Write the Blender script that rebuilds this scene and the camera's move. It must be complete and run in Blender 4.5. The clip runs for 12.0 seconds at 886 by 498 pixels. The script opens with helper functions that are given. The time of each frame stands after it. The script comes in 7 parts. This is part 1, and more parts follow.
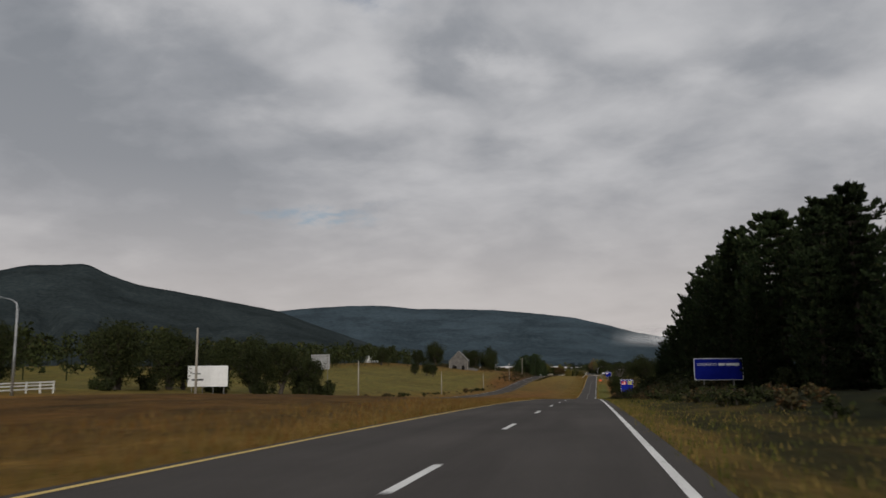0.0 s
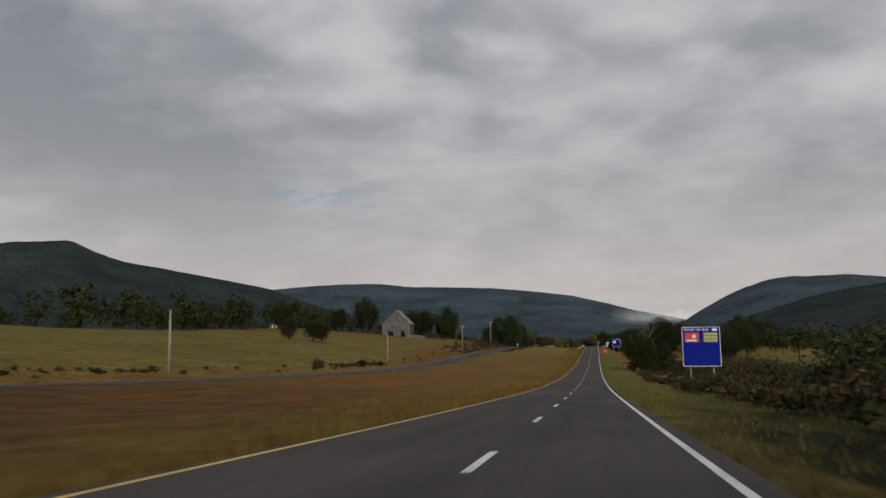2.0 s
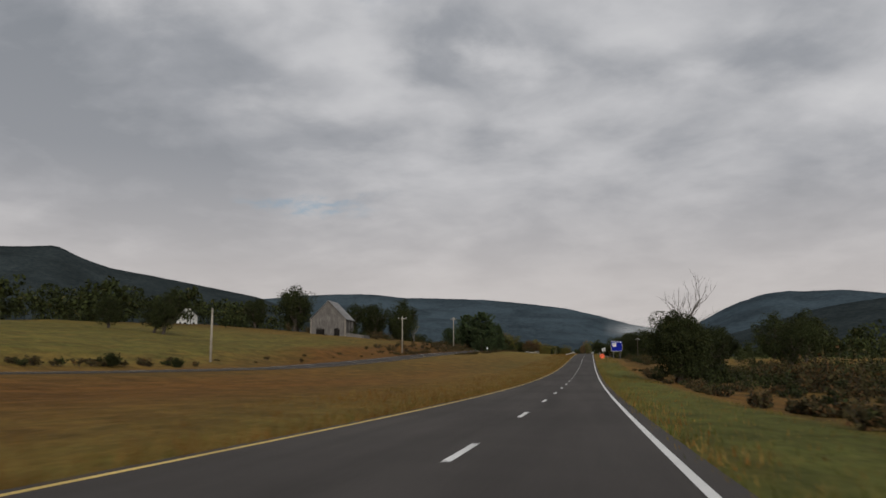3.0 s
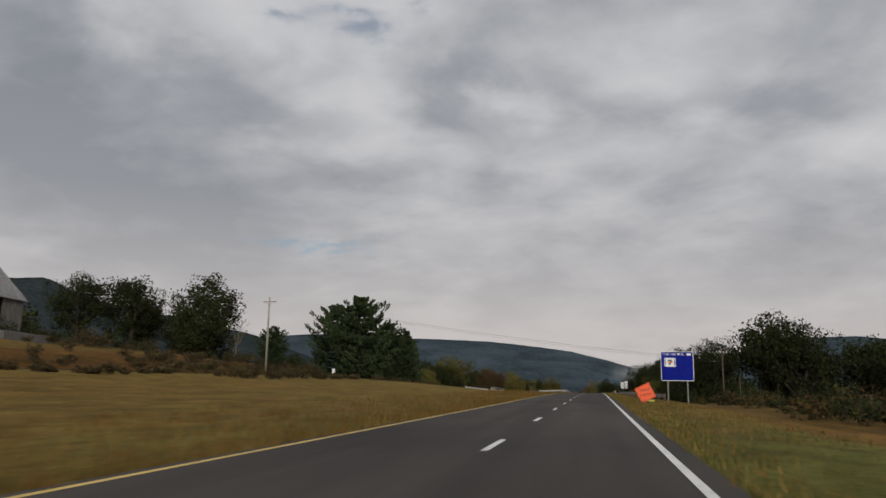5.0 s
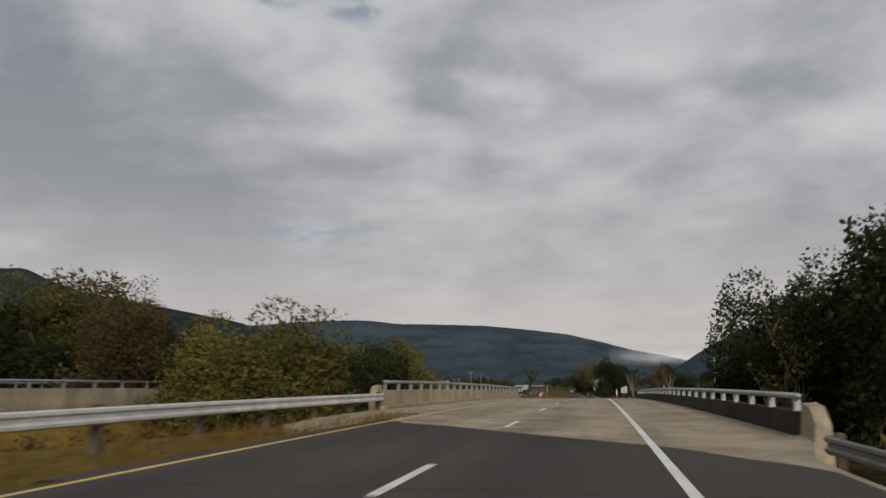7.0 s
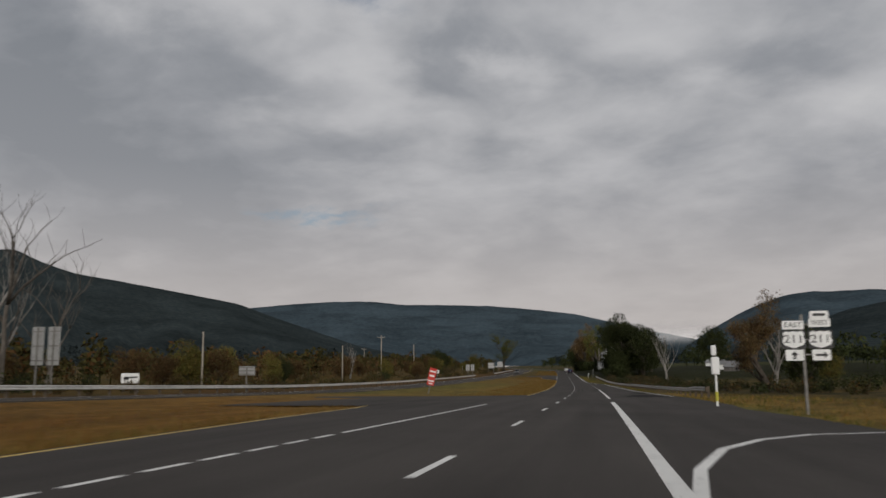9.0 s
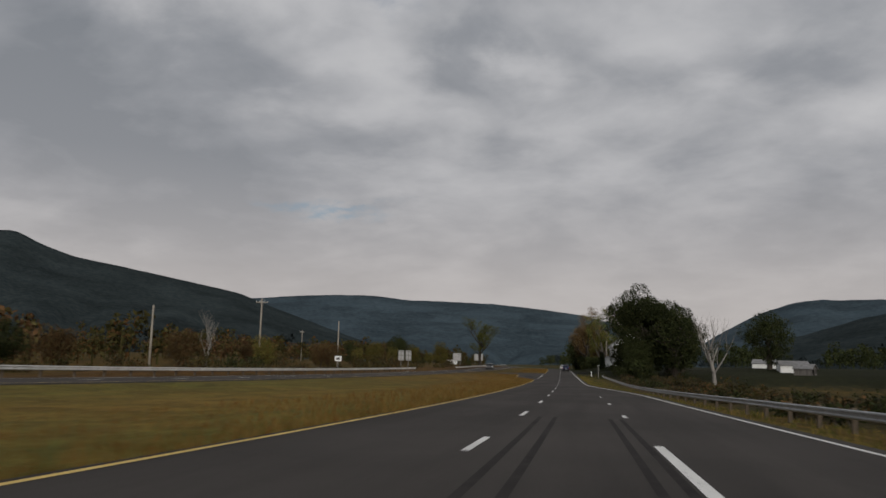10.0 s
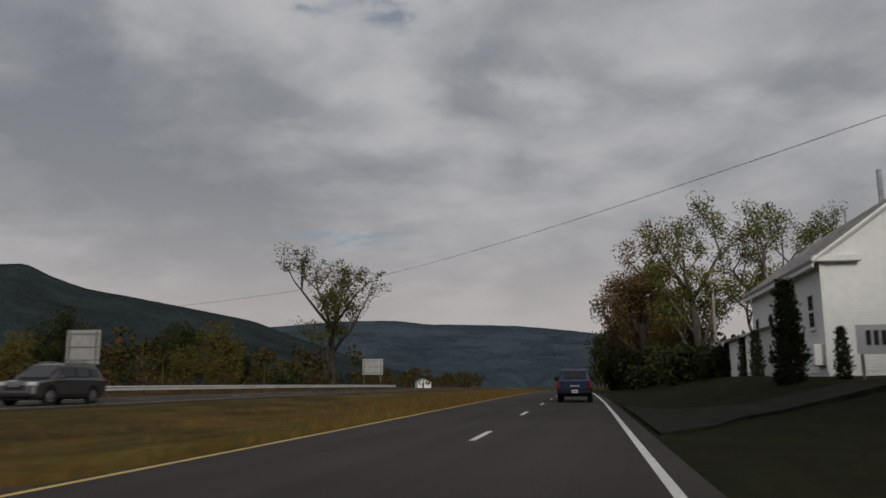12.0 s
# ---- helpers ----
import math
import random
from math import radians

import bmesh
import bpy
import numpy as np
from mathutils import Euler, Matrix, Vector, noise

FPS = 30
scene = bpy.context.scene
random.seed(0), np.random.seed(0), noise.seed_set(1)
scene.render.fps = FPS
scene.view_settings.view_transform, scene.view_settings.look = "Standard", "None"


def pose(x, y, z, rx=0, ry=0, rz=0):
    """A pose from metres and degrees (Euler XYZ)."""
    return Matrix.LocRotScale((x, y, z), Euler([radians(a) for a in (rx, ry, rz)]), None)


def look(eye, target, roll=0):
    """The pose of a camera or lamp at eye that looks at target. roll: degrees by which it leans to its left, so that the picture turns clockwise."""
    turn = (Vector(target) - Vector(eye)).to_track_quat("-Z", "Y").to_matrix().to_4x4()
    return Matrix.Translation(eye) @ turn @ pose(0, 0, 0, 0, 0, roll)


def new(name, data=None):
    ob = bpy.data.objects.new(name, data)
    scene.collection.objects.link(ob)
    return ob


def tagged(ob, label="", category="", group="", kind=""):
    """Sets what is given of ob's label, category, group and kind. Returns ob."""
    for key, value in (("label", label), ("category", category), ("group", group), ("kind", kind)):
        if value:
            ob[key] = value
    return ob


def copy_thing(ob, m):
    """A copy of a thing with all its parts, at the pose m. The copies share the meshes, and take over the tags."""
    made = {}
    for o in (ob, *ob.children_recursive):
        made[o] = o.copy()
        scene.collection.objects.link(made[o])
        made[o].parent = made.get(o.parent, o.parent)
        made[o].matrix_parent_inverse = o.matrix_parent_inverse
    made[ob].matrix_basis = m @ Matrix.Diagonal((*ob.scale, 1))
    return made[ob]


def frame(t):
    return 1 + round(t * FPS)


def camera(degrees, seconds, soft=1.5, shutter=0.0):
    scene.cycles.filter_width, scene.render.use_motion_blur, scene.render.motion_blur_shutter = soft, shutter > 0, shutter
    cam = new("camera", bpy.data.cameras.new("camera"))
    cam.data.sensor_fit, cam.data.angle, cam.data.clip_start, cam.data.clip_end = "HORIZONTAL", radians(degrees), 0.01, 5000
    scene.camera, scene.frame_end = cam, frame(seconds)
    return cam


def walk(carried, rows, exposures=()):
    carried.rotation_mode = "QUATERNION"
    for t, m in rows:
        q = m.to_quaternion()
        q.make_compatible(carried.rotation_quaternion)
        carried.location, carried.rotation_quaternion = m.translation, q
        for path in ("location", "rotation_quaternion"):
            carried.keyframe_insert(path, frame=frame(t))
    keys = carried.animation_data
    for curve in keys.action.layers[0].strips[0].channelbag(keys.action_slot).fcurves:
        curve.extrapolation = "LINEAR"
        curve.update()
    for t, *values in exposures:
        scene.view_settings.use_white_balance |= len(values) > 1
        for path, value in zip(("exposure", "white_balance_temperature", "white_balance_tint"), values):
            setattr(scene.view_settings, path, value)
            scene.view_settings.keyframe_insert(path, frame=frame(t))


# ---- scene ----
# The whole place is built to 0.36 of life size; all lengths below are life-size metres times SCALE.
SCALE = 0.36

# ---- the road's line: grade in percent and heading in degrees at stations along it ----
STATION = (-900, -252, 0, 63, 126, 189, 252, 315, 399, 483, 546, 609, 672, 756, 840, 924, 1008, 1092, 1176, 1302, 1512, 2600)
GRADE = (-0.5, -1.19, -2.37, -3.64, -4.8, -4.95, -4.14, -2.33, -0.2, 1.6, 1.8, 1.2, 0.54, -1.84, -2.52, -2.4, -1.34, -0.16, 0.6, -0.6, -0.4, 0)
HEADING = (-0.2, -0.18, 0, 0.18, 0.23, 0.37, 0.39, 0.55, 0.66, 0.7, 0.75, 0.83, 1.03, 1.09, 0.97, 0.18, -1.5, -2.19, -2.3, -4.0, -7, -9)
_s = np.arange(-900, 2601, 2.0)
_g = np.interp(_s, STATION, GRADE) / 100
_h = np.radians(np.interp(_s, STATION, HEADING))
_z, _x, _y = (np.concatenate([[0], np.cumsum(v[:-1] + v[1:])]) for v in (_g, np.sin(_h), np.cos(_h)))
_z, _x, _y = (v - np.interp(0, _s, v) for v in (_z, _x, _y))


def heading(s):
    return float(np.interp(s, _s, _h))


def road_z(s):
    return float(np.interp(s, _s, _z))


def spot(s, lat, up=0.0):
    """Life-size place beside the road: s along it, lat to the right of the lane line, up above the pavement."""
    h = heading(s)
    return Vector((float(np.interp(s, _s, _x)) + lat * math.cos(h), float(np.interp(s, _s, _y)) - lat * math.sin(h), road_z(s) + up))


# ---- camera ----
cam = camera(58.6, 12.0, soft=1.6, shutter=0.1)
EYE = 1.175
DRIVE = (  # seconds, station, offset from the lane line, yaw to the right, pitch, roll
    (0.0, -0.66, 2.18, -10.21, 8.21, -0.46), (0.5, 46.04, 2.13, -11.02, 7.80, -0.55), (1.0, 95.62, 1.87, -10.57, 7.25, -0.70),
    (1.5, 142.15, 1.80, -10.42, 6.98, -0.92), (2.0, 192.62, 1.65, -10.15, 6.73, -0.59), (2.5, 238.69, 1.87, -9.81, 7.03, -0.79),
    (3.0, 289.23, 1.99, -9.76, 7.59, 0.06), (4.8, 461.67, 2.11, -10.04, 10.3, 0.15), (5.0, 481.06, 1.98, -10.22, 10.6, 0.99),
    (5.5, 527.18, 1.93, -10.05, 10.9, 1.06), (6.0, 576.80, 2.04, -9.89, 10.25, 0.83), (6.5, 621.85, 2.16, -9.75, 10.12, 0.20),
    (7.0, 670.4, 2.29, -9.85, 9.58, -0.15), (7.2, 685.6, 2.18, -9.80, 9.47, 0.60), (8.8, 842.9, 2.58, -9.80, 8.45, 0.10),
    (9.0, 863.5, 2.41, -10.35, 8.26, -0.56), (9.5, 909.45, 2.25, -10.70, 8.05, 0.90), (10.0, 958.22, 1.88, -10.87, 8.05, 1.38),
    (10.5, 1002.3, 1.97, -10.90, 8.32, 1.35), (11.0, 1049.4, 1.96, -12.38, 8.42, 1.17), (11.5, 1103.4, 2.16, -12.13, 9.50, -0.04),
    (12.0, 1149.85, 2.36, -12.54, 9.81, -0.15))
rows = []
for t, s, lat, yaw, pitch, roll in DRIVE:
    eye = spot(s, lat, EYE) * SCALE
    a, b = radians(yaw), radians(pitch)
    rows.append((t, look(eye, eye + Vector((math.sin(a) * math.cos(b), math.cos(a) * math.cos(b), math.sin(b))), roll)))
walk(cam, rows, exposures=((0.0, 0.0), (1.5, 0.0), (3.0, 0.1), (5.0, 0.12), (6.5, 0.12), (9.0, -0.07), (10.5, -0.10), (12.0, -0.22)))

# ---- world and sun: a broken overcast ----
SUN_AZ, SUN_EL = 160.0, 22.0  # degrees: round to the right from straight ahead, above the horizon
world = bpy.data.worlds.new("overcast")
scene.world = world
world.use_nodes = True
wt = world.node_tree
wt.nodes.clear()


def wnode(kind, **values):
    n = wt.nodes.new(kind)
    for k, v in values.items():
        if k in n.inputs:
            n.inputs[k].default_value = v
        else:
            setattr(n, k, v)
    return n


def wmath(op, a, b=None):
    n = wt.nodes.new("ShaderNodeMath")
    n.operation = op
    for i, v in enumerate((a, b)):
        if v is None:
            continue
        if isinstance(v, (int, float)):
            n.inputs[i].default_value = v
        else:
            wt.links.new(v, n.inputs[i])
    return n.outputs[0]


def wramp(fac, stops):
    n = wt.nodes.new("ShaderNodeValToRGB")
    while len(n.color_ramp.elements) < len(stops):
        n.color_ramp.elements.new(0.5)
    for e, (p, c) in zip(n.color_ramp.elements, stops):
        e.position, e.color = p, (*c, 1)
    wt.links.new(fac, n.inputs[0])
    return n.outputs[0]


def wmix(fac, a, b, how="MIX"):
    n = wt.nodes.new("ShaderNodeMix")
    n.data_type, n.blend_type = "RGBA", how
    for i, v in ((0, fac), (6, a), (7, b)):
        if isinstance(v, (int, float)):
            n.inputs[i].default_value = v
        elif isinstance(v, tuple):
            n.inputs[i].default_value = (*v, 1)
        else:
            wt.links.new(v, n.inputs[i])
    return n.outputs[2]


# banks of thicker and thinner cloud: bearing and height of the middle, half width and half height (degrees), how much lighter
BANKS = (
    (-38, 17, 15, 6.5, -0.115), (-31, 11.0, 13, 3.6, -0.115), (-36, 25.5, 9, 2.2, 0.10), (-26, 25, 7, 1.8, 0.10), (-22.5, 27.5, 9, 1.6, 0.06),
    (-17, 21.5, 4.5, 1.6, 0.10), (-13.5, 18.5, 4, 1.0, 0.07), (-20, 17.5, 5, 0.9, 0.06), (-9.0, 22.5, 4.2, 2.6, -0.085), (-2.5, 26.5, 9, 2.6, -0.06),
    (-5.0, 20.8, 2.6, 1.1, 0.11), (-6.5, 15.3, 3.4, 1.3, -0.07), (3.0, 17.0, 6.5, 1.9, 0.085), (9.5, 19.8, 6, 1.5, -0.07), (17, 16.8, 4.5, 1.3, 0.09),
    (19, 21.5, 6, 2.4, 0.06), (12, 10.2, 5, 1.1, -0.08), (21, 11.5, 4.5, 2.6, -0.05), (-13.5, 14.5, 5, 1.1, 0.05), (-16, 10.3, 4, 0.8, -0.05),
    (60, 35, 50, 22, 0.05), (-80, 35, 30, 20, 0.0))
# small holes through which the blue shows
HOLES = ((-16.6, 26.2, 2.2, 0.9), (-22.0, 26.9, 1.4, 0.55), (-18.6, 27.4, 1.5, 0.5), (-13.2, 27.9, 1.2, 0.5), (-19.0, 10.6, 3.0, 0.3))

way = wnode("ShaderNodeTexCoord").outputs["Generated"]
sep = wnode("ShaderNodeSeparateXYZ")
wt.links.new(way, sep.inputs[0])
up = wmath("MAXIMUM", sep.outputs[2], 0.0)
# the deck of cloud lies flat overhead, so its pattern closes up towards the horizon
reach = wmath("ADD", up, 0.24)
deck_at = wnode("ShaderNodeCombineXYZ")
wt.links.new(wmath("DIVIDE", sep.outputs[0], reach), deck_at.inputs[0])
wt.links.new(wmath("DIVIDE", sep.outputs[1], reach), deck_at.inputs[1])
swirl = wnode("ShaderNodeTexNoise", Scale=1.3, Detail=3)
wt.links.new(deck_at.outputs[0], swirl.inputs["Vector"])
bend = wnode("ShaderNodeVectorMath", operation="SCALE")
bend.inputs[3].default_value = 0.35
wt.links.new(swirl.outputs["Color"], bend.inputs[0])
drift = wnode("ShaderNodeVectorMath", operation="ADD")
wt.links.new(deck_at.outputs[0], drift.inputs[0])
wt.links.new(bend.outputs[0], drift.inputs[1])


def cloud_noise(scale, detail, rough, shift, turn=0.0):
    m = wnode("ShaderNodeMapping")
    m.inputs["Location"].default_value = shift
    m.inputs["Rotation"].default_value = (0, 0, radians(turn))
    wt.links.new(drift.outputs[0], m.inputs[0])
    n = wnode("ShaderNodeTexNoise", Scale=scale, Detail=detail, Roughness=rough)
    wt.links.new(m.outputs[0], n.inputs["Vector"])
    return n.outputs[0]


broad = cloud_noise(1.2, 2, 0.5, (3.1, 0.4, 0.2))
billow = cloud_noise(3.0, 7, 0.47, (1.3, 5.2, 0.7), 20)
wisp = cloud_noise(9.0, 6, 0.55, (7.7, 2.1, 3.0), -15)
body = wmath("ADD", wmath("ADD", wmath("MULTIPLY", broad, 0.24), wmath("MULTIPLY", billow, 0.46)), wmath("MULTIPLY", wisp, 0.14))
body = wmath("ADD", body, 0.085)
# ragged edges for the banks: their bearings wander with the cloud's own pattern
fray = wnode("ShaderNodeTexNoise", Scale=3.4, Detail=6, Roughness=0.6)
wt.links.new(deck_at.outputs[0], fray.inputs["Vector"])
frays = wnode("ShaderNodeSeparateXYZ")
wt.links.new(fray.outputs["Color"], frays.inputs[0])
bearing = wmath("MULTIPLY", wmath("ARCTAN2", sep.outputs[0], sep.outputs[1]), 180 / math.pi)
height = wmath("MULTIPLY", wmath("ARCSINE", sep.outputs[2]), 180 / math.pi)
bearing = wmath("ADD", bearing, wmath("MULTIPLY", wmath("SUBTRACT", frays.outputs[0], 0.5), 14.0))
height = wmath("ADD", height, wmath("MULTIPLY", wmath("SUBTRACT", frays.outputs[1], 0.5), 6.0))


def patch(az, el, wide, tall, rim=1.0):
    """One in the middle of an oval part of the sky, fading to nothing beyond its rim."""
    a = wmath("DIVIDE", wmath("SUBTRACT", bearing, az), wide)
    b = wmath("DIVIDE", wmath("SUBTRACT", height, el), tall)
    d = wmath("ADD", wmath("MULTIPLY", a, a), wmath("MULTIPLY", b, b))
    return wmath("EXPONENT", wmath("MULTIPLY", d, -rim))


for az, el, wide, tall, amount in BANKS:
    body = wmath("ADD", body, wmath("MULTIPLY", patch(az, el, wide, tall), amount))
cloud = wramp(body, [(0.34, (0.205, 0.22, 0.245)), (0.43, (0.275, 0.287, 0.312)), (0.50, (0.365, 0.372, 0.392)), (0.58, (0.455, 0.458, 0.475)), (0.70, (0.54, 0.54, 0.55))])
haze = wramp(up, [(0.0, (0.50, 0.455, 0.43)), (0.10, (0.49, 0.455, 0.44)), (0.22, (0.45, 0.435, 0.44)), (0.5, (0.4, 0.4, 0.41))])
veil = wramp(up, [(0.0, (0.9,) * 3), (0.10, (0.7,) * 3), (0.24, (0.18,) * 3), (0.4, (0.0,) * 3)])
cover = wmix(veil, cloud, haze)
crown = wramp(up, [(0.5, (1.06,) * 3), (1.0, (1.1,) * 3)])  # an overcast is a little brighter overhead
cover = wmix(1.0, cover, crown, "MULTIPLY")
sky = wnode("ShaderNodeTexSky", sky_type="NISHITA", sun_disc=False, sun_elevation=radians(SUN_EL), sun_rotation=radians(SUN_AZ))
blue = wnode("ShaderNodeBackground", Strength=0.06)
grey = wnode("ShaderNodeBackground", Strength=1.0)
wt.links.new(sky.outputs[0], blue.inputs[0])
wt.links.new(cover, grey.inputs[0])
gap = wmath("SUBTRACT", 1.0, 0.0)
tear = wramp(cloud_noise(9.0, 5, 0.6, (2.2, 9.1, 0.5)), [(0.36, (0.0,) * 3), (0.6, (0.6,) * 3)])
for az, el, wide, tall in HOLES:
    gap = wmath("SUBTRACT", gap, wmath("MULTIPLY", patch(az, el, wide, tall), tear))
mixer = wnode("ShaderNodeMixShader")
wt.links.new(gap, mixer.inputs[0])
wt.links.new(blue.outputs[0], mixer.inputs[1])
wt.links.new(grey.outputs[0], mixer.inputs[2])
wt.links.new(mixer.outputs[0], wnode("ShaderNodeOutputWorld").inputs[0])

sun = new("sun", bpy.data.lights.new("sun", "SUN"))
sun.data.energy, sun.data.angle, sun.data.color = 1.8, radians(16), (1.0, 0.95, 0.88)
a, b = radians(SUN_AZ), radians(SUN_EL)
sun.matrix_world = look((0, 0, 300), Vector((0, 0, 300)) - 10 * Vector((math.sin(a) * math.cos(b), math.cos(a) * math.cos(b), math.sin(b))))


# ---- materials ----
class Nodes:
    """A material's node tree, with short ways to add to it."""

    def __init__(self, name, rough=0.8, metal=0.0):
        self.mat = bpy.data.materials.new(name)
        self.mat.use_nodes = True
        self.t = self.mat.node_tree
        self.bsdf = self.t.nodes["Principled BSDF"]
        self.bsdf.inputs["Roughness"].default_value, self.bsdf.inputs["Metallic"].default_value = rough, metal
        self.bsdf.inputs["Specular IOR Level"].default_value = 0.5 if rough < 0.6 or metal else 0.08
        self.place = self.t.nodes.new("ShaderNodeTexCoord").outputs["Object"]

    def link(self, a, b):
        self.t.links.new(a, b)

    def noise(self, size, detail=5, rough=0.55, distortion=0.0, stretch=(1, 1, 1)):
        """Noise whose marks are about size metres (life-size) across."""
        m = self.t.nodes.new("ShaderNodeMapping")
        m.inputs["Scale"].default_value = stretch
        self.link(self.place, m.inputs[0])
        n = self.t.nodes.new("ShaderNodeTexNoise")
        n.inputs["Scale"].default_value = 1 / (size * SCALE)
        n.inputs["Detail"].default_value, n.inputs["Roughness"].default_value, n.inputs["Distortion"].default_value = detail, rough, distortion
        self.link(m.outputs[0], n.inputs["Vector"])
        return n.outputs[0]

    def ramp(self, fac, stops):
        n = self.t.nodes.new("ShaderNodeValToRGB")
        while len(n.color_ramp.elements) < len(stops):
            n.color_ramp.elements.new(0.5)
        for e, (p, c) in zip(n.color_ramp.elements, stops):
            e.position, e.color = p, (*(c if isinstance(c, tuple) else (c, c, c)), 1)
        self.link(fac, n.inputs[0])
        return n.outputs[0]

    def mix(self, fac, a, b, how="MIX"):
        n = self.t.nodes.new("ShaderNodeMix")
        n.data_type, n.blend_type = "RGBA", how
        for i, v in ((0, fac), (6, a), (7, b)):
            if isinstance(v, (int, float)):
                n.inputs[i].default_value = v
            elif isinstance(v, tuple):
                n.inputs[i].default_value = (*v, 1)
            else:
                self.link(v, n.inputs[i])
        return n.outputs[2]

    def bump(self, height, metres, strength=0.6):
        n = self.t.nodes.new("ShaderNodeBump")
        n.inputs["Strength"].default_value, n.inputs["Distance"].default_value = strength, metres * SCALE
        self.link(height, n.inputs["Height"])
        self.link(n.outputs[0], self.bsdf.inputs["Normal"])

    def base(self, colour):
        if isinstance(colour, tuple):
            self.bsdf.inputs["Base Color"].default_value = (*colour, 1)
        else:
            self.link(colour, self.bsdf.inputs["Base Color"])
        return self.mat

    def gloss(self, value):
        self.link(value, self.bsdf.inputs["Roughness"])


def weathered(name, dark, light, size, rough=0.8, metal=0.0, relief=0.01, stretch=(1, 1, 1), stain=0.75):
    """A surface whose colour wanders between two tones, with stains eight times larger and a fine relief."""
    n = Nodes(name, rough, metal)
    fine = n.noise(size, 6, 0.6, 0.1, stretch)
    colour = n.ramp(fine, [(0.3, dark), (0.7, light)])
    colour = n.mix(1.0, colour, n.ramp(n.noise(size * 8, 4), [(0.35, stain), (0.65, 1.0)]), "MULTIPLY")
    n.bump(fine, relief)
    return n.base(colour)


def leafy(name, dark, light, accent, share=0.12):
    """Foliage: each leaf clump has its own tone between dark and light, some turned to the accent."""
    n = Nodes(name, 0.75)
    island = n.t.nodes.new("ShaderNodeNewGeometry").outputs["Random Per Island"]
    tone = n.ramp(island, [(0.0, dark), (1 - share, light), (1 - share + 0.02, accent), (1.0, accent)])
    whole = n.t.nodes.new("ShaderNodeObjectInfo").outputs["Random"]
    tone = n.mix(1.0, tone, n.ramp(whole, [(0.0, 0.7), (1.0, 1.15)]), "MULTIPLY")
    tone = n.mix(1.0, tone, n.ramp(n.noise(2.2, 3), [(0.3, 0.6), (0.7, 1.15)]), "MULTIPLY")
    return n.base(tone)


def asphalt_material(name="asphalt", gain=1.0):
    n = Nodes(name, 0.85)
    stone = n.noise(0.03, 4, 0.7)
    tone = n.ramp(stone, [(0.3, (0.043, 0.0385, 0.035)), (0.7, (0.075, 0.067, 0.061))])
    streak = n.noise(1.1, 4, 0.5, 0.2, (1.0, 0.04, 1.0))
    tone = n.mix(1.0, tone, n.ramp(streak, [(0.3, 0.78), (0.7, 1.12)]), "MULTIPLY")
    tone = n.mix(1.0, tone, n.ramp(n.noise(9, 5), [(0.35, 0.8 * gain), (0.6, 1.05 * gain)]), "MULTIPLY")
    n.bump(stone, 0.006)
    return n.base(tone)


def concrete_material(name, dark, light):
    n = Nodes(name, 0.85)
    fine = n.noise(0.15, 6, 0.65)
    tone = n.ramp(fine, [(0.3, dark), (0.7, light)])
    tone = n.mix(1.0, tone, n.ramp(n.noise(1.6, 6, 0.6, 0.5, (1, 1, 0.4)), [(0.38, 0.68), (0.62, 1.05)]), "MULTIPLY")
    tone = n.mix(1.0, tone, n.ramp(n.noise(0.9, 3, 0.5, 0.0, (1.0, 0.05, 1.0)), [(0.35, 0.75), (0.6, 1.0)]), "MULTIPLY")
    n.bump(fine, 0.006)
    return n.base(tone)


def marking_material(name, paint):
    n = Nodes(name, 0.6)
    wear = n.ramp(n.noise(0.12, 6, 0.7), [(0.3, (0.16, 0.155, 0.15)), (0.42, paint)])
    wear = n.mix(1.0, wear, n.ramp(n.noise(2.5, 4), [(0.3, 0.75), (0.7, 1.0)]), "MULTIPLY")
    return n.base(wear)


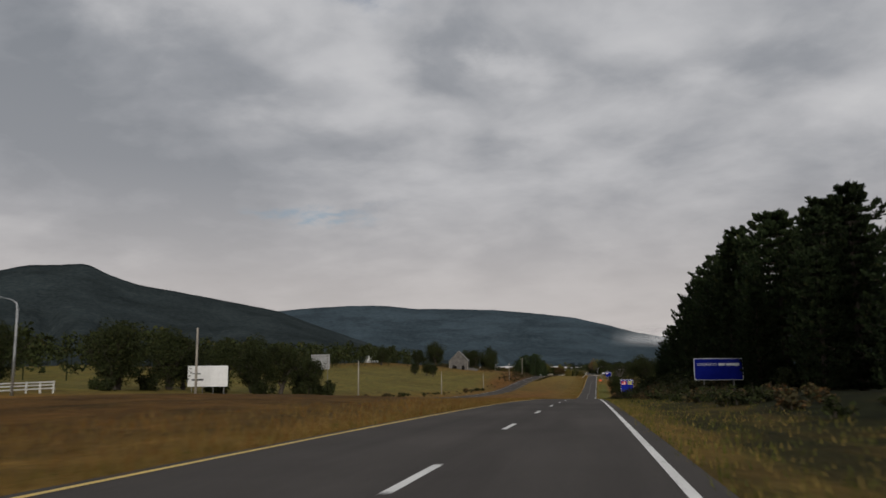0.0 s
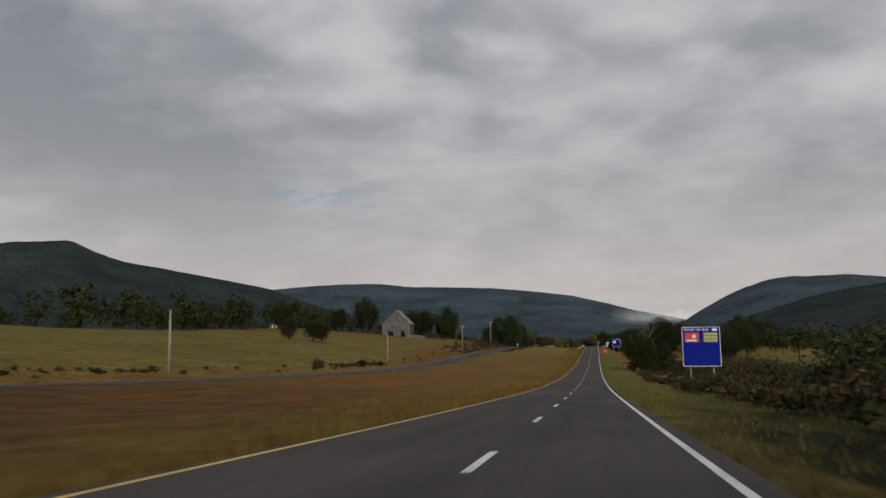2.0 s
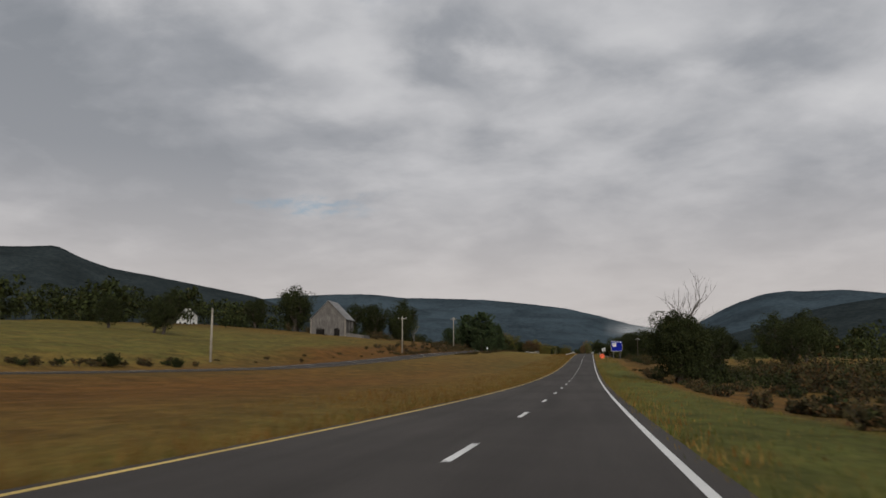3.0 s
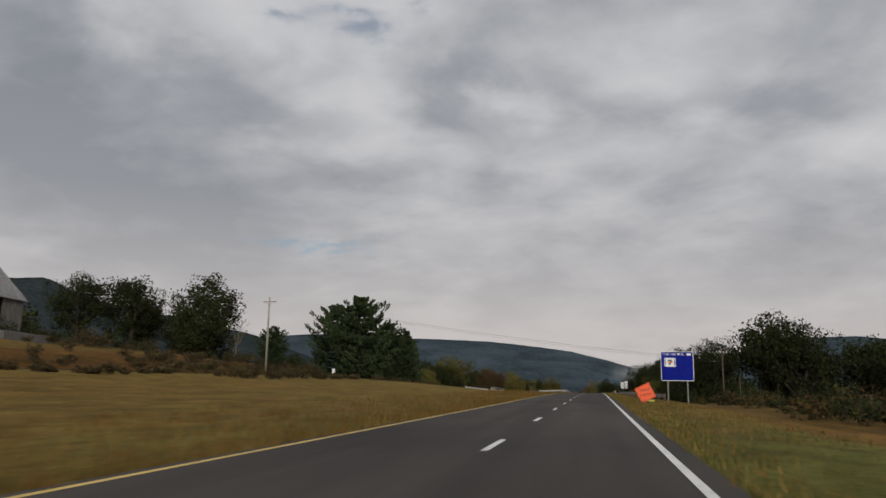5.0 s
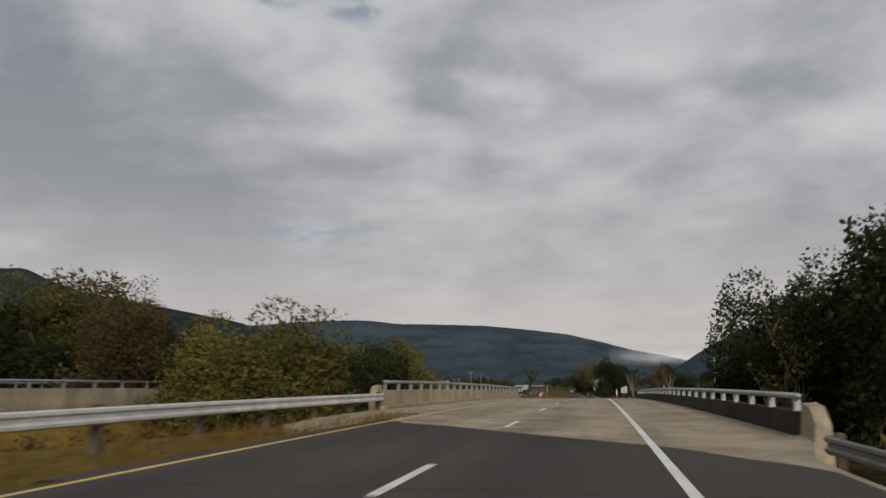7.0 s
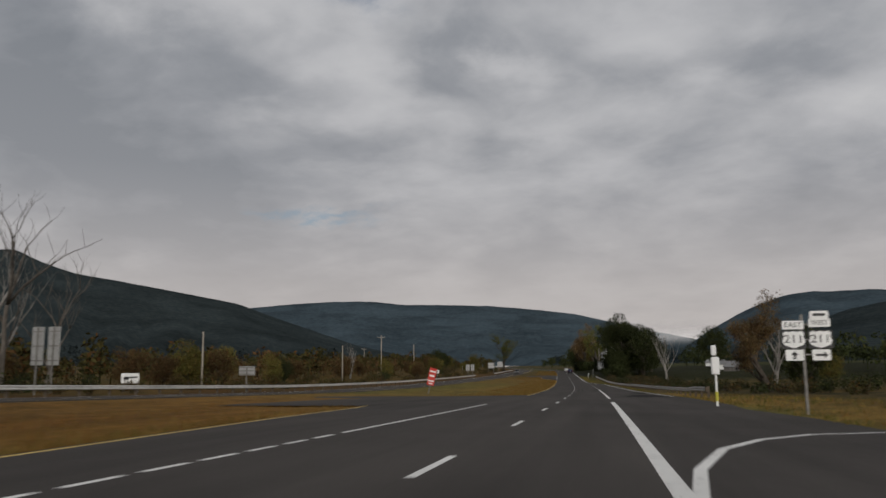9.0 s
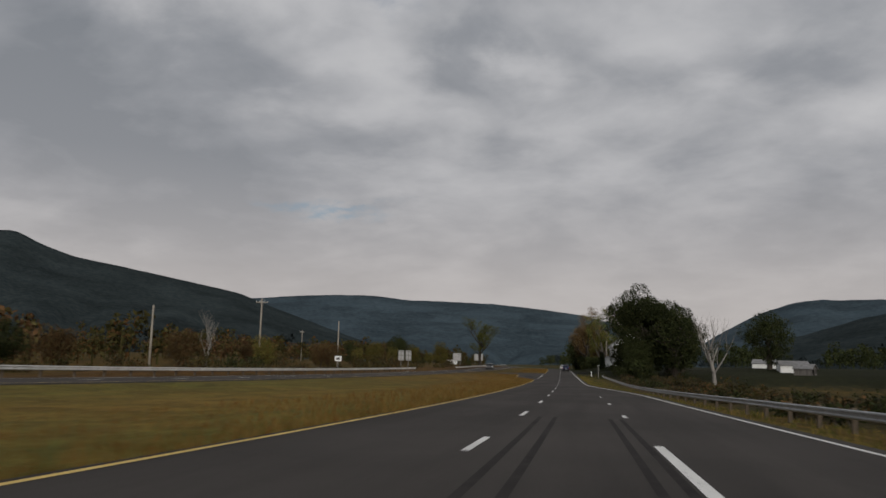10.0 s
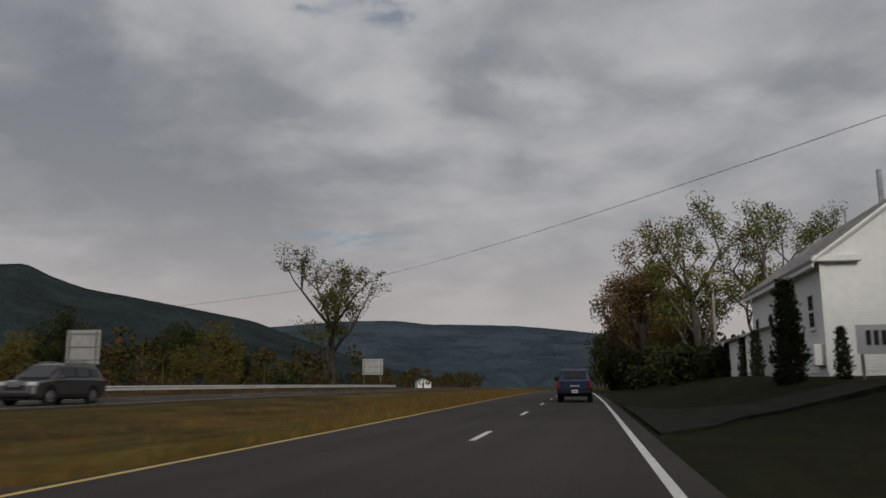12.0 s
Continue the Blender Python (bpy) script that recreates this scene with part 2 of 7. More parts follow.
def ground_material():
    """Land cover: the sheet's 'cover' attribute says how green (r), how rust-brown (g) and how dark with scrub and
    painted shade (b) the grass is.
    """
    n = Nodes("grassland", 0.95)
    at = n.t.nodes.new("ShaderNodeAttribute")
    at.attribute_name = "cover"
    parts = n.t.nodes.new("ShaderNodeSeparateColor")
    n.link(at.outputs["Color"], parts.inputs[0])
    blade = n.noise(0.22, 6, 0.7, 0.2, (1, 1, 0.4))
    patch = n.noise(3.0, 5, 0.6, 0.4, (1.6, 0.5, 1))
    wide = n.noise(22.0, 4, 0.55, 0.5, (1.5, 0.5, 1))

    def weigh(value, noise):
        m = n.t.nodes.new("ShaderNodeMath")
        m.operation, m.use_clamp = "MULTIPLY_ADD", True
        n.link(noise, m.inputs[0])
        m.inputs[1].default_value = 1.3
        k = n.t.nodes.new("ShaderNodeMath")
        k.operation = "MULTIPLY_ADD"
        n.link(value, k.inputs[0])
        k.inputs[1].default_value, k.inputs[2].default_value = 2.0, -1.15
        n.link(k.outputs[0], m.inputs[2])
        return m.outputs[0]

    straw = n.ramp(blade, [(0.25, (0.080, 0.046, 0.010)), (0.5, (0.165, 0.100, 0.024)), (0.75, (0.26, 0.165, 0.046))])
    green = n.ramp(blade, [(0.25, (0.040, 0.046, 0.010)), (0.5, (0.088, 0.092, 0.020)), (0.75, (0.15, 0.135, 0.038))])
    rust = n.ramp(blade, [(0.25, (0.058, 0.025, 0.006)), (0.5, (0.125, 0.058, 0.013)), (0.75, (0.205, 0.105, 0.025))])
    # near-black tones: brush floor, and shade painted under pines and on the lawn
    scrub_shade = n.ramp(blade, [(0.25, (0.006, 0.007, 0.002)), (0.5, (0.013, 0.015, 0.004)), (0.75, (0.030, 0.027, 0.008))])
    tone = n.mix(weigh(parts.outputs[0], patch), straw, green)
    tone = n.mix(weigh(parts.outputs[1], wide), tone, rust)
    tone = n.mix(weigh(parts.outputs[2], patch), tone, scrub_shade)
    streak = n.noise(1.6, 6, 0.62, 0.6, (1.0, 0.5, 1))
    tone = n.mix(1.0, tone, n.ramp(streak, [(0.3, 0.62), (0.5, 1.0), (0.7, 1.4)]), "MULTIPLY")
    tone = n.mix(1.0, tone, n.ramp(wide, [(0.3, 0.82), (0.7, 1.25)]), "MULTIPLY")
    n.bump(blade, 0.10, 0.8)
    return n.base(tone)


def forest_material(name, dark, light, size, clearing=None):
    """Woods seen from kilometres away: crowns as grain, stands and folds as patches; the tones carry the haze's blue.
    """
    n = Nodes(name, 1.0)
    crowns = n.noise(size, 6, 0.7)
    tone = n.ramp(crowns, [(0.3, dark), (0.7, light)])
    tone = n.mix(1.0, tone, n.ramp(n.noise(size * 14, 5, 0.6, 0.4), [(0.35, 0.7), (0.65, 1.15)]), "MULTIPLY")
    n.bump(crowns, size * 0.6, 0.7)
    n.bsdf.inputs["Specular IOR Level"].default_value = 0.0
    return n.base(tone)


ASPHALT = asphalt_material()
# the same asphalt, a fifth lighter, for the stretch up to the bridge
PALER_ASPHALT = asphalt_material("sun_bleached_asphalt", 1.2)
CONCRETE = concrete_material("deck_concrete", (0.31, 0.25, 0.175), (0.47, 0.39, 0.28))
BARRIER = concrete_material("barrier_concrete", (0.32, 0.26, 0.17), (0.50, 0.42, 0.29))
WHITE_LINE = marking_material("white_marking", (0.80, 0.79, 0.76))
YELLOW_LINE = marking_material("yellow_marking", (0.74, 0.53, 0.17))
GRASS = ground_material()
GALVANISED = weathered("galvanised_steel", (0.30, 0.31, 0.32), (0.50, 0.51, 0.52), 0.25, 0.45, 0.75, 0.002)
WEATHERED_STEEL = weathered("weathered_steel", (0.16, 0.15, 0.14), (0.30, 0.29, 0.27), 0.3, 0.6, 0.5, 0.002)
PALE_STEEL = weathered("pale_rail_steel", (0.52, 0.51, 0.48), (0.74, 0.73, 0.70), 0.4, 0.55, 0.1, 0.002)
POST_WOOD = weathered("post_wood", (0.07, 0.055, 0.04), (0.16, 0.13, 0.10), 0.12, 0.9, 0, 0.006, (1, 1, 0.2))
POLE_WOOD = weathered("pole_wood", (0.24, 0.21, 0.17), (0.42, 0.38, 0.32), 0.15, 0.9, 0, 0.006, (1, 1, 0.08))
BARN_WOOD = weathered("barn_boards", (0.085, 0.078, 0.072), (0.21, 0.195, 0.18), 0.25, 0.95, 0, 0.01, (1, 1, 0.06))
# near-black: the darkness of unlit rooms put into the colour
DARK_VOID = weathered("barn_gloom", (0.012, 0.011, 0.010), (0.025, 0.022, 0.02), 0.5, 1.0)
TIN = weathered("tin_roof", (0.20, 0.195, 0.19), (0.36, 0.35, 0.34), 0.7, 0.55, 0.5, 0.004)
CLAPBOARD = weathered("white_clapboard", (0.74, 0.75, 0.74), (0.82, 0.82, 0.80), 0.5, 0.7, 0, 0.001, stain=0.94)
TRIM_WHITE = weathered("white_trim", (0.68, 0.68, 0.66), (0.80, 0.80, 0.78), 0.4, 0.6, 0, 0.001, stain=0.9)
BARK = weathered("bark", (0.035, 0.028, 0.022), (0.10, 0.085, 0.07), 0.12, 0.95, 0, 0.02, (1, 1, 0.25))
PALE_BARK = weathered("pale_bark", (0.16, 0.145, 0.13), (0.34, 0.32, 0.29), 0.2, 0.95, 0, 0.015, (1, 1, 0.3))
BARE_BARK = weathered("grey_twig_bark", (0.075, 0.065, 0.055), (0.18, 0.16, 0.14), 0.2, 0.95, 0, 0.015, (1, 1, 0.3))
SIGN_BLUE = weathered("sign_blue", (0.003, 0.010, 0.19), (0.005, 0.014, 0.25), 0.6, 0.62, 0, 0.0005, stain=0.9)
SIGN_WHITE = weathered("sign_white", (0.74, 0.74, 0.73), (0.84, 0.84, 0.83), 0.5, 0.45, 0, 0.0005, stain=0.9)
SIGN_ORANGE = weathered("sign_orange", (0.86, 0.10, 0.02), (0.95, 0.14, 0.035), 0.4, 0.55, 0, 0.002, stain=0.92)
SIGN_RED = weathered("sign_red", (0.50, 0.03, 0.02), (0.62, 0.05, 0.03), 0.4, 0.5, 0, 0.0005)
SIGN_YELLOW = weathered("sign_yellow", (0.55, 0.50, 0.06), (0.66, 0.60, 0.08), 0.4, 0.5, 0, 0.0005)
SIGN_BLACK = weathered("sign_black", (0.012, 0.012, 0.012), (0.03, 0.03, 0.03), 0.3, 0.5)
SIGN_BACK = weathered("sign_back_aluminium", (0.34, 0.34, 0.33), (0.48, 0.48, 0.47), 0.8, 0.5, 0.5, 0.001)
SIGN_GREEN = weathered("sign_green", (0.01, 0.09, 0.05), (0.015, 0.12, 0.07), 0.6, 0.5)
WIRE = weathered("cable_black", (0.02, 0.02, 0.02), (0.05, 0.05, 0.05), 0.3, 0.6)
OAK_LEAF = leafy("broad_leaves_dark", (0.014, 0.018, 0.007), (0.045, 0.055, 0.018), (0.055, 0.052, 0.018), 0.08)
PINE_LEAF = leafy("pine_needles", (0.013, 0.022, 0.010), (0.040, 0.058, 0.022), (0.06, 0.065, 0.025), 0.06)
FALL_LEAF = leafy("turning_leaves", (0.055, 0.058, 0.014), (0.19, 0.17, 0.045), (0.20, 0.10, 0.03), 0.14)
WHITE_PINE_LEAF = leafy("white_pine_needles", (0.022, 0.036, 0.016), (0.062, 0.088, 0.036), (0.08, 0.09, 0.035), 0.08)
# stains, with the wall's shaded face painted into the same dark tones
SHADED_STAINED_CONCRETE = concrete_material("blackened_concrete", (0.026, 0.022, 0.016), (0.075, 0.064, 0.046))
RUST_LEAF = leafy("rust_leaves", (0.045, 0.026, 0.012), (0.115, 0.062, 0.027), (0.09, 0.075, 0.03), 0.3)
SCRUB_LEAF = leafy("scrub_leaves", (0.028, 0.024, 0.012), (0.075, 0.062, 0.026), (0.11, 0.06, 0.025), 0.2)
BLADE = leafy("dry_grass_blades", (0.12, 0.072, 0.018), (0.30, 0.20, 0.062), (0.19, 0.085, 0.022), 0.3)
GREEN_BLADE = leafy("green_grass_blades", (0.045, 0.052, 0.010), (0.11, 0.108, 0.025), (0.20, 0.14, 0.04), 0.35)
# the haze over the farthest woods is mixed into this blue-grey base colour
HAZY_FOREST = forest_material("far_ridge_woods", (0.036, 0.054, 0.068), (0.076, 0.100, 0.114), 45)
FAINT_STAIN = weathered("faint_oil_film", (0.022, 0.020, 0.019), (0.042, 0.038, 0.035), 0.3, 0.9)
# very dark, slightly green tar tones
DRIVE_TAR = weathered("mossy_old_tar", (0.014, 0.015, 0.010), (0.034, 0.033, 0.025), 0.5, 0.95, 0, 0.01)
WOODS_LEAF = leafy("autumn_woods_leaves", (0.026, 0.026, 0.009), (0.080, 0.068, 0.022), (0.085, 0.044, 0.016), 0.2)
STAIN = weathered("tyre_and_oil_stain", (0.010, 0.009, 0.009), (0.024, 0.022, 0.021), 0.3, 0.95)
GREEN_LEAF = leafy("green_leaves", (0.040, 0.052, 0.012), (0.13, 0.145, 0.034), (0.18, 0.14, 0.035), 0.2)
BROWN_LEAF = leafy("thinning_brown_leaves", (0.09, 0.055, 0.026), (0.23, 0.14, 0.065), (0.15, 0.12, 0.05), 0.25)
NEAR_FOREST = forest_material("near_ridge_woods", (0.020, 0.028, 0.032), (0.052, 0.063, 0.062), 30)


# ---- building helpers ----
class Shape:
    """Vertices and faces in life-size metres, gathered piece by piece."""

    def __init__(self):
        self.v, self.f, self.m = [], [], []

    def add(self, verts, faces, slot=0):
        k = len(self.v)
        self.v += [tuple(p) for p in verts]
        self.f += [tuple(i + k for i in f) for f in faces]
        self.m += [slot] * len(faces)
        return self

    def box(self, x, y, z, sx, sy, sz, turn=0.0, bevel=0.0, tilt=None):
        """A box with chamfered edges, its middle at x, y, z."""
        b = min(bevel, sx * 0.45, sy * 0.45, sz * 0.45)
        h = (sx / 2, sy / 2, sz / 2)
        rot = Matrix.Rotation(turn, 3, "Z") if tilt is None else tilt
        if b <= 0:
            pts = [rot @ Vector((h[0] * i, h[1] * j, h[2] * k)) + Vector((x, y, z)) for i in (-1, 1) for j in (-1, 1) for k in (-1, 1)]
            return self.add(pts, [(0, 1, 3, 2), (4, 6, 7, 5), (0, 4, 5, 1), (2, 3, 7, 6), (0, 2, 6, 4), (1, 5, 7, 3)])
        pts, key = [], {}
        for i in (-1, 1):
            for j in (-1, 1):
                for k in (-1, 1):
                    for ax in range(3):
                        p = [(h[n] - (0 if n == ax else b)) * (i, j, k)[n] for n in range(3)]
                        key[i, j, k, ax] = len(pts)
                        pts.append(rot @ Vector(p) + Vector((x, y, z)))
        faces = []
        for ax in range(3):
            o = [n for n in range(3) if n != ax]
            for sg in (-1, 1):
                ring = []
                for u, w in ((-1, -1), (1, -1), (1, 1), (-1, 1)):
                    c = [0, 0, 0]
                    c[ax], c[o[0]], c[o[1]] = sg, u, w
                    ring.append(key[(*c, ax)])
                faces.append(ring if (sg > 0) == (ax != 1) else ring[::-1])
            for u in (-1, 1):
                for w in (-1, 1):
                    c, d = [0, 0, 0], [0, 0, 0]
                    c[ax], d[ax] = -1, 1
                    c[o[0]] = d[o[0]] = u
                    c[o[1]] = d[o[1]] = w
                    faces.append([key[(*c, o[0])], key[(*d, o[0])], key[(*d, o[1])], key[(*c, o[1])]])
        for i in (-1, 1):
            for j in (-1, 1):
                for k in (-1, 1):
                    faces.append([key[i, j, k, n] for n in range(3)])
        return self.add(pts, faces)

    def tube(self, points, radii, sides=6, caps=True):
        """A round bar through the points, with a radius at each."""
        pts = [Vector(p) for p in points]
        rings = []
        for i, p in enumerate(pts):
            d = (pts[min(i + 1, len(pts) - 1)] - pts[max(i - 1, 0)]).normalized()
            side = d.cross(Vector((0, 0, 1)) if abs(d.z) < 0.9 else Vector((1, 0, 0))).normalized()
            other = d.cross(side)
            r = radii[i] if isinstance(radii, (list, tuple)) else radii
            rings += [p + side * r * math.cos(2 * math.pi * k / sides) + other * r * math.sin(2 * math.pi * k / sides) for k in range(sides)]
        faces = [(i * sides + k, i * sides + (k + 1) % sides, (i + 1) * sides + (k + 1) % sides, (i + 1) * sides + k) for i in range(len(pts) - 1) for k in range(sides)]
        if caps:
            faces += [tuple(range(sides))[::-1], tuple((len(pts) - 1) * sides + k for k in range(sides))]
        return self.add(rings, faces)

    def loft(self, rings, closed=True, caps=False):
        """Skin over rings that all have the same number of points."""
        n = len(rings[0])
        faces = [(i * n + k, i * n + (k + 1) % n, (i + 1) * n + (k + 1) % n, (i + 1) * n + k) for i in range(len(rings) - 1) for k in range(n if closed else n - 1)]
        if caps:
            faces += [tuple(range(n))[::-1], tuple((len(rings) - 1) * n + k for k in range(n))]
        return self.add([p for r in rings for p in r], faces)

    def disc(self, centre, axis, radius, sides=20):
        side = axis.cross(Vector((0, 0, 1)) if abs(axis.z) < 0.9 else Vector((1, 0, 0))).normalized()
        other = axis.cross(side)
        return self.add([centre + radius * (side * math.cos(2 * math.pi * k / sides) + other * math.sin(2 * math.pi * k / sides)) for k in range(sides)], [tuple(range(sides))])

    def prism(self, outline, y0, y1):
        """The outline (x, z) drawn out from y0 to y1."""
        return self.loft([[(x, y0, z) for x, z in outline], [(x, y1, z) for x, z in outline]], True, True)


def mesh_of(name, shape, materials, smooth=False):
    me = bpy.data.meshes.new(name)
    me.from_pydata([(x * SCALE, y * SCALE, z * SCALE) for x, y, z in shape.v], [], shape.f)
    for m in materials if isinstance(materials, (list, tuple)) else (materials,):
        me.materials.append(m)
    if any(shape.m):
        me.polygons.foreach_set("material_index", shape.m)
    if smooth:
        me.polygons.foreach_set("use_smooth", [True] * len(shape.f))
    me.update()
    return me


def part(name, shape, material, parent=None, label="", smooth=False):
    ob = new(name, mesh_of(name, shape, material, smooth))
    ob.parent = parent
    return tagged(ob, label)


def thing(name, s, lat, label, category, up=0.0, turn=0.0, group="", size=1.0):
    """An Empty at a thing's base beside the road; its x is to the right, its y along the road. turn: degrees anticlockwise."""
    ob = new(name)
    ob.empty_display_size = 0.1
    ob.matrix_world = Matrix.LocRotScale(spot(s, lat, up) * SCALE, Euler((0, 0, radians(turn) - heading(s))), (size,) * 3)
    return tagged(ob, label, category, group)


def stand(ob, s, lat, up, turn=0.0, size=1.0):
    """A copy of a thing, standing elsewhere."""
    return copy_thing(ob, Matrix.LocRotScale(spot(s, lat, up) * SCALE, Euler((0, 0, radians(turn) - heading(s))), (size,) * 3))


def writing(text, size, x, y, z, material, parent, name="lettering", across=None):
    """Raised letters facing the oncoming driver (towards -y), centred on x, z."""
    cu = bpy.data.curves.new("letters", "FONT")
    cu.body, cu.size, cu.align_x, cu.align_y, cu.extrude = text, size * SCALE, "CENTER", "CENTER", 0.004 * SCALE
    src = bpy.data.objects.new("letters", cu)
    scene.collection.objects.link(src)
    bpy.context.view_layer.update()
    me = bpy.data.meshes.new_from_object(src.evaluated_get(bpy.context.evaluated_depsgraph_get()))
    bpy.data.objects.remove(src)
    me.materials.clear()
    me.materials.append(material)
    ob = new(name, me)
    ob.parent = parent
    wide = max(v.co.x for v in me.vertices) - min(v.co.x for v in me.vertices)
    k = across * SCALE / wide if across else 1.0
    ob.matrix_local = Matrix.LocRotScale(Vector((x, y, z)) * SCALE, Euler((radians(90), 0, 0)), (k, 1, 1))
    return ob


# ---- land ----
def blend(x, *pairs):
    return float(np.interp(x, [p[0] for p in pairs], [p[1] for p in pairs]))


def far_road(s):
    """Offset and height of the middle of the opposite carriageway."""
    return (blend(s, (-900, -42), (0, -42), (300, -41), (520, -41), (620, -37), (700, -31), (860, -29), (960, -30), (1050, -29), (1180, -21), (1300, -19), (1600, -19)),
            blend(s, (-900, 0.2), (0, 0.0), (150, 0.2), (300, 1.0), (400, 1.0), (480, 1.8), (600, 1.8), (640, 0.9), (680, 0.15), (760, 0.0), (820, 0.3), (860, 0.6), (960, 0.15), (1100, 0.3), (1300, 0.3)))


def hill(s):
    """How far the land rises a hundred metres off to the left."""
    return blend(s, (-900, 2), (0, 2.5), (170, 3.5), (240, 7.5), (385, 8.6), (470, 8), (600, 8.6), (660, 7), (720, 0), (800, -2), (900, -0.5), (1300, 1), (1800, 1))


def verge(s):
    """How far the land lies above the pavement a dozen metres off to the right."""
    return blend(s, (-900, 0), (0, 0.2), (60, 0.5), (180, 1.0), (260, 0.3), (330, -0.6), (480, -0.5), (560, -0.6), (600, -1.2), (680, -4), (790, -4), (840, -0.2), (900, 0.3), (990, -0.5), (1040, -1.0), (1070, -1.25), (1130, -0.9), (1150, 0.5), (1200, 1.4), (1300, 1.2))


def land(s, lat):
    """Height of the ground above the pavement's level at that station."""
    mid, high = far_road(s)
    cut = blend(s, (690, 0), (700, -4.5), (770, -4.5), (782, 0))  # the creek under the bridges
    base = -0.06
    if lat > 4.2:
        v = verge(s)
        z = blend(lat, (4.2, base), (5.6, -0.16), (8.5, min(-0.25, v * 0.4) if v < 0 else v * 0.25 - 0.1), (12.5, v), (18, v + (0.4 if s < 250 else 0)), (40, v * 1.3), (150, v * 1.5 + 1), (700, 6), (2500, 20))
        if cut < 0:
            z = min(z, cut * blend(lat, (6.6, 0), (10, 1)))
        return z
    if lat < -4.2:
        near, out = mid + 5.5, mid - 5.5
        h = hill(s)
        if lat >= near:
            k = (lat + 4.2) / (near + 4.2)
            z = base * (1 - k) + (high - 0.06) * k - 0.45 * math.sin(math.pi * min(1, max(0, k))) * (0.5 if s > 820 else 0.7)
            if s < 130:
                z += 0.9 * math.sin(math.pi * k) ** 2 * blend(s, (-900, 1), (60, 1), (130, 0))
        elif lat >= out:
            z = high - 0.06
        else:
            z = blend(-lat, (-out, high - 0.06), (-out + 4, high + 0.15), (-out + 12, high + max(0, h) * 0.28), (100, h), (160, h * (1.5 if h > 0 else 1)), (320, h * 1.3), (900, 10), (2500, 25))
        if cut < 0 and (lat > near or lat < out):
            z = min(z, cut * (blend(-lat, (7.5, 0), (10.5, 1)) if lat > near else 1))
        return z
    return base


def cover(s, lat):
    """How green, how rust-brown and how dark with scrub and painted shade the grass is."""
    mid, _ = far_road(s)
    if lat > 4:
        green = blend(s, (0, 0.35), (180, 0.45), (260, 0.85), (400, 0.95), (480, 0.9), (530, 0.35), (590, 0.35), (630, 0.65), (700, 0.6), (850, 0.8), (950, 0.5), (1050, 0.4), (1120, 0.45), (1160, 0.95), (1300, 0.95)) * blend(lat, (4, 0.8), (6, 1), (8.5, 1.0), (10, 0.35), (20, 0.4), (60, 0.8))
        rust = blend(lat, (6, 0), (9, 0.35), (11, 0.7), (16, 0.6), (40, 0.2)) * blend(s, (0, 0.8), (200, 1), (500, 0.8), (700, 0.3), (1100, 0.2))
        scrub_shade = blend(lat, (8.0 if s < 330 else 9.5, 0), (10.5 if s < 330 else 13, 0.8), (30, 0.8), (60, 0.4)) * blend(s, (0, 1), (230, 1), (270, 0.45), (560, 0.5), (620, 0.8), (860, 0.6), (960, 0.85), (1120, 0.9), (1300, 0.6))
        # raises the dark tone by the pines and the house in place of shade
        scrub_shade = max(scrub_shade, blend(s, (0, 0.62), (60, 0.66), (90, 0.9), (205, 0.85), (260, 0.1), (330, 0), (930, 0), (960, 0.4), (1050, 0.62), (1120, 0.62), (1145, 0.9), (1240, 0.95), (1300, 0.6)) * blend(lat, (4.6, 0.6 if s < 1130 else 1.0), (5.6, 1)))
        return green, rust, scrub_shade
    if lat > mid:
        k = (lat - mid) / (-4 - mid)
        green = blend(s, (0, 0.2), (200, 0.35), (400, 0.45), (600, 0.5), (850, 0.3), (935, 0.5), (950, 0.66), (1010, 0.7), (1060, 0.55), (1150, 0.5), (1300, 0.7)) * blend(k, (0, 0.9), (0.85, 0.8), (1, 1.3))
        rust = blend(s, (0, 0.9), (250, 0.85), (380, 0.62), (560, 0.3), (620, 0.1), (700, 0.1), (880, 0.75), (950, 0.35), (1020, 0.35), (1080, 0.5), (1300, 0.3)) * blend(k, (0, 0.8), (0.6, 1), (0.9, 0.5), (1, 0.2))
        return green, rust, blend(s, (0, 0.46), (230, 0.44), (300, 0.1), (560, 0.1), (600, 0.0), (720, 0.0), (760, 0.1), (1080, 0.1), (1110, 0.4), (1160, 0.5)) * blend(k, (0, 1.0), (0.9, 1.0), (1.0, 0.5))
    field = blend(-lat, (-mid + 8, 0), (-mid + 16, 1))
    bank = blend(s, (400, 0), (450, 1), (640, 1), (700, 0)) * blend(-lat, (-mid + 6, 1), (-mid + 14, 1), (-mid + 26, 0))
    return (blend(s, (0, 0.56), (480, 0.56), (560, 0.45), (640, 0.3), (900, 0.5)) * field + 0.25 * (1 - field),
            blend(s, (0, 0.15), (440, 0.1), (600, 0.5), (700, 0.5)) + 0.35 * (1 - field) + 0.5 * bank, blend(s, (0, 0), (520, 0.0), (600, 0.4), (800, 0.5)) + 0.25 * bank)


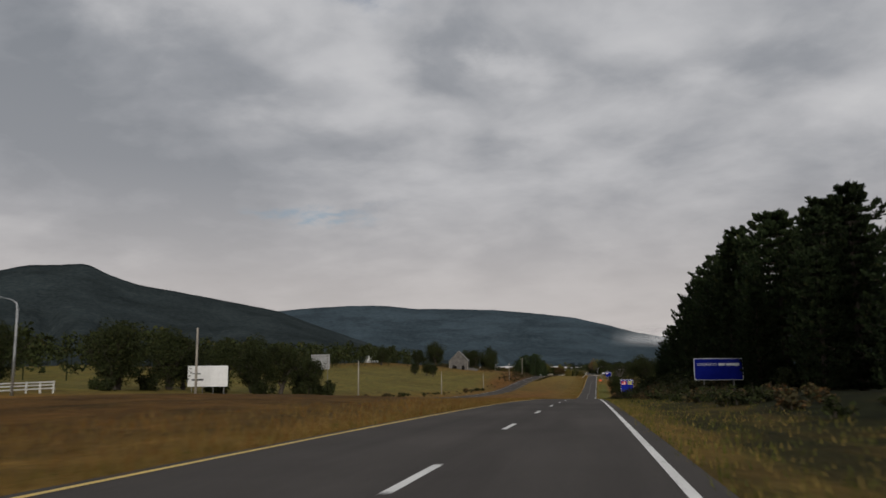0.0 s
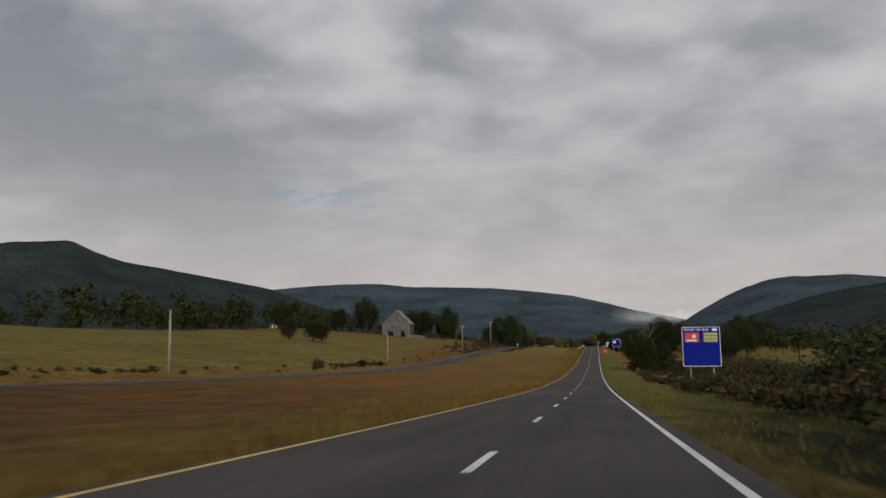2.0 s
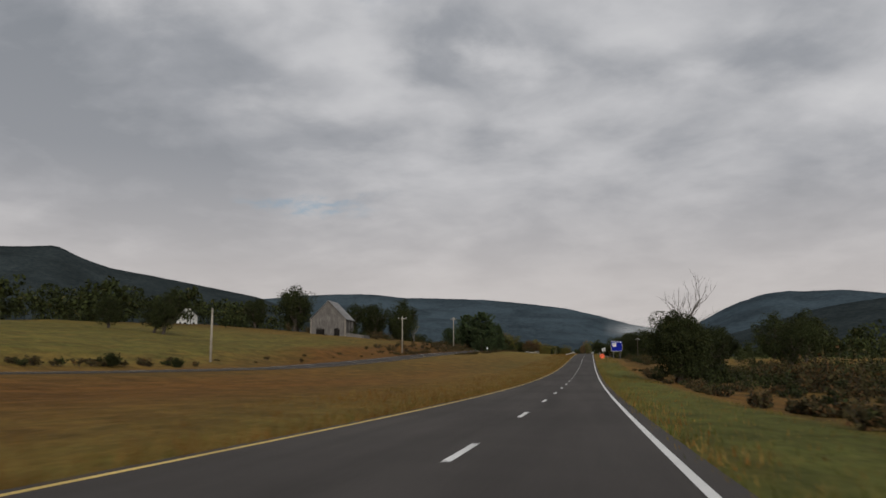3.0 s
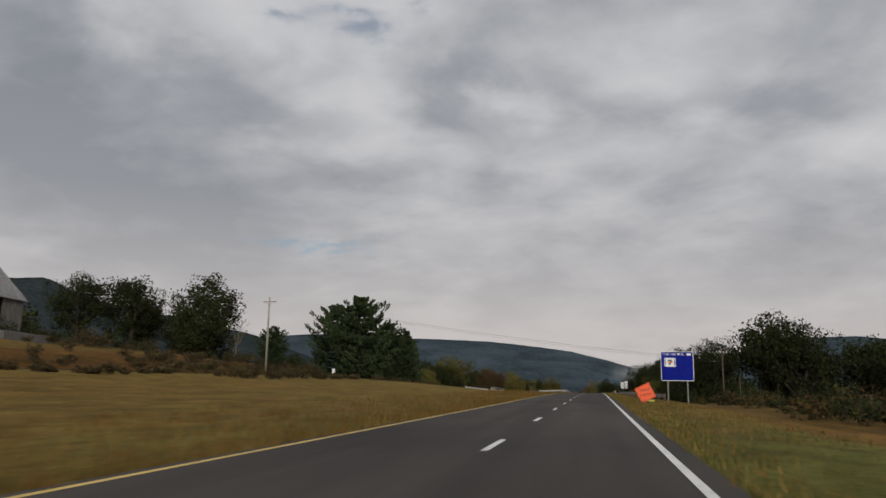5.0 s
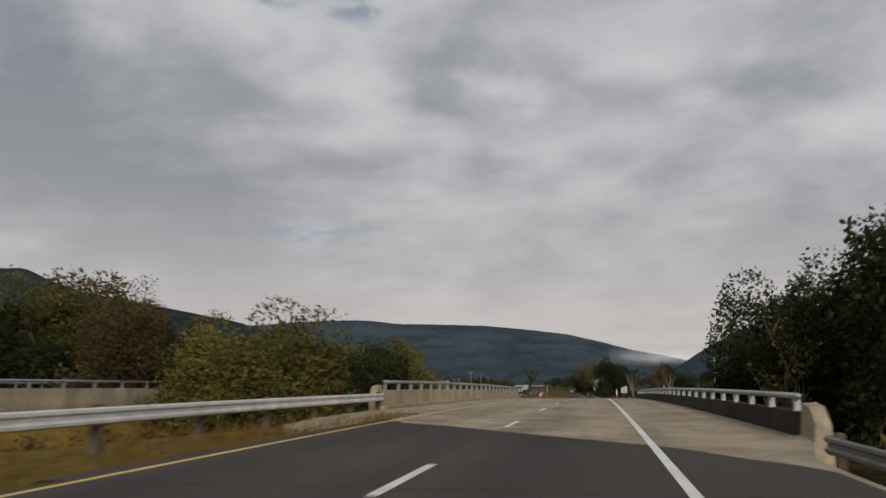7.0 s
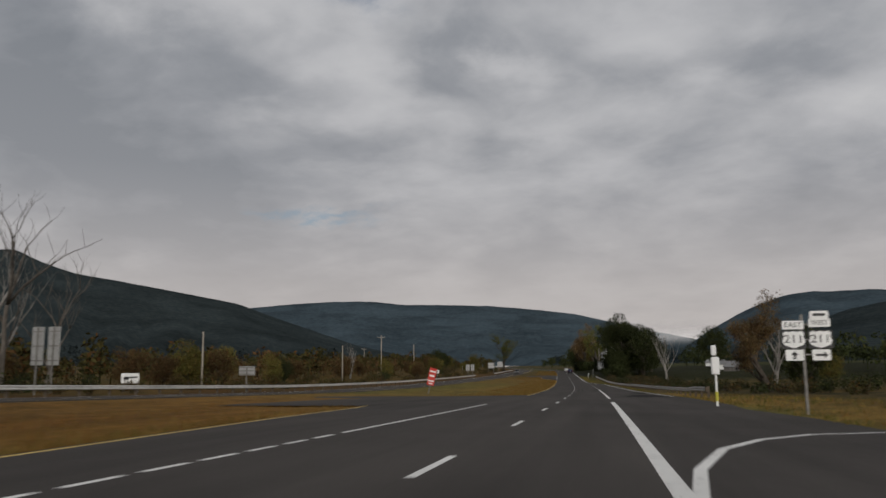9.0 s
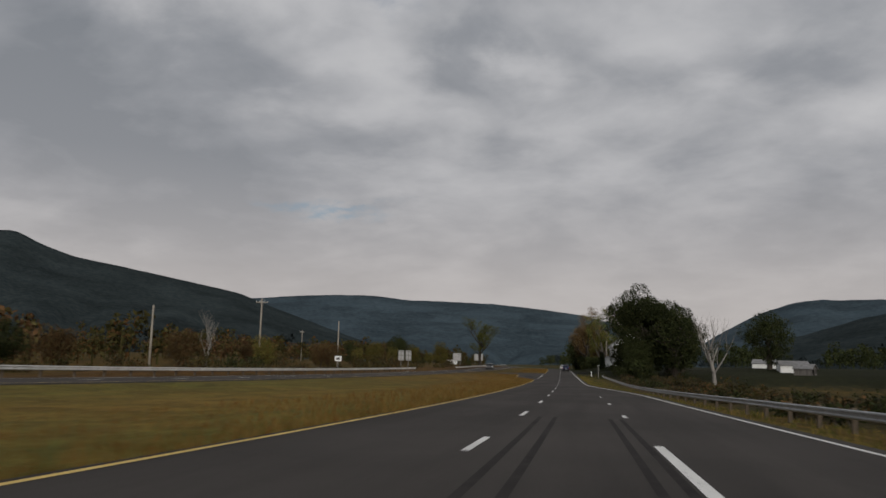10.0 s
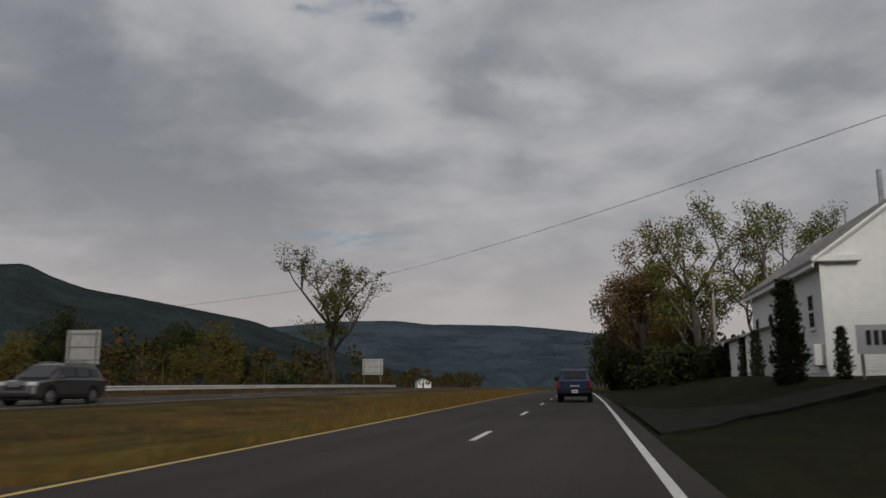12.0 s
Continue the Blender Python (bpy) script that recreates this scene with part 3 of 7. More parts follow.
def build_ground():
    side = [4.2, 4.7, 5.6, 6.8, 8.5, 10.5, 12.5, 15, 18, 23, 30, 40, 55, 75, 100, 150, 240, 400, 700, 1300, 2500]
    stations = list(range(-800, -100, 50)) + list(range(-100, 1400, 8)) + list(range(1400, 2600, 60))
    lefts = [4.2, 4.7, 5.6, 7, 9, 11.5, 14.5]
    rows_, cols, vs, cs = [], None, [], []
    for s in stations:
        mid, _ = far_road(s)
        inner = [-4.2 + (mid + 5.5 + 4.2) * k for k in (1.0, 0.9, 0.78, 0.64, 0.5, 0.36, 0.24, 0.14, 0.07, 0.03, 0.0)]
        outer = [-2500, -1300, -900, -500, -320, -220, -160, -125, -100, -85, -72, mid - 26, mid - 20, mid - 17.5, mid - 13, mid - 9.5, mid - 7, mid - 5.5, mid - 1.8, mid + 1.8]
        lats = outer + inner + side
        cols = len(lats)
        for lat in lats:
            rough = 0.0 if -5 < lat < 5 or abs(lat - mid) < 6 else 1.0
            p = spot(s, lat, land(s, lat))
            amp = min(1.0, abs(lat) / 60) * 1.2 + 0.10
            p.z += rough * amp * (noise.noise(Vector((p.x / 17, p.y / 23, 1.3))) * 0.6 + 0.25 * noise.noise(Vector((p.x / 5, p.y / 6, 4.3))))
            vs.append(p)
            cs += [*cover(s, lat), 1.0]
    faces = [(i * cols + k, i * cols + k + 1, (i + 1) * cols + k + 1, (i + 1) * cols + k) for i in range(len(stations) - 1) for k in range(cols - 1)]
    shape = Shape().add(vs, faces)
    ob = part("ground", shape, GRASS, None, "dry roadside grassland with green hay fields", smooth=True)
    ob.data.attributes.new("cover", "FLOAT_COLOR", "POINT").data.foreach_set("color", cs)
    return tagged(ob, category="ground", kind="structure")


def strip(s0, s1, lat0, lat1, up, step=4.0, shape=None, curve=None):
    """A ribbon of pavement or paint between two offsets; curve(s) may shift it sideways and up."""
    shape = shape or Shape()
    n = max(1, int(round((s1 - s0) / step)))
    pts = []
    for i in range(n + 1):
        s = s0 + (s1 - s0) * i / n
        dx, dz = curve(s) if curve else (0, 0)
        for lat in (lat0(s) if callable(lat0) else lat0, lat1(s) if callable(lat1) else lat1):
            pts.append(spot(s, lat + dx, up + dz))
    return shape.add(pts, [(2 * i, 2 * i + 1, 2 * i + 3, 2 * i + 2) for i in range(n)])


def slab(s0, s1, lat0, lat1, depth=0.25, step=4.0, curve=None, up=0.0):
    """Pavement with a thickness: a top and two sides that go down into the ground."""
    shape = Shape()
    n = max(1, int(round((s1 - s0) / step)))
    rings = []
    for i in range(n + 1):
        s = s0 + (s1 - s0) * i / n
        dx, dz = curve(s) if curve else (0, 0)
        a = (lat0(s) if callable(lat0) else lat0) + dx
        b = (lat1(s) if callable(lat1) else lat1) + dx
        rings.append([spot(s, a - 0.1, dz + up - depth), spot(s, a, dz + up), spot(s, b, dz + up), spot(s, b + 0.1, dz + up - depth)])
    return shape.loft(rings, False)


build_ground()
BRIDGE = (679.0, 762.0)
YELLOW, EDGE = -3.72, 3.22


def right_edge(s):  # the turning lane and the side road's mouth widen the pavement on the right
    return blend(s, (-900, 3.66), (655, 3.66), (677, 5.3), (765, 5.3), (775, 3.66), (790, 3.66), (830, 6.2), (862, 7.1), (868, 7.5), (869.5, 9.2), (925, 9.1), (960, 7.7), (1000, 7.1), (1015, 6.9), (1022, 6.6), (1031, 5.85), (1044, 4.5), (1053, 3.85), (1060, 3.72), (2600, 3.72))


def left_edge(s):  # left-turn pockets before the two median crossings
    return blend(s, (-900, -3.98), (800, -3.98), (845, -4.1), (852, -4.55), (861, -6.05), (866, -6.7), (874, -7.5), (890, -9.0), (902, -9.6), (905, -10), (935, -10), (936.5, -4.0), (1080, -4.0), (1108, -8.4), (1138, -9.4), (1139, -12), (1155, -12), (1156, -4.0), (2600, -4.0))


road = part("road", slab(-800, BRIDGE[0], left_edge, right_edge), PALER_ASPHALT, None, "dark grey asphalt dual carriageway with painted lanes")
tagged(road, category="road", kind="structure")
road_on = part("road", slab(BRIDGE[1], 2500, left_edge, right_edge), ASPHALT, None, "dark grey asphalt dual carriageway beyond the bridge")
tagged(road_on, category="road", kind="structure")
deck = part("bridge_deck", slab(*BRIDGE, lambda s: blend(s, (BRIDGE[0], -4.3), (687, -4.3), (692, -6.5), (704, -7.0), (764, -7.0)), lambda s: blend(s, (679, 5.3), (684, 5.4), (687, 6.3), (764, 6.3)), 0.6), CONCRETE, None, "pale worn concrete bridge deck with dark joints")
tagged(deck, category="bridge deck", kind="structure")
wedge = part("asphalt_wedge", strip(679, 694.8, -4.26, lambda s: blend(s, (679, 5.2), (681.8, 5.2), (682.6, 4.6), (684.8, 3.6), (688.2, 0.6), (691, -1.6), (692.2, -3.0), (694.8, -4.2)), 0.004, 0.8), PALER_ASPHALT, deck, "asphalt lapping the skewed bridge joint")
far_deck = part("road", slab(-800, 2500, -4.6, 4.6, curve=far_road), ASPHALT, None, "asphalt carriageway for oncoming traffic across the grass median")
tagged(far_deck, category="road", kind="structure")
# median crossings: paved mouths between the two carriageways
for s0, s1, near_edge in ((905, 934, -9.9), (1139, 1155.5, -11.9)):
    cross = part("median_crossing", slab(s0, s1, lambda s: far_road(s)[0] + 4.4, near_edge, 0.2, 4, None, 0.004), ASPHALT, None, "paved crossing through the grass median")
    tagged(cross, category="road", kind="structure")
side_road = part("side_road", slab(869, 884, 4.0, 120, 0.25, 4, None, -0.008), ASPHALT, None, "asphalt side road meeting the highway")
tagged(side_road, category="road", kind="structure")
curb = Shape()
arc = [(872, 3.35), (875, 3.7), (878.5, 4.5), (881, 5.6), (882.8, 7), (883.8, 9), (884, 13), (884, 22)]
left_, right_ = [], []
for i, (q, lat) in enumerate(arc):
    (q0, l0), (q1, l1) = arc[max(0, i - 1)], arc[min(len(arc) - 1, i + 1)]
    d = Vector((q1 - q0, l1 - l0)).normalized()
    for side_, k in ((left_, -0.09), (right_, 0.09)):
        side_.append(spot(q - d.y * k, lat + d.x * k, 0.006))
curb.add(left_ + right_, [(i, i + 1, i + 1 + len(arc), i + len(arc)) for i in range(len(arc) - 1)])
part("corner_line", curb, WHITE_LINE, side_road, "curved white corner line")
island = Shape()
bend_ = [(838, 6.2), (850, 6.55), (862, 6.92), (866, 7.2), (868.3, 7.6), (869.3, 8.4), (869.6, 10), (869.6, 22)]
island.add([spot(q, lat + k, 0.008) for k in (-0.08, 0.08) for q, lat in bend_[:5]] , [(i, i + 1, i + 6, i + 5) for i in range(4)])
island.add([spot(q + k, lat, 0.008) for k in (0.08, -0.08) for q, lat in bend_[4:]], [(i, i + 1, i + 5, i + 4) for i in range(3)])
part("island_line", island, WHITE_LINE, side_road, "white line round the grass corner")


def apron(name, lats, label, lift=0.03):
    """A paved track that leaves the road across the land, with edges that go down into the soil."""
    rings = []
    for lat in lats:
        s0, s1 = blend(lat, (4, 1169), (5.5, 1172.5), (7.5, 1176.5), (12, 1178), (40, 1180)), blend(lat, (4, 1189), (6, 1184.5), (9, 1182.5), (40, 1186))  # it flares towards the road
        up_ = land((s0 + s1) / 2, lat) + lift if lat > 5 else 0.004
        rings.append([spot(s0 - 0.2, lat, up_ - 0.7), spot(s0, lat, up_), spot((s0 + s1) / 2, lat, up_ + 0.01), spot(s1, lat, up_), spot(s1 + 0.2, lat, up_ - 0.7)])
    return tagged(part(name, Shape().loft(rings, False), DRIVE_TAR, None, label), category="driveway", kind="structure")


apron("driveway", (3.95, 4.6, 5.6, 6.8, 8.5, 10.5, 12.5, 15, 18, 23, 30, 40), "worn asphalt driveway beside the white house", 0.13)

# ---- paint ----
for s0, s1, host in ((-300, BRIDGE[0], road), (BRIDGE[0], BRIDGE[1], deck), (BRIDGE[1], 905, road_on), (936.5, 1139, road_on), (1156, 1900, road_on)):
    offset = (lambda s: left_edge(s) + 0.16) if s0 > 700 else YELLOW - 0.06
    inner = (lambda s: left_edge(s) + 0.29) if s0 > 700 else YELLOW + 0.07
    part("yellow_edge_line", strip(s0, s1, offset, inner, 0.005), YELLOW_LINE, host, "worn yellow edge line")
for s0, s1, host, w in ((-300, BRIDGE[0], road, 0.07), (BRIDGE[0], BRIDGE[1], deck, 0.07), (BRIDGE[1], 826, road_on, 0.08), (828, 852, road_on, 0.12), (853.7, 912.5, road_on, 0.12), (922.5, 973.5, road_on, 0.09)):
    part("white_edge_line", strip(s0, s1, EDGE - w, EDGE + w, 0.005), WHITE_LINE, host, "white edge line")
part("white_edge_line", strip(930, 1900, lambda s: right_edge(s) - 0.54, lambda s: right_edge(s) - 0.40, 0.006), WHITE_LINE, road_on, "white edge line")
for i in range(3):
    part("white_turn_dash", strip(984 + 12.19 * i, 985.6 + 12.19 * i, EDGE - 0.07, EDGE + 0.07, 0.005), WHITE_LINE, road_on, "short white dash")
for i in range(-8, 135):  # ten-foot dashes every forty feet
    s = 7.857 + 12.192 * i
    part("lane_dash", strip(s, s + 3.05, -0.07, 0.07, 0.005 if not BRIDGE[0] < s < BRIDGE[1] else 0.006, 1.5), WHITE_LINE, road if s < BRIDGE[0] else deck if s < BRIDGE[1] else road_on)
for s in [840 + 1.68 * i for i in range(25)] + [1096 + 1.68 * i for i in range(16)]:  # turn-pocket dots
    part("pocket_dash", strip(s, s + 1.2, YELLOW - 0.12, YELLOW + 0.02, 0.005, 1.2), WHITE_LINE, road_on)
for s0, s1 in ((882.3, 908), (1124, 1141)):
    part("pocket_line", strip(s0, s1, YELLOW - 0.12, YELLOW + 0.02, 0.005), WHITE_LINE, road_on, "white turn pocket line")
for s0, s1 in ((-800, 2500),):
    part("yellow_edge_line", strip(s0, s1, 3.55, 3.68, 0.006, curve=far_road), YELLOW_LINE, far_deck)
    part("white_edge_line", strip(s0, s1, -3.75, -3.6, 0.006, curve=far_road), WHITE_LINE, far_deck)
for i in range(200):
    part("lane_dash", strip(-300 + 12.19 * i, -296.95 + 12.19 * i, -0.07, 0.07, 0.006, 1.5, curve=far_road), WHITE_LINE, far_deck)


# ---- mountains ----
def mountain(name, label, crest, far, near, material, seed, folds=1.0):
    """A wooded ridge: crest gives its height angle by compass angle, far and near its distance from the start."""
    ob_shape, az0, az1 = Shape(), crest[0][0], crest[-1][0]
    n, m = 150, 26
    pts = []
    for j in range(m + 1):
        k = j / m
        for i in range(n + 1):
            az = az0 + (az1 - az0) * i / n
            el = blend(az, *crest)
            d = near + (far - near) * k
            top = far * math.tan(radians(el))
            rise = top * (k ** 1.25) - 40 * (1 - k)
            spur = noise.fractal(Vector((az * 0.42 + seed, k * 1.1, seed)), 1.0, 2.0, 4)
            d += (far - near) * 0.22 * spur * (1 - k) * folds
            rise *= 1 + 0.24 * spur * (k * (1 - k) * 3) * folds
            if j == m:
                rise += 5 * noise.noise(Vector((az * 9, seed, 0)))
            a = radians(az)
            pts.append((d * math.sin(a), d * math.cos(a), rise))
    back = far * 1.1
    for i in range(n + 1):
        a = radians(az0 + (az1 - az0) * i / n)
        pts.append((back * math.sin(a), back * math.cos(a), -50))
    w = n + 1
    ob_shape.add(pts, [(j * w + i, j * w + i + 1, (j + 1) * w + i + 1, (j + 1) * w + i) for j in range(m + 1) for i in range(n)])
    ob = part(name, ob_shape, material, None, label, smooth=True)
    return tagged(ob, category="mountain", kind="structure")


mountain("mountain_far", "long wooded ridge on the horizon, tinted blue-green by haze",
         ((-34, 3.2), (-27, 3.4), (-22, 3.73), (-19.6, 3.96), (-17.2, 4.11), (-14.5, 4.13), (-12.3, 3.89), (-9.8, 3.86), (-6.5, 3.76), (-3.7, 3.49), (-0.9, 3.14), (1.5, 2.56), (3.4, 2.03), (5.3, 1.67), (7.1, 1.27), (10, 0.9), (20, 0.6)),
         12500, 8200, HAZY_FOREST, 3.7)
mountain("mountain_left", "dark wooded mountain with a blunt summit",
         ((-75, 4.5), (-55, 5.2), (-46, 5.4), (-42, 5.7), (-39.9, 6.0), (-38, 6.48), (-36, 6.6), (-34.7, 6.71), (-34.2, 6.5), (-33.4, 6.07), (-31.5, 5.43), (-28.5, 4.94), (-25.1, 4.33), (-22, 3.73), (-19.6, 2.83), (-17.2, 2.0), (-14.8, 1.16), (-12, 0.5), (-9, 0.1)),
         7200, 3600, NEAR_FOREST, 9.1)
mountain("mountain_right", "wooded mountain in a gap of the ridges, tinted blue-grey by haze",
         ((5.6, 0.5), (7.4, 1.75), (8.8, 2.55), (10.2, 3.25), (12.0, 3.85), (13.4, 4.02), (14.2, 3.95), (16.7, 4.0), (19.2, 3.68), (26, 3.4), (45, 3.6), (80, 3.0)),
         9500, 5800, HAZY_FOREST, 5.3)
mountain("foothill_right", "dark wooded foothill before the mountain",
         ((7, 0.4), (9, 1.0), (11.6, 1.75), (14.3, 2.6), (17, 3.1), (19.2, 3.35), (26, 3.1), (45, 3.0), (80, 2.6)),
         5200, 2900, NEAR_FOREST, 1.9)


def fog_bank(az0, az1, el0, el1, dist, label, dense=1.0, lean=0.0):
    """Low cloud lying in the gap between the ridges: thin sheets that fade at their edges."""
    n = Nodes("fog", 1.0)
    n.base((0.85, 0.85, 0.86))
    uv = n.t.nodes.new("ShaderNodeTexCoord").outputs["Generated"]
    parts = n.t.nodes.new("ShaderNodeSeparateXYZ")
    n.link(uv, parts.inputs[0])
    edge = n.ramp(parts.outputs[2], [(0.0, 0.0), (0.35, 0.5 * dense), (0.6, 0.3 * dense), (1.0, 0.0)])
    ends = n.ramp(parts.outputs[0], [(0.0, 0.0), (0.45, 1.0), (0.8, 1.0), (1.0, 0.0)])
    puff = n.ramp(n.noise(260, 4), [(0.3, 0.35), (0.65, 1.0)])
    alpha = n.mix(1.0, n.mix(1.0, edge, ends, "MULTIPLY"), puff, "MULTIPLY")
    n.link(alpha, n.bsdf.inputs["Alpha"])
    for j in range(3):
        sh, pts, m = Shape(), [], 24
        for i in range(m + 1):
            d = dist + 350 * j
            for k in range(5):
                a = radians(az0 + (az1 - az0) * i / m + lean * k / 4)
                e = radians(el0 + (el1 - el0) * (k / 4) + 0.15 * j)
                pts.append((d * math.sin(a), d * math.cos(a) + 90 * math.sin(k * 0.8), d * math.tan(e)))
        sh.add(pts, [(i * 5 + k, i * 5 + k + 1, i * 5 + k + 6, i * 5 + k + 5) for i in range(m) for k in range(4)])
        ob = part("fog_bank", sh, n.mat, None, label, smooth=True)
        tagged(ob, category="fog", kind="structure")


fog_bank(1.6, 8.5, 0.9, 2.35, 10200, "pale low fog lying in the mountain gap", 0.5)


# ---- guardrails and the bridge ----
def w_beam(shape, line):
    """A steel W-beam rail along a line of points; each point is its top edge."""
    prof = ((0.0, 0.0), (0.045, -0.03), (0.05, -0.08), (0.0, -0.12), (0.0, -0.19), (0.05, -0.23), (0.045, -0.28), (0.0, -0.31))
    pts = [Vector(p) for p in line]
    rings = []
    for i, p in enumerate(pts):
        d = (pts[min(i + 1, len(pts) - 1)] - pts[max(i - 1, 0)])
        n = Vector((-d.y, d.x, 0)).normalized()
        rings.append([p + n * a + Vector((0, 0, b)) for a, b in prof] + [p + n * (a - 0.012) + Vector((0, 0, b)) for a, b in reversed(prof)])
    return shape.loft(rings, True, True)


def guardrail(s0, s1, lat, label, flip=False, spacing=3.81, steel=None, top=0.72, group="roadside guardrails"):
    """Posts and a beam that follow the land; lat may be a function of the station."""
    off = lat if callable(lat) else (lambda s: lat)
    ob = thing("guardrail", s0, off(s0), label, "guardrail", land(s0, off(s0)), 0, group)
    back = ob.matrix_world.inverted()
    n = max(2, int((s1 - s0) / spacing))
    line = []
    for i in range(n + 1):
        s = s0 + (s1 - s0) * i / n
        line.append(back @ (spot(s, off(s), land(s, off(s)) + (top(s) if callable(top) else top)) * SCALE) / SCALE)
    if flip:
        line = line[::-1]
    part("beam", w_beam(Shape(), line), steel or GALVANISED, ob, "corrugated steel beam")
    post = mesh_of("post", Shape().box(0, 0, -0.45, 0.16, 0.18, 1.0, 0, 0.015), POST_WOOD)
    block = mesh_of("block", Shape().box(0, 0, -0.17, 0.12, 0.14, 0.34, 0, 0.01), POST_WOOD)
    for i, p in enumerate(line):
        d = line[min(i + 1, n)] - line[max(i - 1, 0)]
        side = Vector((-d.y, d.x, 0)).normalized()
        for nm, me, k in (("post", post, -0.22), ("block", block, -0.08)):
            o = new(nm, me)
            o.parent = ob
            o.matrix_local = Matrix.LocRotScale((p + side * k) * SCALE, Euler((0, 0, math.atan2(d.y, d.x) - math.pi / 2)), None)
    return ob


guardrail(618, 703, lambda s: blend(s, (618, -7.6), (634, -6.4), (703, -6.55)), "galvanised steel guardrail on posts beside the grass median", flip=True, steel=PALE_STEEL, top=lambda s: blend(s, (618, 0.38), (640, 0.56), (678, 0.84), (703, 0.84)))
# darker steel on the next two rails: weathering, plus shade put into the colour
guardrail(560, 686, lambda s: blend(s, (560, 8.2), (580, 6.7), (650, 6.5), (686, 6.3)), "weathered steel guardrail on timber posts above the verge", steel=WEATHERED_STEEL, top=0.66)
guardrail(762, 842, lambda s: blend(s, (762, 6.3), (790, 7.2), (842, 8.6)), "weathered steel guardrail leaving the bridge", steel=WEATHERED_STEEL)
guardrail(925, 1134, lambda s: blend(s, (925, 10.2), (990, 10.6), (1040, 9.4), (1134, 9.0)), "galvanised steel guardrail following the bend", top=lambda s: blend(s, (925, 0.8), (1000, 0.76), (1050, 0.62), (1140, 0.62)))
guardrail(663, 692, lambda s: far_road(s)[0] + 6.0, "pale steel guardrail along the oncoming carriageway", flip=True, steel=PALE_STEEL)
guardrail(852, 1124, lambda s: far_road(s)[0] - 5.7, "long pale steel guardrail behind the oncoming carriageway", flip=True, steel=PALE_STEEL, top=0.85)
guardrail(1168, 1268, lambda s: far_road(s)[0] - 5.7, "pale steel guardrail behind the oncoming carriageway", flip=True, steel=PALE_STEEL)
guardrail(672, 694, lambda s: far_road(s)[0] - 5.9, "pale steel guardrail before the far bridge", flip=True, steel=PALE_STEEL)


def parapet(s0, s1, lat, inward, label, curve=None, concrete=None, wall=0.8, rail=1.17, sink=0.0):
    """A concrete bridge parapet with a kerb, and a steel rail on short posts along its top."""
    up = curve(s0)[1] if curve else -sink
    mid = curve(s0)[0] if curve else 0.0
    ob = thing("bridge_parapet", s0, lat + mid, label, "bridge parapet", up, 0, "bridge parapets")
    back = ob.matrix_world.inverted()

    def place(s, dx, z):
        c = curve(s) if curve else (0, -sink)
        return back @ (spot(s, lat + c[0] + dx * inward, c[1] + z) * SCALE) / SCALE

    n = 12
    seg = (s1 - s0) / n
    outline = ((0.45, 0.0), (0.45, 0.12), (0.12, 0.16), (0.06, wall - 0.02), (-0.22, wall), (-0.25, -0.6))
    for i in range(n):
        a, b = s0 + seg * i + 0.012, s0 + seg * (i + 1) - 0.012
        part("wall_segment", Shape().loft([[place(q, dx, z) for dx, z in outline] for q in (a, (a + b) / 2, b)], True, True), concrete or BARRIER, ob)
    for z, r in ((rail, 0.07),):
        part("top_rail", Shape().tube([place(s0 + 0.8 + (s1 - s0 - 1.6) * i / 16, -0.08, z) for i in range(17)], r, 8), GALVANISED, ob, "round galvanised rail", smooth=True)
    post = mesh_of("rail_post", Shape().box(0, 0, (rail - wall) / 2, 0.16, 0.12, rail - wall + 0.05, 0, 0.02), GALVANISED)
    k = int((s1 - s0) / 2.6)
    for i in range(k + 1):
        o = new("rail_post", post)
        o.parent = ob
        o.location = place(s0 + 1.0 + (s1 - s0 - 2.0) * i / k, -0.08, wall - 0.02) * SCALE
    part("end_block", Shape().loft([[place(q, dx, z * h) for dx, z in outline] for q, h in ((s0 - 1.0, 0.7), (s0 - 0.6, 1.2), (s0 - 0.01, 1.3))], True, True), BARRIER, ob, "stained concrete end block")
    return ob


parapet(704, 764, -6.95, 1, "stained concrete bridge parapet with a steel top rail")
parapet(688, 760, 6.45, -1, "stained concrete bridge parapet, darkened as in shade, with a steel top rail", None, SHADED_STAINED_CONCRETE, 0.66, 0.96, 0.16)
parapet(694, 758, 5.6, -1, "pale concrete parapet of the oncoming bridge", far_road)
parapet(694, 758, -5.6, 1, "pale concrete parapet of the far bridge edge", far_road)
for s in (699, 730, 761.5):
    joint = part("deck_joint", strip(s, s + 0.07, -6.3, 5.75, 0.004, 0.07), SIGN_BLACK, deck, "dark rubber deck joint")


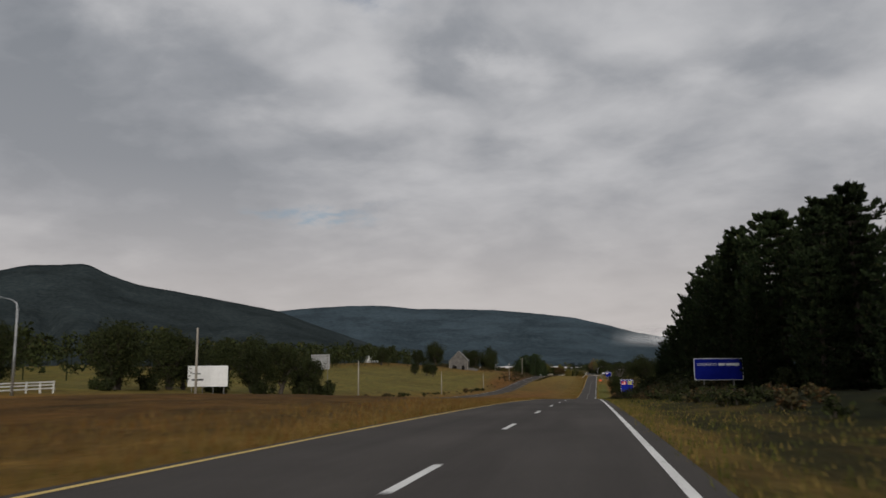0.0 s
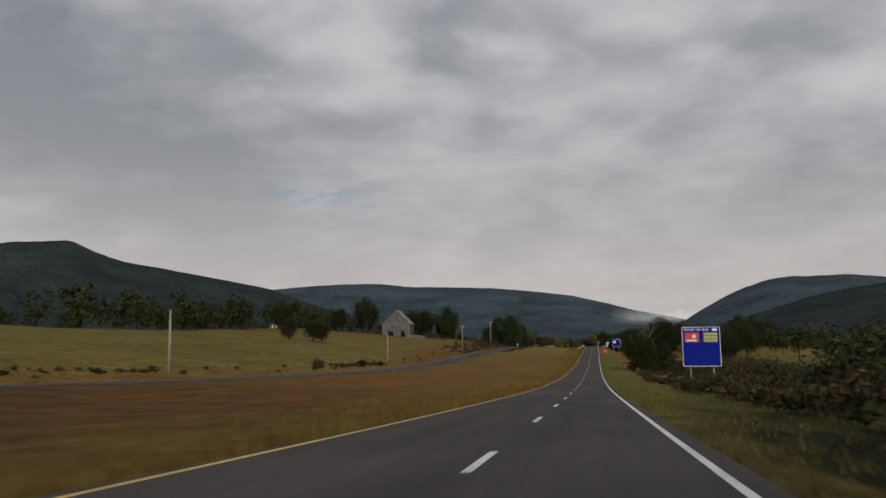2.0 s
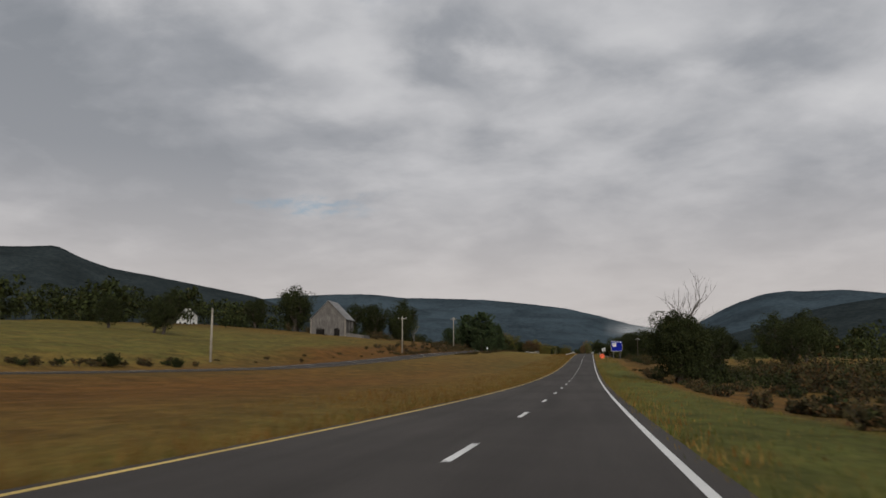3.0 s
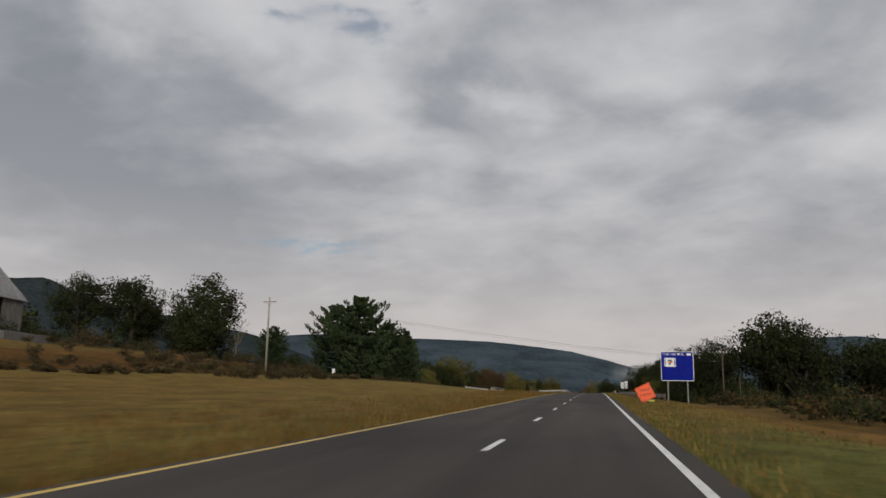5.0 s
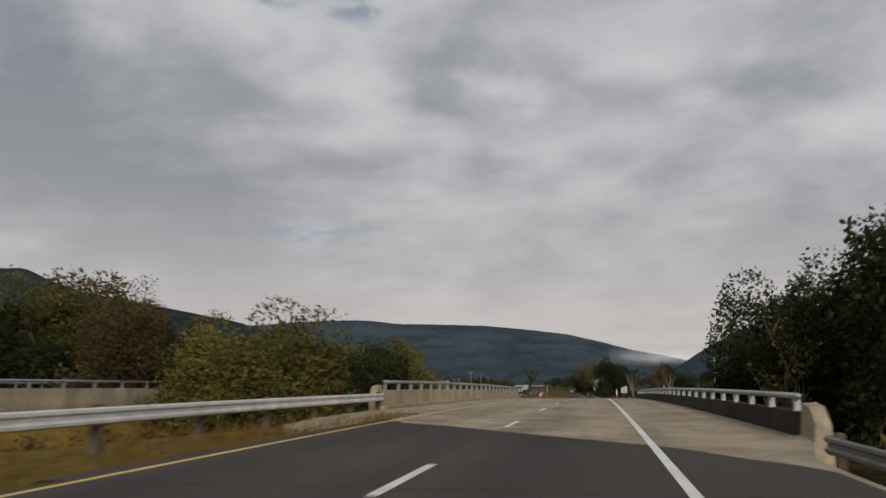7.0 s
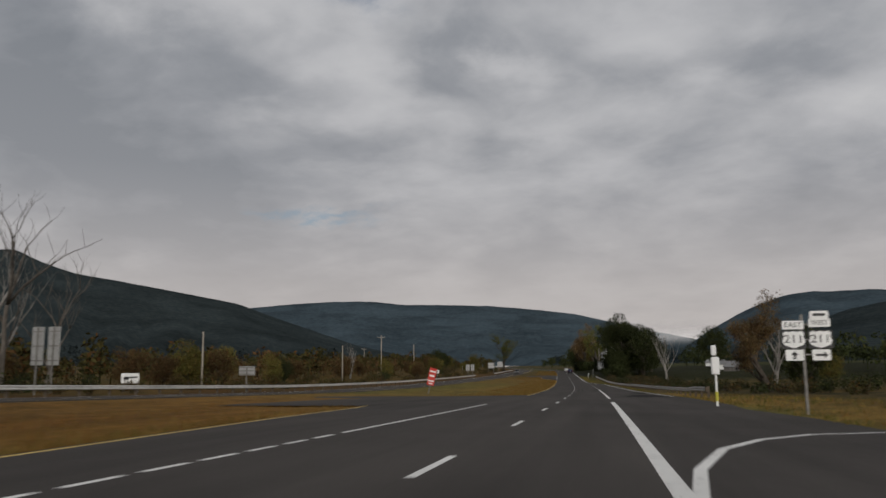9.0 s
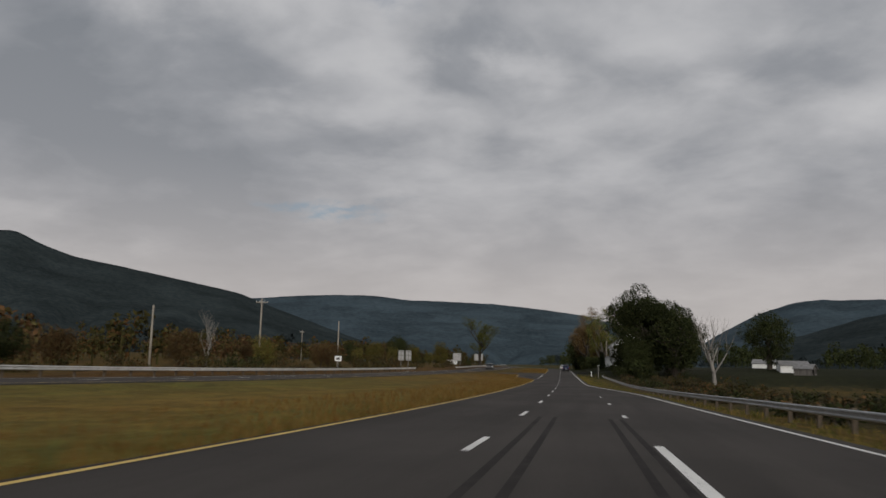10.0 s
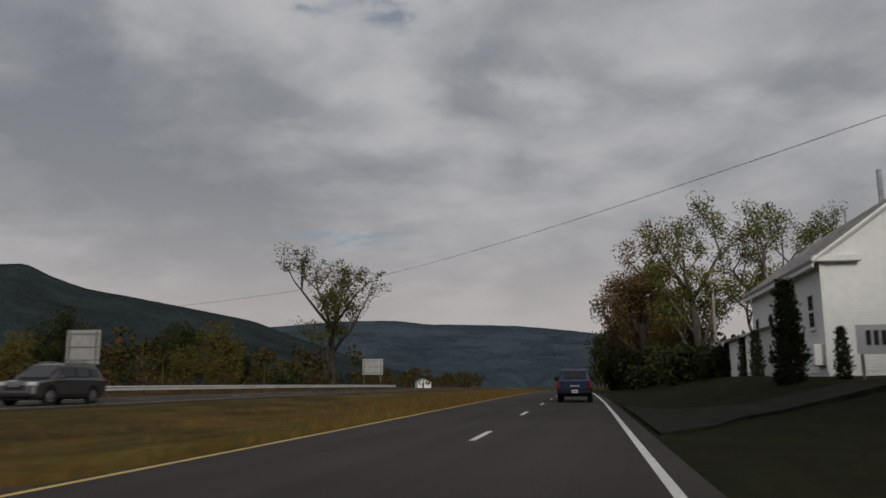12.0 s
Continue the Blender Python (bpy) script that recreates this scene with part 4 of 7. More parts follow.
# ---- poles and wires ----
def utility_pole(s, lat, tall, label, arm=True, turn=0.0, lean=0.0, base=None, girth=1.0, wood=None):
    ob = thing("utility_pole", s, lat, label, "utility pole", land(s, lat) - 0.3 if base is None else base, turn, "utility poles along the highway")
    tip = Vector((lean, 0, tall + 0.3))
    part("shaft", Shape().tube([(0, 0, 0), tip * 0.5, tip], (0.19 * girth, 0.16 * girth, 0.12 * girth), 10), wood or POLE_WOOD, ob, smooth=True)
    if arm:
        part("crossarm", Shape().box(lean, 0.12, tall - 0.4, 2.4 * girth, 0.11, 0.14, 0, 0.01), wood or POLE_WOOD, ob, "timber crossarm")
        for x in (-1.1 * girth, -0.4 * girth, 0.4 * girth, 1.1 * girth):
            part("insulator", Shape().tube([(lean + x, 0.12, tall - 0.33), (lean + x, 0.12, tall - 0.2), (lean + x, 0.12, tall - 0.12)], (0.03, 0.055, 0.03), 8), SIGN_WHITE, ob)
        for sg in (-1, 1):
            part("brace", Shape().tube([(lean + 0.7 * girth * sg, 0.12, tall - 0.46), (lean, 0.12, tall - 1.1)], 0.02, 5), WEATHERED_STEEL, ob)
    return ob


for s, tall, arm in ((103, 9.5, False), (182, 8.5, False), (287, 8.2, False), (397, 8.0, False), (517, 10.5, True), (606, 12.0, True), (702, 14, True)):
    utility_pole(s, -52 if s < 650 else -68, tall, "weathered timber utility pole at the field's edge" if not arm else "weathered timber utility pole with a crossarm", arm)
for s, lat, tall, arm in ((989, -61.5, 9.6, False), (1067, -59.3, 9.4, False), (1104.5, -57.3, 13.4, True), (1155.5, -56.3, 11.6, False), (1262, -100, 12, True), (926, -60, 9, False)):
    utility_pole(s, lat, tall, "grey timber utility pole among roadside brush", arm)
utility_pole(603, 20.2, 8.2, "dark timber utility pole behind the verge", True, girth=0.6, wood=POST_WOOD)
utility_pole(632, 27.3, 6.0, "short dark timber utility pole in brush", False, girth=0.6, wood=POST_WOOD)
utility_pole(744, 12.5, 7.6, "slim steel-grey utility pole beside the bridge", False, base=-4.0)
utility_pole(1236, 16.0, 9.0, "timber utility pole before the autumn trees", False)
stay = thing("guy_marker", 861.3, -9.3, "leaning yellow guy wire guard in the median grass", "guy wire marker", land(861.3, -9.3))
part("sleeve", Shape().tube([(-0.3, 0.3, -0.2), (-0.15, 0.1, 1.7), (0, 0, 3.55)], 0.048, 8), SIGN_YELLOW, stay, "yellow plastic sleeve", smooth=True)


def cable(a, b, sag, label, thick=0.018):
    """A wire hung between two life-size places."""
    a, b = Vector(a), Vector(b)
    pts = []
    for i in range(33):
        k = i / 32
        p = a.lerp(b, k) - a
        pts.append(p - Vector((0, 0, sag * 4 * k * (1 - k))))
    ob = part("cable", Shape().tube(pts, thick, 5), WIRE, None, label, smooth=True)
    ob.location = a * SCALE
    return tagged(ob, category="cable", group="overhead cables")


cable(spot(630, -52, 16.0), spot(632, 27.3, 5.9), 0.9, "thin black cable strung across the highway")
cable(spot(630.5, -52, 15.7), spot(632.3, 27.3, 5.6), 0.95, "thin black cable strung across the highway", 0.012)
cable(spot(861.0, -9.1, 3.45), spot(866.2, 13.4, 10.5), 0.05, "taut dark guy cable rising over the lanes", 0.022)
cable(spot(861.9, -8.4, 5.11), spot(867.9, 13.88, 13.53), 0.1, "thin black cable crossing above the junction", 0.009)
cable(spot(862.3, -4.5, 7.43), spot(866.9, 8.82, 13.83), 0.1, "thin black cable crossing above the junction", 0.006)
cable(spot(1255, -28, 15.2), spot(1180, 17, 11.9), 0.7, "thin black cable sagging across the road", 0.017)
cable(spot(1262, -100, 12.0), spot(1255, -28, 15.2), 1.6, "thin black cable sagging towards the pole line", 0.017)

lamp = thing("street_lamp", 67, -52, "grey steel street lamp with a curved arm", "street lamp", land(67, -52))
part("pole", Shape().tube([(0, 0, 0), (0, 0, 4), (0, 0, 8.4), (-0.15, 0, 9.0), (-0.7, 0, 9.35), (-1.9, 0, 9.6)], (0.13, 0.11, 0.08, 0.06, 0.05, 0.045), 10), GALVANISED, lamp, smooth=True)
part("lamp_head", Shape().box(-2.3, 0, 9.6, 0.9, 0.32, 0.16, 0, 0.06), GALVANISED, lamp)


# ---- signs ----
def posts_for(ob, xs, bottom, steel=None, wide=0.12):
    for x in xs:
        part("post", Shape().box(x, 0.1, bottom / 2 - 0.2, wide, wide, bottom + 0.4, 0, 0.01), steel or WEATHERED_STEEL, ob)


def rounded(w, h, r, x=0.0, z=0.0, n=5):
    """A rectangle's outline with rounded corners."""
    out = []
    for cx, cz, a0 in ((w / 2 - r, h / 2 - r, 0), (-w / 2 + r, h / 2 - r, 90), (-w / 2 + r, -h / 2 + r, 180), (w / 2 - r, -h / 2 + r, 270)):
        out += [(x + cx + r * math.cos(radians(a0 + 90 * k / n)), z + cz + r * math.sin(radians(a0 + 90 * k / n))) for k in range(n + 1)]
    return out


def service_sign(s, lat0, lat1, low, high, label, logos=(), header="", across=0.64):
    """A blue service board with a white border, a header line and business plates."""
    w, h = lat1 - lat0, high - low
    lat = (lat0 + lat1) / 2
    g = land(s, lat)
    ob = thing("service_sign", s, lat, label, "road sign", g, 0, "blue service signs")
    z = (low + high) / 2 - g
    part("border", Shape().prism(rounded(w, h, 0.16, 0, z), -0.015, 0.02), SIGN_WHITE, ob, "white reflective border")
    part("panel", Shape().prism(rounded(w - 0.12, h - 0.12, 0.12, 0, z), -0.024, -0.014), SIGN_BLUE, ob, "deep blue panel")
    part("backing", Shape().prism(rounded(w - 0.1, h - 0.1, 0.12, 0, z), 0.021, 0.05), SIGN_BACK, ob)
    for k in (-0.3, 0.3):
        part("stiffener", Shape().box(0, 0.075, z + h * k, w * 0.9, 0.05, 0.08), SIGN_BACK, ob)
    posts_for(ob, (-w * 0.3, w * 0.3), high - g - 0.2, wide=0.15)
    line = z + h / 2 - 0.34 if h > 3 else z + h * 0.22
    writing(header, 0.36, (across / 2 - 0.43) * w, -0.03, line, SIGN_WHITE, ob, "header_lettering", across * w)
    if across < 0.5:  # the rest of the line cannot be made out
        for k in (0.5, 0.66):
            part("header_bar", Shape().box((k - 0.43) * w, -0.027, line, w * 0.13, 0.006, 0.24), SIGN_WHITE, ob)
    part("exit_plate", Shape().prism(rounded(w * 0.13, 0.26, 0.05, w * 0.36, line), -0.03, -0.024), SIGN_WHITE, ob)
    for kind, lx, lz, lw, lh in logos:
        if kind == "red":
            p = part("logo_plate", Shape().prism(rounded(lw, lh, 0.05, lx * w, z + lz * h), -0.034, -0.024), SIGN_RED, ob, "red business plate with a white star")
            star = [(lx * w + 0.06 * w + (0.34 if k % 2 == 0 else 0.14) * math.sin(k * math.pi / 5), z + lz * h + 0.1 + (0.34 if k % 2 == 0 else 0.14) * math.cos(k * math.pi / 5)) for k in range(10)]
            part("star", Shape().prism(star, -0.04, -0.034), SIGN_WHITE, p)
            part("name_bar", Shape().box(lx * w - 0.05, -0.037, z + lz * h - lh * 0.33, lw * 0.75, 0.006, 0.16), SIGN_WHITE, p)
        elif kind == "stripes":
            for q in (-0.35, 0.0, 0.35):
                part("logo_plate", Shape().prism(rounded(lw, lh * 0.27, 0.1, lx * w, z + lz * h + lh * q), -0.034, -0.024), SIGN_YELLOW, ob, "yellow business plate with dark lines")
                part("plate_bar", Shape().box(lx * w, -0.037, z + lz * h + lh * q, lw * 0.8, 0.006, 0.05), SIGN_GREEN, ob)
        else:
            p = part("logo_plate", Shape().prism(rounded(lw, lh, 0.04, lx * w, z + lz * h), -0.034, -0.024), SIGN_WHITE, ob, "white business plate with a plain emblem")
            part("emblem", Shape().prism(((lx * w - 0.26, z + lz * h + 0.28), (lx * w + 0.26, z + lz * h + 0.28), (lx * w + 0.26, z + lz * h + 0.12), (lx * w + 0.02, z + lz * h - 0.3), (lx * w - 0.2, z + lz * h - 0.3), (lx * w + 0.05, z + lz * h + 0.12), (lx * w - 0.26, z + lz * h + 0.12)), -0.04, -0.034), SIGN_GREEN, p)
            part("emblem_bar", Shape().box(lx * w, -0.041, z + lz * h - 0.02, 0.62, 0.006, 0.12), SIGN_ORANGE, p)
            for k in (-1, 1):
                part("plate_edge", Shape().box(lx * w + k * lw * 0.42, -0.037, z + lz * h, 0.09, 0.006, lh * 0.8), SIGN_BLACK, p)
    return ob


service_sign(84.4, 12.7, 17.5, 1.95, 4.15, "long blue guide sign before dark pines", (), "LODGING", 0.4)
service_sign(290, 12.1, 16.4, 2.1, 6.7, "tall blue service sign with a red and a yellow plate", (("red", -0.24, 0.235, 1.62, 1.1), ("stripes", 0.245, 0.235, 1.55, 1.1)), "FOOD USE BUS.")
service_sign(580.5, 9.75, 13.55, 1.85, 5.35, "blue service sign with one white plate", (("white", -0.22, 0.13, 1.3, 1.05),), "GAS USE BUS.")

event = thing("event_sign", 550, 6.05, "tilted fluorescent orange roll-up warning sign", "temporary sign", land(550, 6.05))
lift = -land(550, 6.05)
tilt = radians(18)


def diamond(r, cz=0.62 + lift):
    return [(r * math.sin(tilt + k * math.pi / 2), cz + r * math.cos(tilt + k * math.pi / 2)) for k in range(4)][::-1]


sheet = part("fabric", Shape().prism(diamond(0.92), -0.01, 0.01), SIGN_ORANGE, event, "fluorescent orange fabric diamond")
part("border", Shape().prism(diamond(0.86), -0.0125, -0.0105), SIGN_BLACK, event, "thin black border")
part("face", Shape().prism(diamond(0.835), -0.015, -0.013), SIGN_ORANGE, event)
for word, dz in (("EVENT", 0.2), ("AHEAD", -0.16)):
    o = writing(word, 0.27, 0, -0.016, 0, SIGN_BLACK, event, across=0.85)
    o.matrix_local = Matrix.Translation(Vector((0, 0, 0.62 + lift)) * SCALE) @ Matrix.Rotation(radians(-9), 4, "Y") @ Matrix.Translation(Vector((0, -0.021, dz)) * SCALE) @ Matrix.Rotation(radians(90), 4, "X") @ Matrix.Diagonal((o.scale.x, 1, 1, 1))
part("mast", Shape().tube([(0, 0.05, 0.1), (0.1, 0.05, 1.5 + lift)], 0.02, 6), WEATHERED_STEEL, event)
part("crossbar", Shape().tube([(-0.8, 0.04, 0.75 + lift), (0.8, 0.04, 0.45 + lift)], 0.015, 6), WEATHERED_STEEL, event)
for k in range(4):
    part("leg", Shape().tube([(0, 0.05, 0.25), (0.7 * math.cos(k * math.pi / 2 + 0.6), 0.05 + 0.7 * math.sin(k * math.pi / 2 + 0.6), 0.02)], 0.018, 6), WEATHERED_STEEL, event)
bag = part("sandbag", Shape().box(0.5, 0.25, 0.12, 0.5, 0.3, 0.2, 0.4, 0.08), SIGN_YELLOW, event, "yellow ballast bag")


def plain_panel(ob, x, z, w, h, y=0.0, material=None, r=0.05, name="panel"):
    return part(name, Shape().prism(rounded(w, h, r, x, z), y - 0.012, y), material or SIGN_WHITE, ob)


def shield(x, z, w, h):
    """The outline of a route shield."""
    half = ((0.0, 0.5), (0.18, 0.44), (0.33, 0.5), (0.47, 0.36), (0.42, 0.18), (0.5, -0.08), (0.42, -0.3), (0.2, -0.42), (0.0, -0.5))
    right = [(x + a * w, z + b * h) for a, b in half]
    return right[::-1] + [(x - a * w, z + b * h) for a, b in half[1:-1]]


def route_assembly(s, lat, high, label):
    g = land(s, lat)
    ob = thing("route_sign", s, lat, label, "route sign", g, 0, "route sign assemblies")
    top = high - g
    posts_for(ob, (-0.12,), top - 0.1, wide=0.09)
    for x, word in ((-0.44, "EAST"), (0.44, "WEST")):
        dz = 0.0 if x < 0 else 0.14
        p = plain_panel(ob, x, top - 0.47 + dz * 0.5, 0.72, 0.3, name="direction_plate")
        writing(word, 0.24, x, -0.014, top - 0.47 + dz * 0.5, SIGN_BLACK, p, across=0.56)
        q = part("shield_back", Shape().prism(rounded(0.8, 0.64, 0.05, x, top - 0.98), -0.012, 0), SIGN_BLACK, ob, "black square shield blank")
        part("shield", Shape().prism(shield(x, top - 0.98, 0.76, 0.6), -0.02, -0.012), SIGN_WHITE, q, "white route shield")
        writing("211", 0.40, x, -0.024, top - 0.97, SIGN_BLACK, q, across=0.56)
        r = plain_panel(ob, x, top - 1.52, 0.6, 0.38, name="arrow_plate")
        if x < 0:
            part("arrow", Shape().prism(((x - 0.04, top - 1.66), (x + 0.04, top - 1.66), (x + 0.04, top - 1.52), (x + 0.13, top - 1.52), (x, top - 1.38), (x - 0.13, top - 1.52), (x - 0.04, top - 1.52)), -0.018, -0.012), SIGN_BLACK, r)
        else:
            part("arrow", Shape().prism(((x - 0.2, top - 1.56), (x + 0.08, top - 1.56), (x + 0.08, top - 1.64), (x + 0.22, top - 1.52), (x + 0.08, top - 1.40), (x + 0.08, top - 1.48), (x - 0.2, top - 1.48)), -0.018, -0.012), SIGN_BLACK, r)
    plain_panel(ob, 0.44, top - 0.12, 0.62, 0.26, name="banner_plate")
    part("banner_bar", Shape().box(0.44, -0.016, top - 0.12, 0.4, 0.006, 0.1), SIGN_BLACK, ob)
    for z in (top - 0.45, top - 0.98, top - 1.5):
        part("bracket", Shape().box(0, 0.03, z, 1.5, 0.04, 0.05), WEATHERED_STEEL, ob)
    return ob


route_assembly(674.6, 8.3, 2.95, "white route shields and arrow plates on a post")
route_assembly(893.2, 9.6, 3.6, "white route shields and arrow plates at the junction")


def board(s, lat, w, h, high, label, material, n_posts=2, turn=0.0, backside=False, name="sign_board", tilt=0.0, bars=()):
    """A plain board on posts; bars are unreadable lines as (x, z, w, h) in shares of the board."""
    g = land(s, lat)
    ob = thing(name, s, lat, label, "sign board", g, turn)
    top = high - g
    z = top - h / 2
    part("panel", Shape().box(0, 0, z, w, 0.05, h, 0, 0.02), material, ob)
    xs = [0.0] if n_posts == 1 else [w * (k / (n_posts - 1) - 0.5) * 0.8 for k in range(n_posts)]
    for x in xs:
        part("post", Shape().box(x, 0.09 if not backside else -0.09, top / 2 - 0.2, 0.11, 0.11, top + 0.3, 0, 0.01), WEATHERED_STEEL, ob)
    if backside:
        for k in (-0.38, 0, 0.38):
            part("stiffener", Shape().box(0, -0.05, z + h * k, w * 0.98, 0.05, 0.09), WEATHERED_STEEL, ob)
    for bx, bz, bw, bh in bars:
        part("line_bar", Shape().box(bx * w, -0.03, z + bz * h, bw * w, 0.008, bh * h), SIGN_BLACK if material != SIGN_RED else SIGN_WHITE, ob)
    return ob


board(111, -54.3, 6.5, 3.1, 4.9, "white billboard with a faded line of print", SIGN_WHITE, 4, bars=((-0.25, -0.17, 0.3, 0.08), (-0.28, 0.12, 0.2, 0.05)))
board(170.6, -57.5, 4.4, 3.3, 10.0, "back of a large aluminium road sign on tall posts", SIGN_BACK, 2, backside=True)
board(597, -37.1, 0.45, 0.75, 3.2, "narrow white marker plate on a slim post", SIGN_WHITE, 1)
board(945, -48.5, 2.2, 1.1, 2.4, "small white notice board in the brush", SIGN_WHITE, 2, bars=((-0.2, 0.0, 0.3, 0.3), (0.2, 0.1, 0.4, 0.15)))
for dx in (-0.7, 0.9):
    board(926.5, -45.7 + dx, 1.2, 3.4, 6.3, "back of a tall narrow road sign", SIGN_BACK, 1, backside=True)
board(954.8, -16.6, 0.85, 2.0, 2.9, "leaning stack of red and white warning plates", SIGN_RED, 1, turn=0, bars=((0, 0.30, 0.8, 0.08), (0, 0.05, 0.7, 0.1), (0, -0.25, 0.85, 0.08), (0, -0.4, 0.5, 0.06))).rotation_euler.rotate_axis("Y", radians(13))
for dx in (-0.75, 0.75):
    board(1116, -31 + dx, 1.15, 2.0, 4.5, "pair of pale road signs seen from behind", SIGN_BACK, 1, backside=True)
board(1198.4, -31, 2.5, 2.3, 4.7, "back of a square aluminium road sign", SIGN_BACK, 2, backside=True)
board(1278.5, -31.4, 3.5, 2.6, 5.3, "back of a wide aluminium road sign", SIGN_BACK, 2, backside=True)
board(1092, -38, 1.2, 0.9, 3.0, "small white road sign before the brush", SIGN_WHITE, 1, bars=((0, 0, 0.5, 0.4),))
board(948, -36, 1.9, 1.0, 3.1, "back of a low aluminium road sign", SIGN_BACK, 1, backside=True)
box = thing("call_post", 904.4, 8.05, "white equipment box on a yellow banded post", "roadside post", land(904.4, 8.05))
part("post", Shape().tube([(0, 0, -0.2), (0, 0, 2.3)], 0.06, 8), SIGN_WHITE, box)
part("band", Shape().tube([(0, 0, 0.3), (0, 0, 0.75)], 0.075, 8), SIGN_YELLOW, box, "yellow reflective band")
part("cabinet", Shape().box(0, 0, 2.0, 0.38, 0.25, 0.85, 0, 0.04), SIGN_WHITE, box, "white weathered cabinet")
part("cap", Shape().box(-0.05, 0, 2.75, 0.24, 0.2, 0.5, 0, 0.04), SIGN_WHITE, box)
board(905, 19.5, 0.34, 0.75, 2.0, "narrow white marker beside the side road", SIGN_WHITE, 1)
for s, lat in ((1144, 7.0),):
    mark = thing("marker_post", s, lat, "short white roadside marker post", "marker post", land(s, lat), group="marker posts")
    part("stake", Shape().box(0, 0, 0.55, 0.13, 0.04, 1.3, 0, 0.01), SIGN_WHITE, mark)
board(1135, 8.2, 0.5, 0.12, 2.4, "thin street name blade on a post", SIGN_BACK, 1)


fence = thing("field_fence", 64, -53, "short run of white board fence by the trees", "fence", land(64, -53))
for i in range(6):
    part("post", Shape().box(-0.1 * i, 2.2 * i, 0.55, 0.13, 0.13, 1.3, 0, 0.01), TRIM_WHITE, fence)
for z in (0.45, 0.8, 1.1):
    part("rail", Shape().box(-0.25, 5.5, z, 0.05, 11.4, 0.14, 0.045, 0.005), TRIM_WHITE, fence)


# ---- buildings ----
def gable_roof(shape, w, l, eave, ridge, over, thick=0.18):
    """Two roof slopes with a thickness; the ridge runs along y."""
    k = (ridge - eave) / (w / 2)
    for sg in (-1, 1):
        x1, z1 = sg * (w / 2 + over), eave - over * k
        a = [(0, ridge + 0.05), (x1, z1 + 0.05), (x1, z1 + 0.05 + thick), (0, ridge + 0.05 + thick)]
        if sg > 0:
            a = a[::-1]
        shape.prism(a, -l / 2 - over, l / 2 + over)
    return shape


def barn(s, lat, up):
    """A weathered board barn: gable end with gaps and a dark bay, tin roof, lean-to."""
    w, l, eave, ridge = 13.5, 15.0, 6.8, 13.6
    ob = thing("barn", s, lat, "old grey board barn with a rusting tin roof", "barn", up, 5)
    # a solid painted near-black stands in for the shaded space inside
    part("core", Shape().prism(((-w / 2 + 0.3, -1.5), (w / 2 - 0.3, -1.5), (w / 2 - 0.3, eave - 0.2), (0, ridge - 0.5), (-w / 2 + 0.3, eave - 0.2)), -l / 2 + 0.3, l / 2 - 0.3), DARK_VOID, ob, "dark barn interior")
    rng = random.Random(5)
    n = 40
    for i in range(n):  # upright boards of the gable end
        x = -w / 2 + w * (i + 0.5) / n
        topz = eave + (ridge - eave) * (1 - abs(x) / (w / 2)) - 0.05
        low = -0.8 + rng.uniform(-0.1, 0.2)
        if -4.6 < x < -1.2 or 2.4 < x < 4.6:
            low = rng.choice((2.6, 2.9, 3.3))
        part("board", Shape().box(x + rng.uniform(-0.02, 0.02), -l / 2 + rng.uniform(0, 0.04), (topz + low) / 2, w / n * rng.uniform(0.86, 0.98), 0.04, topz - low), BARN_WOOD, ob)
    for sg in (-1, 1):
        for i in range(34):
            y = -l / 2 + l * (i + 0.5) / 34
            if sg > 0 and i in (9, 10, 11, 20, 21):
                continue
            part("board", Shape().box(sg * (w / 2), y, eave / 2 - 0.5 + rng.uniform(-0.05, 0.05), 0.04, l / 34 * rng.uniform(0.86, 0.98), eave + 0.7), BARN_WOOD, ob)
    part("back_wall", Shape().prism(((-w / 2, -1), (w / 2, -1), (w / 2, eave), (0, ridge), (-w / 2, eave)), l / 2, l / 2 + 0.06), BARN_WOOD, ob)
    roof = part("roof", gable_roof(Shape(), w, l, eave, ridge, 0.5, 0.08), TIN, ob, "faded tin roof")
    for sg in (-1, 1):
        for i in range(18):
            y = -l / 2 - 0.4 + (l + 0.8) * i / 17
            part("seam", Shape().tube([(0, y, ridge + 0.15), (sg * (w / 2 + 0.5), y, eave - 0.35)], 0.03, 4), TIN, roof)
    for x in (-4.7, -1.1, 2.3, 4.7):
        part("door_post", Shape().box(x, -l / 2 - 0.06, 1.0, 0.2, 0.12, 4.2), BARN_WOOD, ob)
    for x, h in ((w / 2, eave), (-w / 2, eave)):
        part("corner_post", Shape().box(x, -l / 2 - 0.05, h / 2 - 0.4, 0.22, 0.2, h + 0.6), POLE_WOOD, ob, "pale corner board")
    part("foundation", Shape().box(0, 0, -1.0, w + 0.3, l + 0.3, 1.2, 0, 0.05), BARRIER, ob, "rubble stone base")
    part("lean_to", Shape().prism(((w / 2 + 0.1, -1), (w / 2 + 7, -1), (w / 2 + 7, 0.4), (w / 2 + 0.1, 1.3)), -l / 2 + 1, l / 2 - 2), BARN_WOOD, ob, "low board lean-to")
    return ob


barn(588, -97.2, 7.4)


